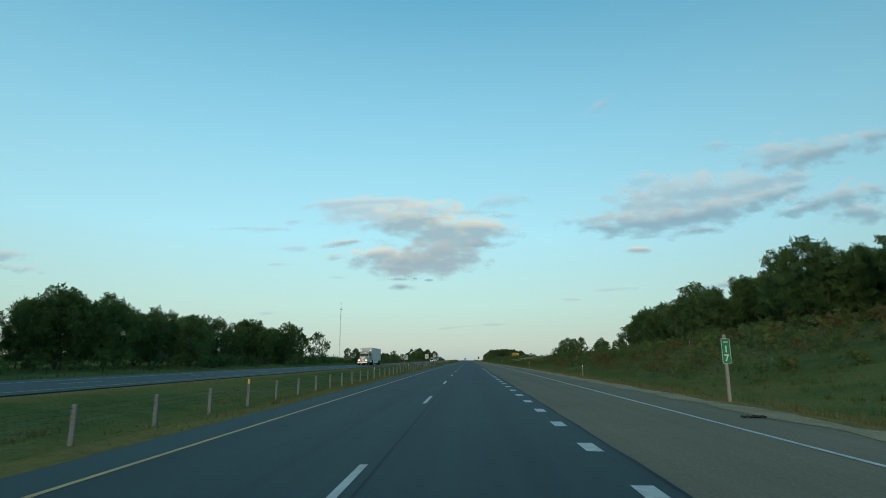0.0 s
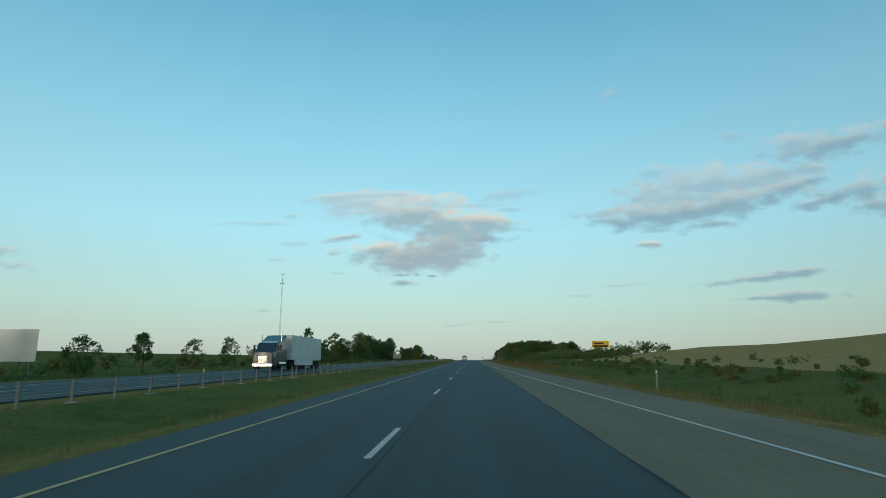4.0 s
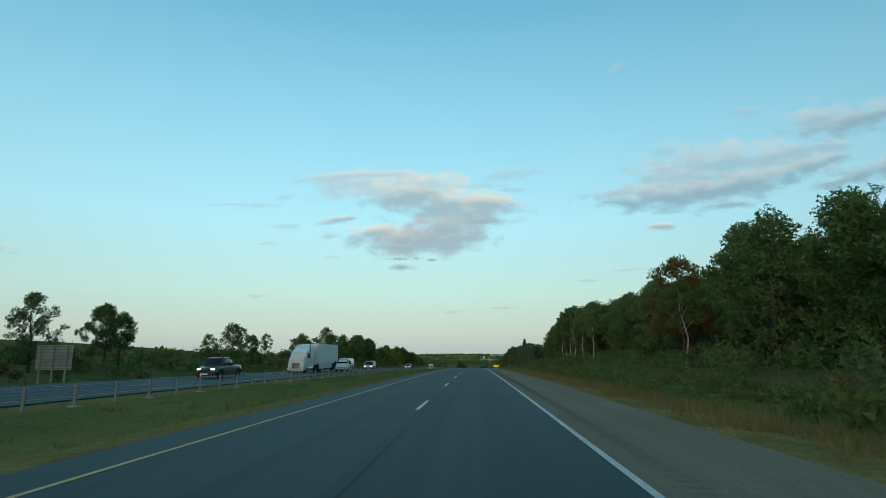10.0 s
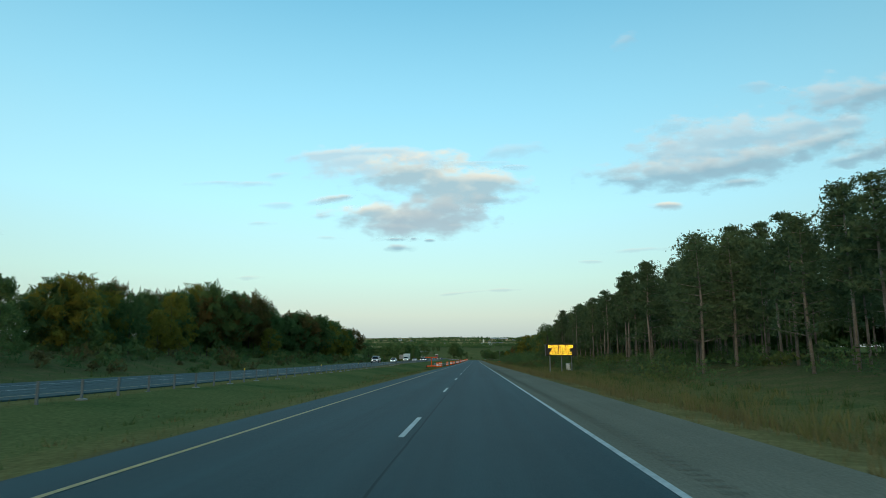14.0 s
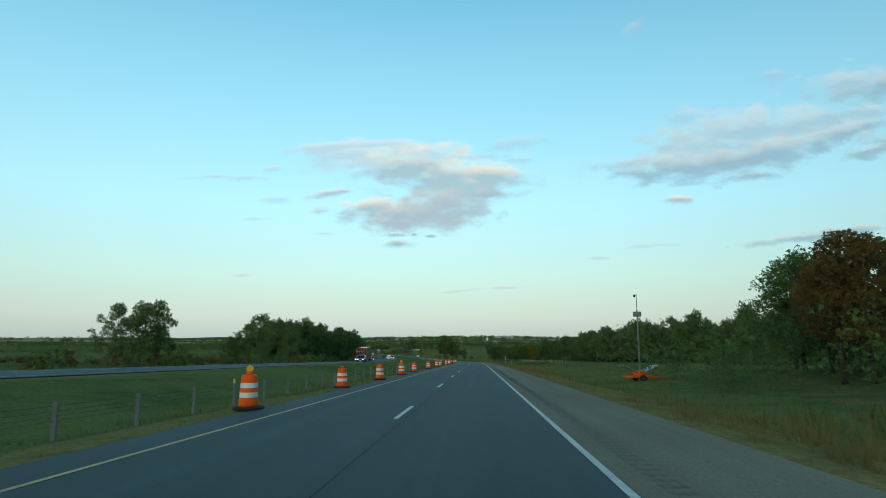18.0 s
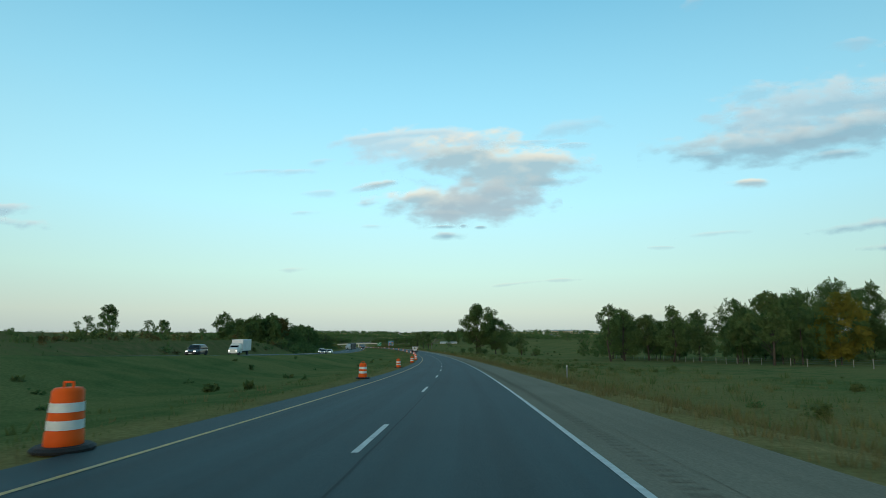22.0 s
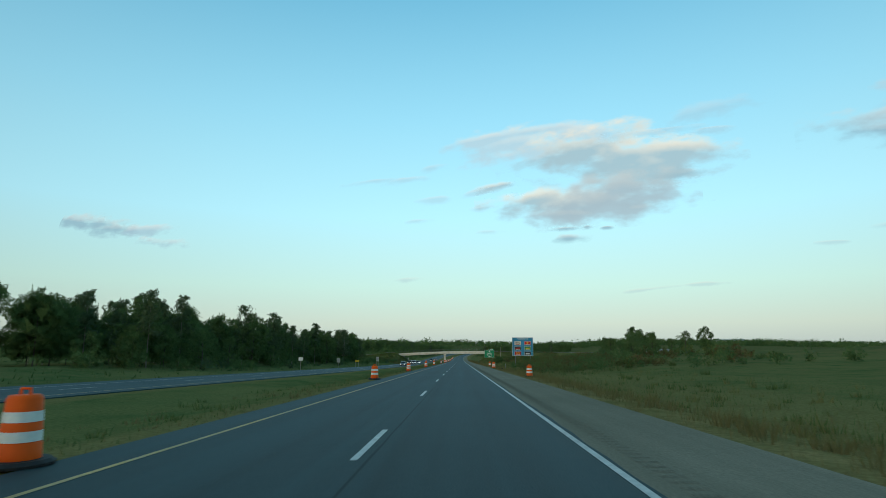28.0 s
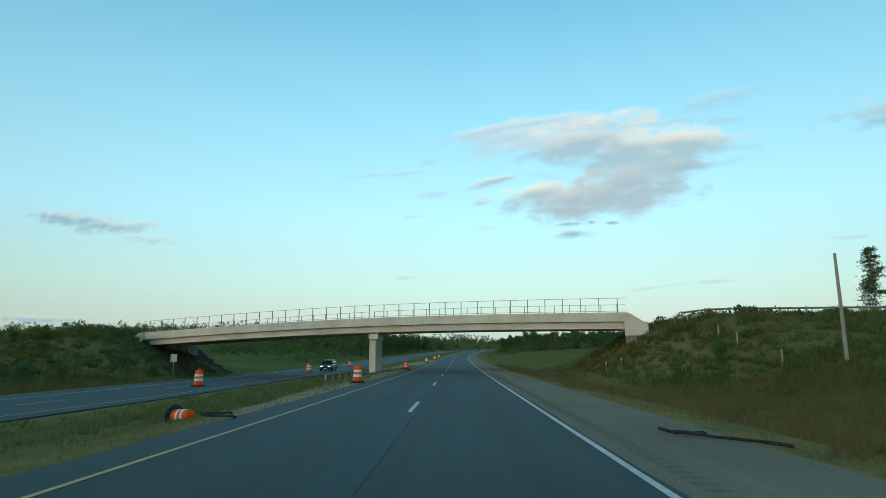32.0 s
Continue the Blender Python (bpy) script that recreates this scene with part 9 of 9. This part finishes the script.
# the sheets glow; sunlit tops and shaded bases are put into these colours
CLOUD = cloud_mat("cloud", 0.9, (0.90, 0.81, 0.64), (0.37, 0.525, 0.585))
LOW_CLOUD = cloud_mat("cloud_base", 0.9, (0.56, 0.62, 0.61), (0.38, 0.505, 0.565))
GREY_CLOUD = cloud_mat("grey_cloud", 0.8, (0.62, 0.68, 0.66), (0.27, 0.44, 0.53))
THIN_CLOUD = cloud_mat("thin_cloud_edge", 0.62, (0.86, 0.78, 0.66), (0.50, 0.60, 0.65))
GREY_THIN = cloud_mat("grey_veil", 0.72, (0.66, 0.72, 0.71), (0.36, 0.53, 0.62))
WISP = cloud_mat("thin_cloud", 0.34, (0.74, 0.70, 0.64), (0.38, 0.52, 0.60))
FAR = 9500.0        # how far ahead the outer streaks hang
NEARER = 8300.0     # and the large clouds


def cloud(puffs, material, label, far):
    """One soft-edged sheet of cloud, the puffs run together; places in full-size metres on the far sky."""
    q = np.array(puffs, float)
    x0, x1 = (q[:, 0] - 1.55 * q[:, 2]).min(), (q[:, 0] + 1.55 * q[:, 2]).max()
    pad = 1.65 * q[:, 3] + 1.5 * q[:, 2] * np.abs(np.sin(np.radians(q[:, 4])))
    z0, z1 = (q[:, 1] - pad).min(), (q[:, 1] + pad).max()
    nx, nz = (12, 12) if len(puffs) == 1 else (110, 60)
    X, Z = np.meshgrid(np.linspace(x0, x1, nx + 1), np.linspace(z0, z1, nz + 1))
    near, high = np.zeros(X.shape), np.zeros(X.shape)
    for x, z, rx, rz, tilt in puffs:
        c, s = math.cos(radians(tilt)), math.sin(radians(tilt))
        a, b = ((X - x) * c - (Z - z) * s) / (1.5 * rx), ((X - x) * s + (Z - z) * c) / (1.6 * rz)
        w = np.exp(-7 * np.sqrt(a * a + b * b))
        near, high = near + w, high + w * np.clip(b, -1.5, 1.5)
    cx, cz = (x0 + x1) / 2, (z0 + z1) / 2
    me = bpy.data.meshes.new("cloud")
    v = np.stack([X - cx, -90 * np.cos((X - cx) / (x1 - x0) * 3) * np.cos((Z - cz) / (z1 - z0) * 3), Z - cz], -1).reshape(-1, 3) * K
    i = (np.arange(nz)[:, None] * (nx + 1) + np.arange(nx)).ravel()
    me.from_pydata(v.tolist(), [], np.stack([i, i + 1, i + nx + 2, i + nx + 1], 1).tolist())
    for name, val in (("edge", -np.log(near + 1e-9) / 7), ("rise", high / (near + 1e-9))):
        me.attributes.new(name, "FLOAT", "POINT").data.foreach_set("value", val.reshape(-1).astype(np.float32))
    me.materials.append(material)
    ob = tagged(new("cloud", me), label, "cloud", kind="structure")
    ob.matrix_basis = pose(cx * K, far * K, cz * K)
    ob.visible_shadow = False
    return ob


def bank(kind, label, puffs, f=1.0, far=NEARER, joined=False, deep=0):
    """Clouds of one kind: puffs apart from each other, or joined in one sheet."""
    if far == NEARER:
        f, far = 1.2, 748 + (NEARER - 748) * 1.2
    full = [((x - 80) * f, z * f, rx * f, rz * f, tilt) for x, z, rx, rz, tilt in puffs]
    for i, group in enumerate([full] if joined else [[p] for p in full]):
        cloud(group, kind, label, far + deep + (i * 50) % 240 - 120)


bank(CLOUD, "grey evening cloud with warm lit top", ((-247, 1888, 762, 244, 4), (-706, 2117, 492, 209, -6), (150, 1956, 439, 103, 3), (-337, 2002, 550, 146, 4), (-94, 1810, 425, 157, 0), (-1316, 1571, 427, 92, -3), (-885, 1472, 607, 157, 0)), joined=True, deep=0)
bank(LOW_CLOUD, "shaded base of the evening cloud", ((-519, 1468, 636, 170, 0), (-338, 1602, 424, 182, 0), (-823, 1354, 484, 73, 2), (-187, 1365, 229, 55, -4)), joined=True, deep=-60)
bank(THIN_CLOUD, "pale thin edge of the evening cloud", ((-1393, 2257, 588, 186, 0), (-1773, 2388, 436, 62, -3), (-1270, 2404, 373, 56, 0), (-708, 2302, 370, 87, 4), (-1560, 2140, 300, 84, 0)), joined=True, deep=60)
bank(WISP, "thin lens of evening cloud", ((-2470, 1688, 190, 37, 0), (-1985, 1725, 150, 34, -4)))
bank(CLOUD, "small low puff of evening cloud", ((-1723, 1766, 222, 50, -6), (2509, 1618, 160, 47, 0)))
bank(GREY_CLOUD, "small dark scrap below the cloud", ((-856, 1109, 162, 42, 0), (-955, 1227, 145, 24, 0), (-494, 1216, 55, 19, 0), (-700, 1248, 48, 19, 0), (147, 1745, 273, 42, -4)))
bank(WISP, "thin wisp of evening cloud", ((612, 2366, 379, 92, -8), (590, 2157, 219, 36, 0), (-2520, 2110, 150, 40, -4), (-2898, 2007, 249, 37, 0), (-2712, 1482, 185, 25, 0), (-3282, 2001, 375, 31, 0), (-1933, 1535, 98, 31, 0), (31, 2231, 368, 37, 0), (-1800, 1272, 182, 25, 0)))
bank(GREY_CLOUD, "broad grey-blue evening cloud", ((2474, 1992, 747, 155, 0), (3061, 2057, 715, 142, -5), (3765, 2192, 653, 142, -10), (4472, 2388, 504, 113, -16), (2060, 1944, 300, 72, 0), (4849, 2195, 353, 71, -14), (3394, 1891, 356, 53, -4)), joined=True, deep=-60)
bank(GREY_THIN, "thin grey veil over the broad cloud", ((3320, 2482, 793, 248, -4), (3083, 2308, 694, 186, 0), (2787, 2234, 520, 186, 0), (4087, 2558, 538, 155, -10), (4719, 3080, 510, 181, -10), (4792, 2698, 297, 83, 0)), joined=True, deep=60)
bank(WISP, "pale warm fringe of the broad cloud", ((2706, 2665, 218, 103, 0), (2605, 2401, 156, 61, -4), (3798, 3214, 255, 61, 0), (4253, 2492, 416, 72, -14)))
bank(GREY_CLOUD, "long grey-blue streak of cloud", ((3894, 1129, 637, 46, -6), (4460, 1218, 404, 52, -4), (4092, 882, 344, 35, -3), (4538, 913, 458, 63, -2)))
bank(WISP, "thin low wisp of evening cloud", ((2100, 1052, 270, 24, -4), (1573, 919, 118, 17, 0), (-103, 534, 248, 17, -5), (369, 573, 265, 17, -2), (-2892, 753, 195, 30, 0)))
bank(GREY_THIN, "long grey-blue streak of cloud", ((-5781, 1340, 400, 59, 2), (-5646, 1193, 400, 50, 8)), 1.4, FAR)
bank(GREY_CLOUD, "long grey streak of cloud above the western hills", ((-6528, 1450, 595, 70, 8), (-5987, 1324, 390, 70, 6), (-6854, 273, 593, 39, 2)), 1.5, FAR)
bank(GREY_CLOUD, "broad grey-blue evening cloud", ((4514, 2569, 760, 117, -14), (4564, 1973, 520, 127, -8), (4764, 1781, 330, 104, 0)), 1.4, FAR)
bank(WISP, "thin wisp of evening cloud", ((-8298, 2076, 470, 94, 4), (-7118, 1630, 337, 53, 0), (1770, 3212, 112, 70, -30)), 1.4, FAR)
